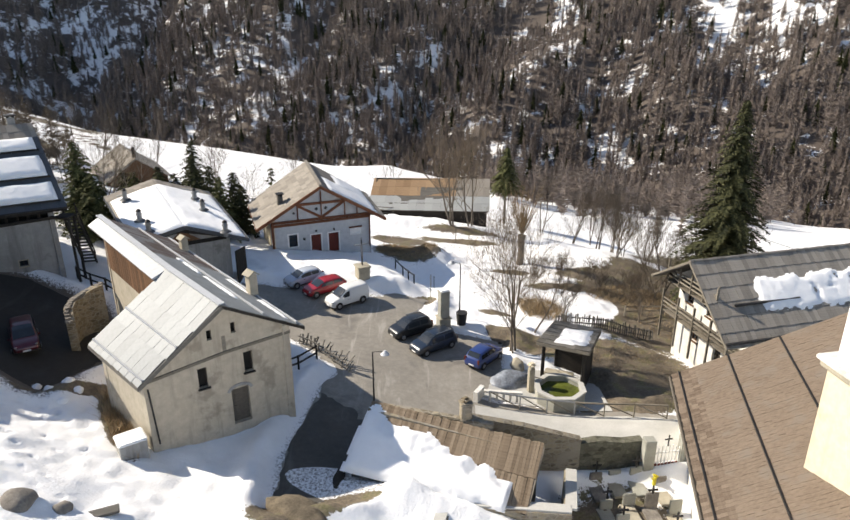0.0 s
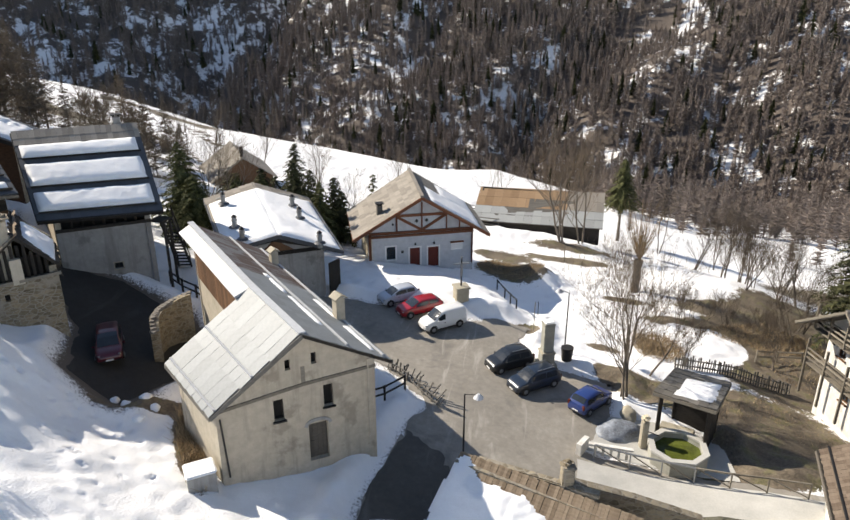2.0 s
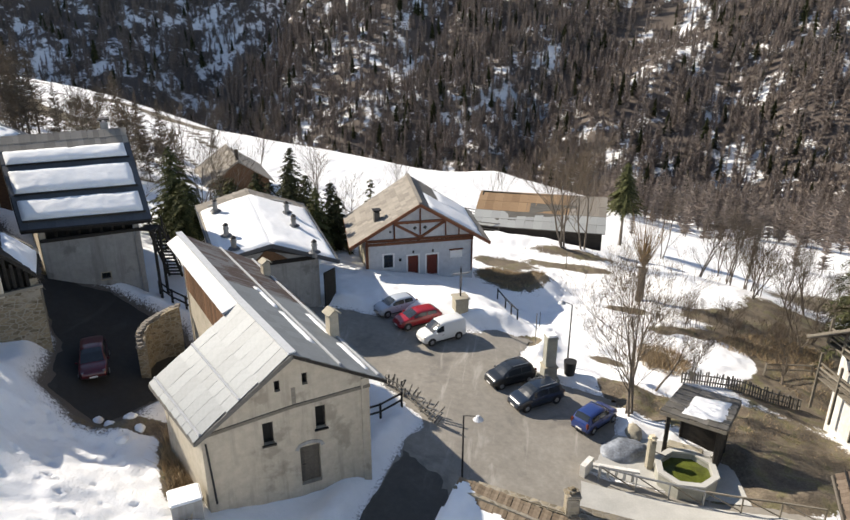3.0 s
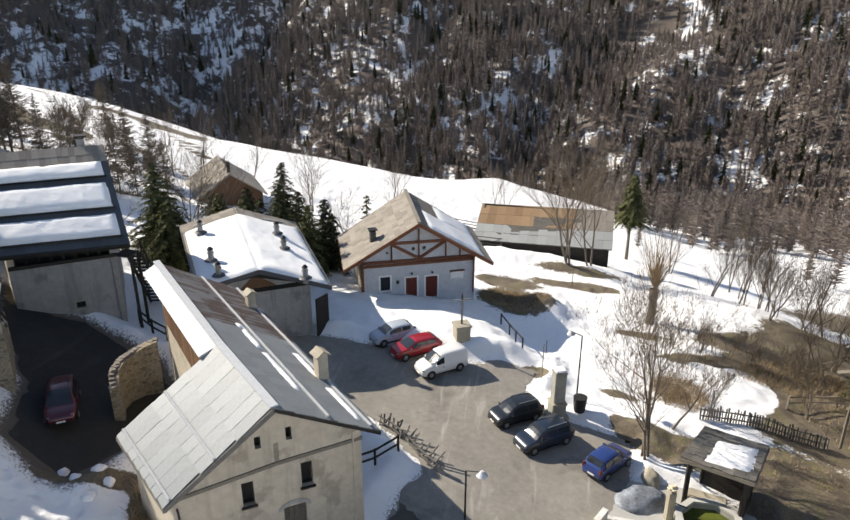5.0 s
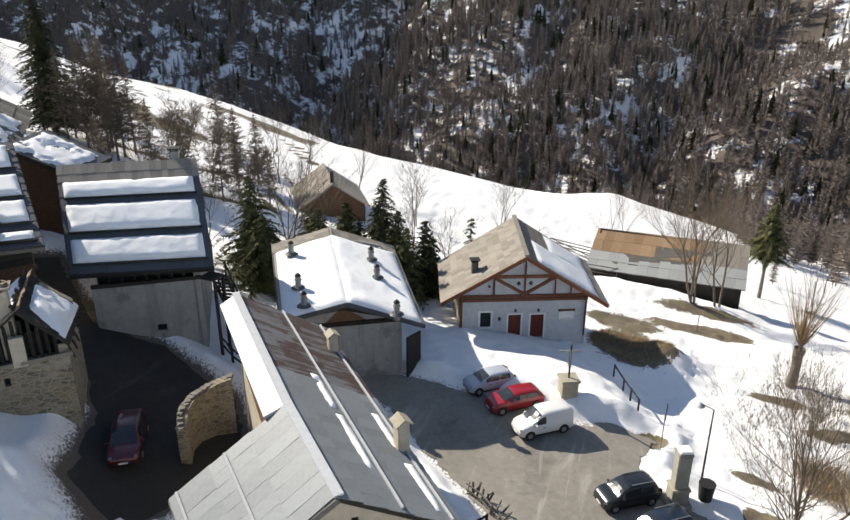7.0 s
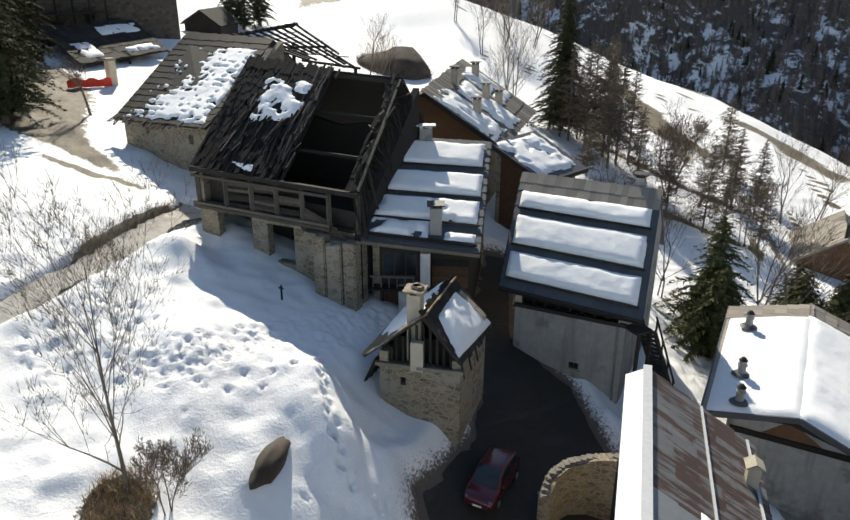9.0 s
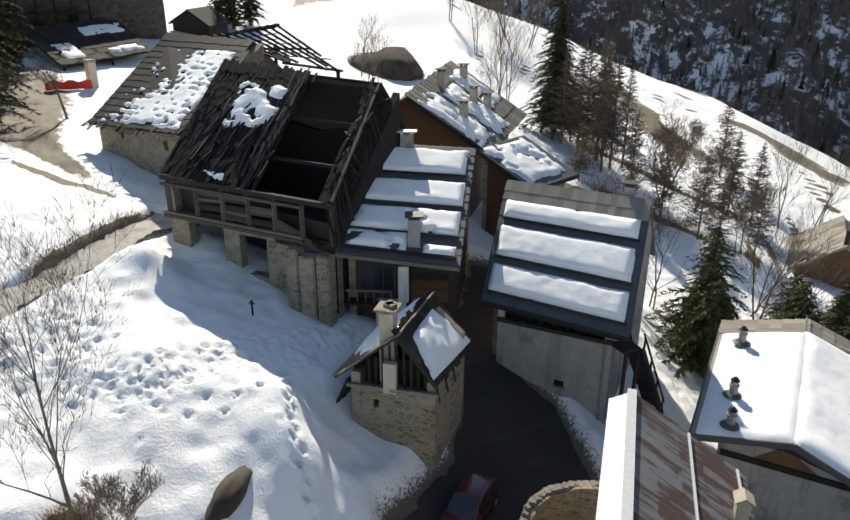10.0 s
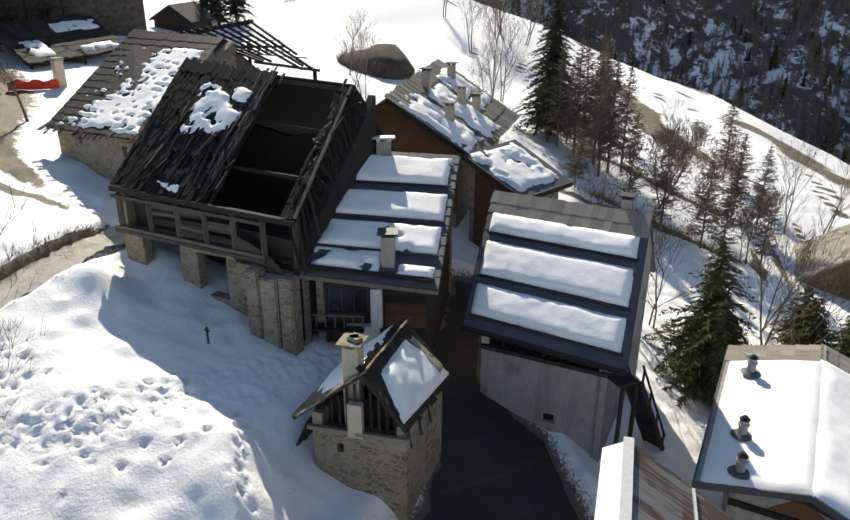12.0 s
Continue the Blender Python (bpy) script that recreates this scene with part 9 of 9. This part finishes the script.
def wayside_monument():
    z = gz(1.35, 46.1)
    m = thing("monument", (1.35, 46.1, z - 0.3), "grey-green stone memorial pillar on a stepped base", "monument")
    block("base", (1.35, 46.1, z - 0.3), (1.2, 1.2, 0.65), STONE_GREEN, m, 20, "stepped stone base", 0.05)
    block("plinth", (1.35, 46.1, z + 0.35), (0.85, 0.85, 0.75), STONE_GREEN, m, 20, "", 0.04)
    block("moulding", (1.35, 46.1, z + 1.1), (0.95, 0.95, 0.12), STONE_CUT, m, 20, "", 0.03)
    block("shaft", (1.35, 46.1, z + 1.22), (0.68, 0.68, 1.9), STONE_GREEN, m, 20, "", 0.04)
    bm = bmesh.new()
    add_box(bm, (1.35, 46.1, z + 3.12), (0.76, 0.76, 0.14), 20)
    bmesh.ops.bevel(bm, geom=bm.edges[:], offset=0.04, segments=2, affect="EDGES")
    part("cap", bm, STONE_GREEN, m)
    part("snow_cap", _box_bm((1.35, 46.1, z + 3.26), (0.68, 0.68, 0.14), 20, 0.06), SNOW, m, "snow cap")
    return m


def wayside_cross():
    x, y = -5.0, 51.9
    z = gz(x, y)
    c = thing("wayside_cross", (x, y, z - 0.3), "iron crucifix on a yellow stone pedestal in snow", "cross")
    block("pedestal", (x, y, z - 0.3), (0.95, 0.95, 1.3), STONE_CUT, c, 25, "ochre stone pedestal", 0.04)
    block("pedestal_cap", (x, y, z + 1.0), (1.12, 1.12, 0.14), STONE_CUT, c, 25, "", 0.03)
    bar("pole", (x, y, z + 1.14), (x, y, z + 3.3), 0.12, IRON, c, sides=8)
    d = V(math.cos(radians(25)), math.sin(radians(25)), 0)
    bar("crossbar", V(x, y, z + 2.9) - d * 0.55, V(x, y, z + 2.9) + d * 0.55, 0.1, STEEL, c)
    for s in (-1, 1):
        block("finial", V(x, y, z + 2.83) + d * s * 0.58, (0.16, 0.12, 0.16), STEEL, c, 25, "", 0.05)
    block("finial", V(x, y, z + 3.3), (0.18, 0.14, 0.2), STEEL, c, 25, "", 0.05)
    bar("figure", V(x, y, z + 1.9), V(x, y, z + 2.85), 0.2, STEEL, c, 0.14, sides=6)
    return c


def street_lamp(x, y, high, arm, turn, label):
    z = road_z(x, y) if poly_dist(np.array([x]), np.array([y]), LOT)[0] < 0 else gz(x, y) - 0.1
    l = thing("street_lamp", (x, y, z), label, "street lamp", "village street lamps")
    bar("post", (x, y, z - 0.05), (x, y, z + high), 0.12, IRON, l, sides=8, w2=0.08)
    d = V(math.cos(radians(turn)), math.sin(radians(turn)), 0)
    bar("arm", V(x, y, z + high), V(x, y, z + high + 0.12) + d * arm, 0.05, IRON, l, sides=6)
    bm = bmesh.new()
    bmesh.ops.create_cone(bm, cap_ends=True, segments=14, radius1=0.26, radius2=0.07, depth=0.22, matrix=Matrix.Translation(V(x, y, z + high + 0.05) + d * arm))
    part("shade", bm, SHEET_PALE, l)
    return l


def post(x, y, high, w, mat, name, label, category, head=None):
    z = gz(x, y) - 0.15
    bm = bmesh.new()
    add_bar(bm, (x, y, z), (x, y, z + high), w, sides=8)
    if head:
        add_box(bm, (x, y, z + high - 0.2), (head[0], 0.03, head[1]), head[2])
    return solo(name, bm, mat, label, category)


def rail_fence(pts, label, mat, rails=2, high=0.95, group="", tilt=0.0, seed=1):
    rng = random.Random(seed)
    f = thing("fence", (pts[0][0], pts[0][1], gz(*pts[0])), label, "fence", group)
    tops = []
    for x, y in pts:
        z = gz(x, y)
        q = V(x + rng.uniform(-tilt, tilt), y + rng.uniform(-tilt, tilt), z + high)
        bar("post", (x, y, z - 0.2), q, 0.11, mat, f)
        tops.append((V(x, y, z), q))
    for (a, ta), (b, tb) in zip(tops, tops[1:]):
        for k in range(rails):
            s = (k + 1) / rails * 0.92
            bar("rail", a.lerp(ta, s), b.lerp(tb, s), 0.06, mat, f, 0.1)
    return f


def picket_fence(a, b, n, high, label, seed, lean=0.06):
    rng = random.Random(seed)
    f = thing("picket_fence", (a[0], a[1], gz(*a)), label, "fence")
    for k in range(n):
        t = k / (n - 1)
        x, y = a[0] + (b[0] - a[0]) * t, a[1] + (b[1] - a[1]) * t + 0.25 * math.sin(t * 5)
        z = gz(x, y)
        bar("picket", (x, y, z - 0.15), (x + rng.uniform(-lean, lean) + (lean - 0.06), y + rng.uniform(-lean, lean), z + high * rng.uniform(0.8, 1.12)), 0.1, BOARD_GREY, f, 0.05)
    for s in (0.3, 0.75):
        for k in range(4):
            t0, t1 = k / 4, (k + 1) / 4
            p = [(a[0] + (b[0] - a[0]) * t, a[1] + (b[1] - a[1]) * t + 0.25 * math.sin(t * 5)) for t in (t0, t1)]
            bar("rail", (*p[0], gz(*p[0]) + high * s), (*p[1], gz(*p[1]) + high * s), 0.05, BOARD_GREY, f, 0.08)
    return f


def broken_wall():
    """Curved remnant of a rubble wall behind the barn."""
    w = thing("ruined_wall", (-21.4, 40, 4.2), "broken curved rubble-stone wall lit ochre", "wall")
    pts = [(-21.5, 37.7), (-22.0, 38.6), (-22.1, 39.6), (-21.7, 40.6), (-20.9, 41.4)]
    tops = [5.7, 6.15, 6.3, 6.45, 6.7]
    rng = random.Random(6)
    for (a, b), (t0, t1) in zip(zip(pts, pts[1:]), zip(tops, tops[1:])):
        mid = (t0 + t1) / 2 + rng.uniform(-0.15, 0.15)
        wall("wall_run", a, b, 3.4, [(0, t0), (0.5, mid), (1, t1)], 0.5, [], RUBBLE_WARM, w, (-19, 39))
        for k in range(4):
            q = V(*a, 0).lerp(V(*b, 0), (k + 0.5) / 4)
            block("cap_stone", (q.x + 0.2, q.y, t0 + (t1 - t0) * k / 4 - 0.05), (0.32, 0.42, 0.16), ROCK, w, rng.uniform(0, 90), "", 0.04)
    return w


def churchyard():
    rng = random.Random(4)
    w = thing("wall", (8, 29, -1), "low cream-capped churchyard wall", "wall")
    for a, b, t in (((7.6, 29.9), (6.9, 26.4), (1.1, 1.6)), ((6.9, 26.4), (1.0, 27.0), (1.6, 1.6)), ((1.0, 27.0), (0.6, 25.2), (1.6, 1.8))):
        wall("wall_run", a, b, -2, [(0, t[0]), (1, t[1])], 0.35, [], RUBBLE, w, (5, 22))
        bar("coping", (*a, t[0] + 0.05), (*b, t[1] + 0.05), 0.55, CONCRETE, w, 0.12)
    w2 = thing("wall", (10, 31.2, -1), "mossy grey stone churchyard wall", "wall")
    for a, b, t in (((8.3, 31.5), (11.9, 31.9), (1.55, 1.5)),):
        wall("wall_run", a, b, -2, [(0, t[0]), (0.3, t[0] + 0.12), (0.7, t[1] - 0.05), (1, t[1])], 0.5, [], MOSSY, w2, (10, 34))
    block("gate_pier", (12.1, 31.5, -1.2), (0.6, 0.6, 3.1), STONE_GREEN, w2, 5, "", 0.04)
    block("gate_pier", (14.2, 31.9, -1.2), (0.55, 0.55, 3.0), STONE_GREEN, w2, 5, "", 0.04)
    g = thing("gate", (13.1, 31.6, -0.6), "white iron churchyard gate with a small cross", "gate")
    for k in range(8):
        x = 12.5 + 1.4 * k / 7
        bar("bar", (x, 31.55 + 0.04 * k, -0.1), (x, 31.55 + 0.04 * k, 1.15 + 0.25 * math.sin(math.pi * k / 7)), 0.05, WHITE_PAINT, g)
    bar("rail", (12.45, 31.55, 0.9), (13.95, 31.85, 0.9), 0.06, WHITE_PAINT, g)
    block("kick_panel", (13.2, 31.7, -0.7), (1.45, 0.06, 0.9), DOOR_RED, g, 11)
    bar("cross_upright", (13.2, 31.7, 1.3), (13.2, 31.7, 2.0), 0.06, IRON, g)
    bar("cross_arm", (12.98, 31.66, 1.75), (13.42, 31.74, 1.75), 0.06, IRON, g)
    spots = [(9.2, 30.3), (10.3, 30.6), (11.4, 30.5), (12.6, 30.0), (9.4, 28.6), (10.6, 28.7), (11.7, 28.5), (12.9, 28.3), (9.8, 27.0), (11.2, 26.8), (12.4, 26.7)]
    for k, (x, y) in enumerate(spots):
        z = gz(x, y) - 0.05
        t = thing("tombstone", (x, y, z), "weathered grey stone grave with upright headstone", "tombstone", "graves in the churchyard")
        mat = STONE_GREEN if k % 3 else ROCK
        block("slab", (x, y, z), (0.75, 1.5, 0.16), STONE_CUT if k % 2 else mat, t, 8, "", 0.02)
        block("headstone", (x + 0.05, y + 0.7, z), (0.7, 0.14, rng.uniform(0.7, 1.1)), mat, t, 8, "", 0.04)
        if k % 2 == 0:
            bar("cross_upright", (x + 0.05, y + 0.7, z + 0.8), (x + 0.05, y + 0.7, z + 1.5), 0.08, IRON, t)
            bar("cross_arm", (x - 0.2, y + 0.68, z + 1.25), (x + 0.3, y + 0.72, z + 1.25), 0.08, IRON, t)
    bm = bmesh.new()
    for k in range(26):
        a = rng.uniform(0, 6.28)
        q = V(12.3 + 0.16 * math.cos(a) * rng.random(), 30.6 + 0.16 * math.sin(a) * rng.random(), gz(12.3, 30.6) + 0.35 + rng.uniform(0, 0.25))
        bmesh.ops.create_icosphere(bm, subdivisions=1, radius=0.06, matrix=Matrix.Translation(q))
    add_bar(bm, (12.3, 30.6, gz(12.3, 30.6) - 0.02), (12.3, 30.6, gz(12.3, 30.6) + 0.4), 0.2, sides=8)
    solo("flower_pot", bm, plain("yellow_flower", (0.6, 0.5, 0.03), 0.7), "pot of bright yellow flowers on a grave", "flowers")


fountain()
wash_shelter()
railing()
kerb_wall()
street_wall()
wayside_monument()
wayside_cross()
street_lamp(-2.9, 34.2, 4.6, 0.7, -10, "slim dark street lamp at the road edge")
street_lamp(2.65, 48.6, 4.6, 0.7, 160, "slim dark street lamp behind the monument")
post(0.45, 49.6, 2.6, 0.07, BEAM_OLD, "sign_post", "thin leaning wooden marker post in snow", "post")
post(0.75, 53.6, 1.3, 0.06, IRON, "marker_post", "short dark marker post in shaded snow", "post")
post(-34.9, 31.8, 0.95, 0.1, IRON, "marker_post", "short dark post standing in the snow field", "post", (0.3, 0.08, 40))
post(3.4, 73.0, 2.0, 0.08, BEAM_OLD, "marker_post", "thin post beside the mound", "post")
bin_bm = bmesh.new()
bmesh.ops.create_cone(bin_bm, cap_ends=True, segments=16, radius1=0.33, radius2=0.42, depth=0.95, matrix=Matrix.Translation((2.7, 46.6, gz(2.7, 46.6) + 0.4)))
solo("waste_bin", bin_bm, IRON, "black waste bin beside the stone memorial", "bin")
rail_fence([(-9.9, 37.0), (-8.9, 37.7), (-7.95, 38.6), (-7.0, 39.9)], "dark wooden rail fence beside the barn", BOARD_DARK, 2, 1.0, seed=2)
picket_fence((-8.6, 42.4), (-5.0, 39.6), 22, 0.8, "broken grey picket fence slumped at the edge of the square", 3, 0.45)
rail_fence([(-25.0, 46.6), (-23.6, 45.6), (-22.2, 44.8), (-20.6, 43.9)], "dark wooden rail fence below the house", BOARD_DARK, 2, 1.0, seed=4)
rail_fence([(-2.6, 57.4), (-1.9, 55.8), (-1.4, 54.4), (-0.9, 53.0)], "dark handrail down the snow bank", IRON, 1, 0.9, seed=5)
rail_fence([(16.5, 52.5), (18.5, 54.0), (20.8, 55.0), (23.0, 55.4)], "leaning grey orchard fence", BEAM_OLD, 2, 0.9, tilt=0.2, seed=6)
rail_fence([(-9, 83.0), (-4, 84.0), (-12, 92.0), (-3, 93.5), (6, 93.0)], "weathered paddock rails by the long shed", BOARD_GREY, 3, 1.2, seed=7)
picket_fence((10.0, 48.0), (17.6, 48.6), 46, 0.95, "weathered grey picket fence round the garden", 8)
def utility_pole():
    p = thing("utility_pole", (27, 62, gz(27, 62)), "weathered wooden utility pole carrying one cable", "pole")
    z = gz(27, 62)
    bar("post", (27, 62, z - 0.4), (27.05, 62, 3.9), 0.2, BEAM_OLD, p, sides=8, w2=0.14)
    bar("cross_arm", (26.6, 62.1, 3.6), (27.5, 61.9, 3.6), 0.09, BEAM_OLD, p)
    a, b = V(27.4, 61.9, 3.7), V(46.0, 46.0, 3.2)
    bm = bmesh.new()
    q = [a.lerp(b, k / 12) - UP * (1.1 * math.sin(math.pi * k / 12)) for k in range(13)]
    for s, t in zip(q, q[1:]):
        add_bar(bm, s, t, 0.035, sides=5)
    part("cable", bm, IRON, p, "dark sagging cable")


utility_pole()
broken_wall()
churchyard()
boulder((-25.2, 27.7, gz(-25.2, 27.7)), (0.5, 1.35, 0.5), 1, "dark log-shaped rock breaking through the snow", plain("wet_dark_earth", (0.05, 0.038, 0.028), 0.8, vary=0.4))
boulder((-91, 68, gz(-91, 68) - 1.1), (6.2, 4.2, 4.0), 31, "low mound of matted brown earth in the meadow", plain("matted_earth", (0.07, 0.055, 0.042), 0.95, vary=0.5, scale=0.7, fine=6.0, bump=0.6), "earth_mound")
boulder((-5.8, 25.3, gz(-5.8, 25.3) - 0.22), (1.7, 0.8, 0.42), 2, "flat muddy mound with dry grass breaking through the snow", plain("grassy_mud", (0.13, 0.105, 0.072), 0.95, vary=0.6, scale=1.6, fine=11, bump=0.7), "earth_mound")
boulder((-16.4, 22.4, gz(-16.4, 22.4) - 0.1), (0.9, 0.7, 0.45), 3, "brown boulder in the snow")
boulder((-15.0, 23.0, gz(-15.0, 23.0) - 0.1), (0.5, 0.4, 0.3), 21, "brown stone breaking through the snow")
solo("broken_plank", _box_bm((-13.5, 23.4, gz(-13.5, 23.4)), (1.3, 0.5, 0.12), 24, 0.02), BOARD_GREY, "broken weathered plank lying in the snow", "plank")
boulder((-4.3, 28.6, gz(-4.3, 28.6)), (0.9, 0.28, 0.22), 4, "dark log lying at the road edge", BOARD_DARK, "log")
boulder((-1.8, 28.2, gz(-1.8, 28.2)), (0.5, 0.3, 0.3), 5, "dark stone beside the shed snow", plain("dark_stone", (0.06, 0.05, 0.04), 0.85))
boulder((6.3, 42.0, gz(6.3, 42.0)), (0.6, 0.5, 0.45), 6, "pale boulder beside the fountain", STONE_CUT)
boulder((5.5, 40.4, gz(5.5, 40.4)), (0.95, 1.5, 0.55), 7, "heap of dirty melting ice beside the fountain", plain("dirty_ice", (0.22, 0.24, 0.27), 0.5, vary=0.75, scale=1.4, fine=7.0, bump=0.8), "ice_lump")
for k, (x, y) in enumerate(((-19.6, 33.4), (-20.4, 32.8), (-18.9, 33.0), (-21.3, 33.2), (-19.2, 31.9))):
    boulder((x, y, gz(x, y)), (0.3, 0.26, 0.2), 10 + k, "dirty lump of ploughed snow", SNOW_OLD, "snow_lump")


def red_sheet():
    bm = bmesh.new()
    n = 10
    a, b = V(-73.2, 30.1, 18.2), V(-71.7, 26.4, 17.6)
    rows = []
    for i in range(n + 1):
        p = a.lerp(b, i / n)
        p.z = gz(p.x, p.y)
        sag = 0.12 * math.sin(i * 1.7)
        rows.append([bm.verts.new(p + UP * (0.05)), bm.verts.new(p + V(0.12 * math.sin(i), 0, 0.75 + sag))])
    for q, r in zip(rows, rows[1:]):
        bm.faces.new((q[0], r[0], r[1], q[1]))
    geo = bmesh.ops.extrude_face_region(bm, geom=bm.faces[:])
    bmesh.ops.translate(bm, verts=[g for g in geo["geom"] if isinstance(g, bmesh.types.BMVert)], vec=(0.02, 0.03, 0))
    solo("barrier_net", bm, plain("orange_red_netting", (0.60, 0.045, 0.02), 0.7), "orange-red snow barrier netting beside the track", "netting")
    p = thing("stone_post", (-74.2, 30.3, 15.0), "ochre stone gatepost with a small cap", "post")
    z = gz(-74.2, 30.3)
    block("shaft", (-74.2, 30.3, z - 0.3), (0.7, 0.7, 2.2), YELLOW_RENDER, p, 20)
    block("cap", (-74.2, 30.3, z + 1.9), (0.9, 0.9, 0.22), STONE_CUT, p, 20, "", 0.05)


red_sheet()

# ---- the plan above is drawn in units of 1.2 m: bring every thing to metres ----
PLAN_UNIT = 1.2
for _ob in list(scene.objects):
    if _ob.parent is None and _ob.type in {"MESH", "EMPTY"}:
        _ob.matrix_world = Matrix.Scale(PLAN_UNIT, 4) @ _ob.matrix_basis
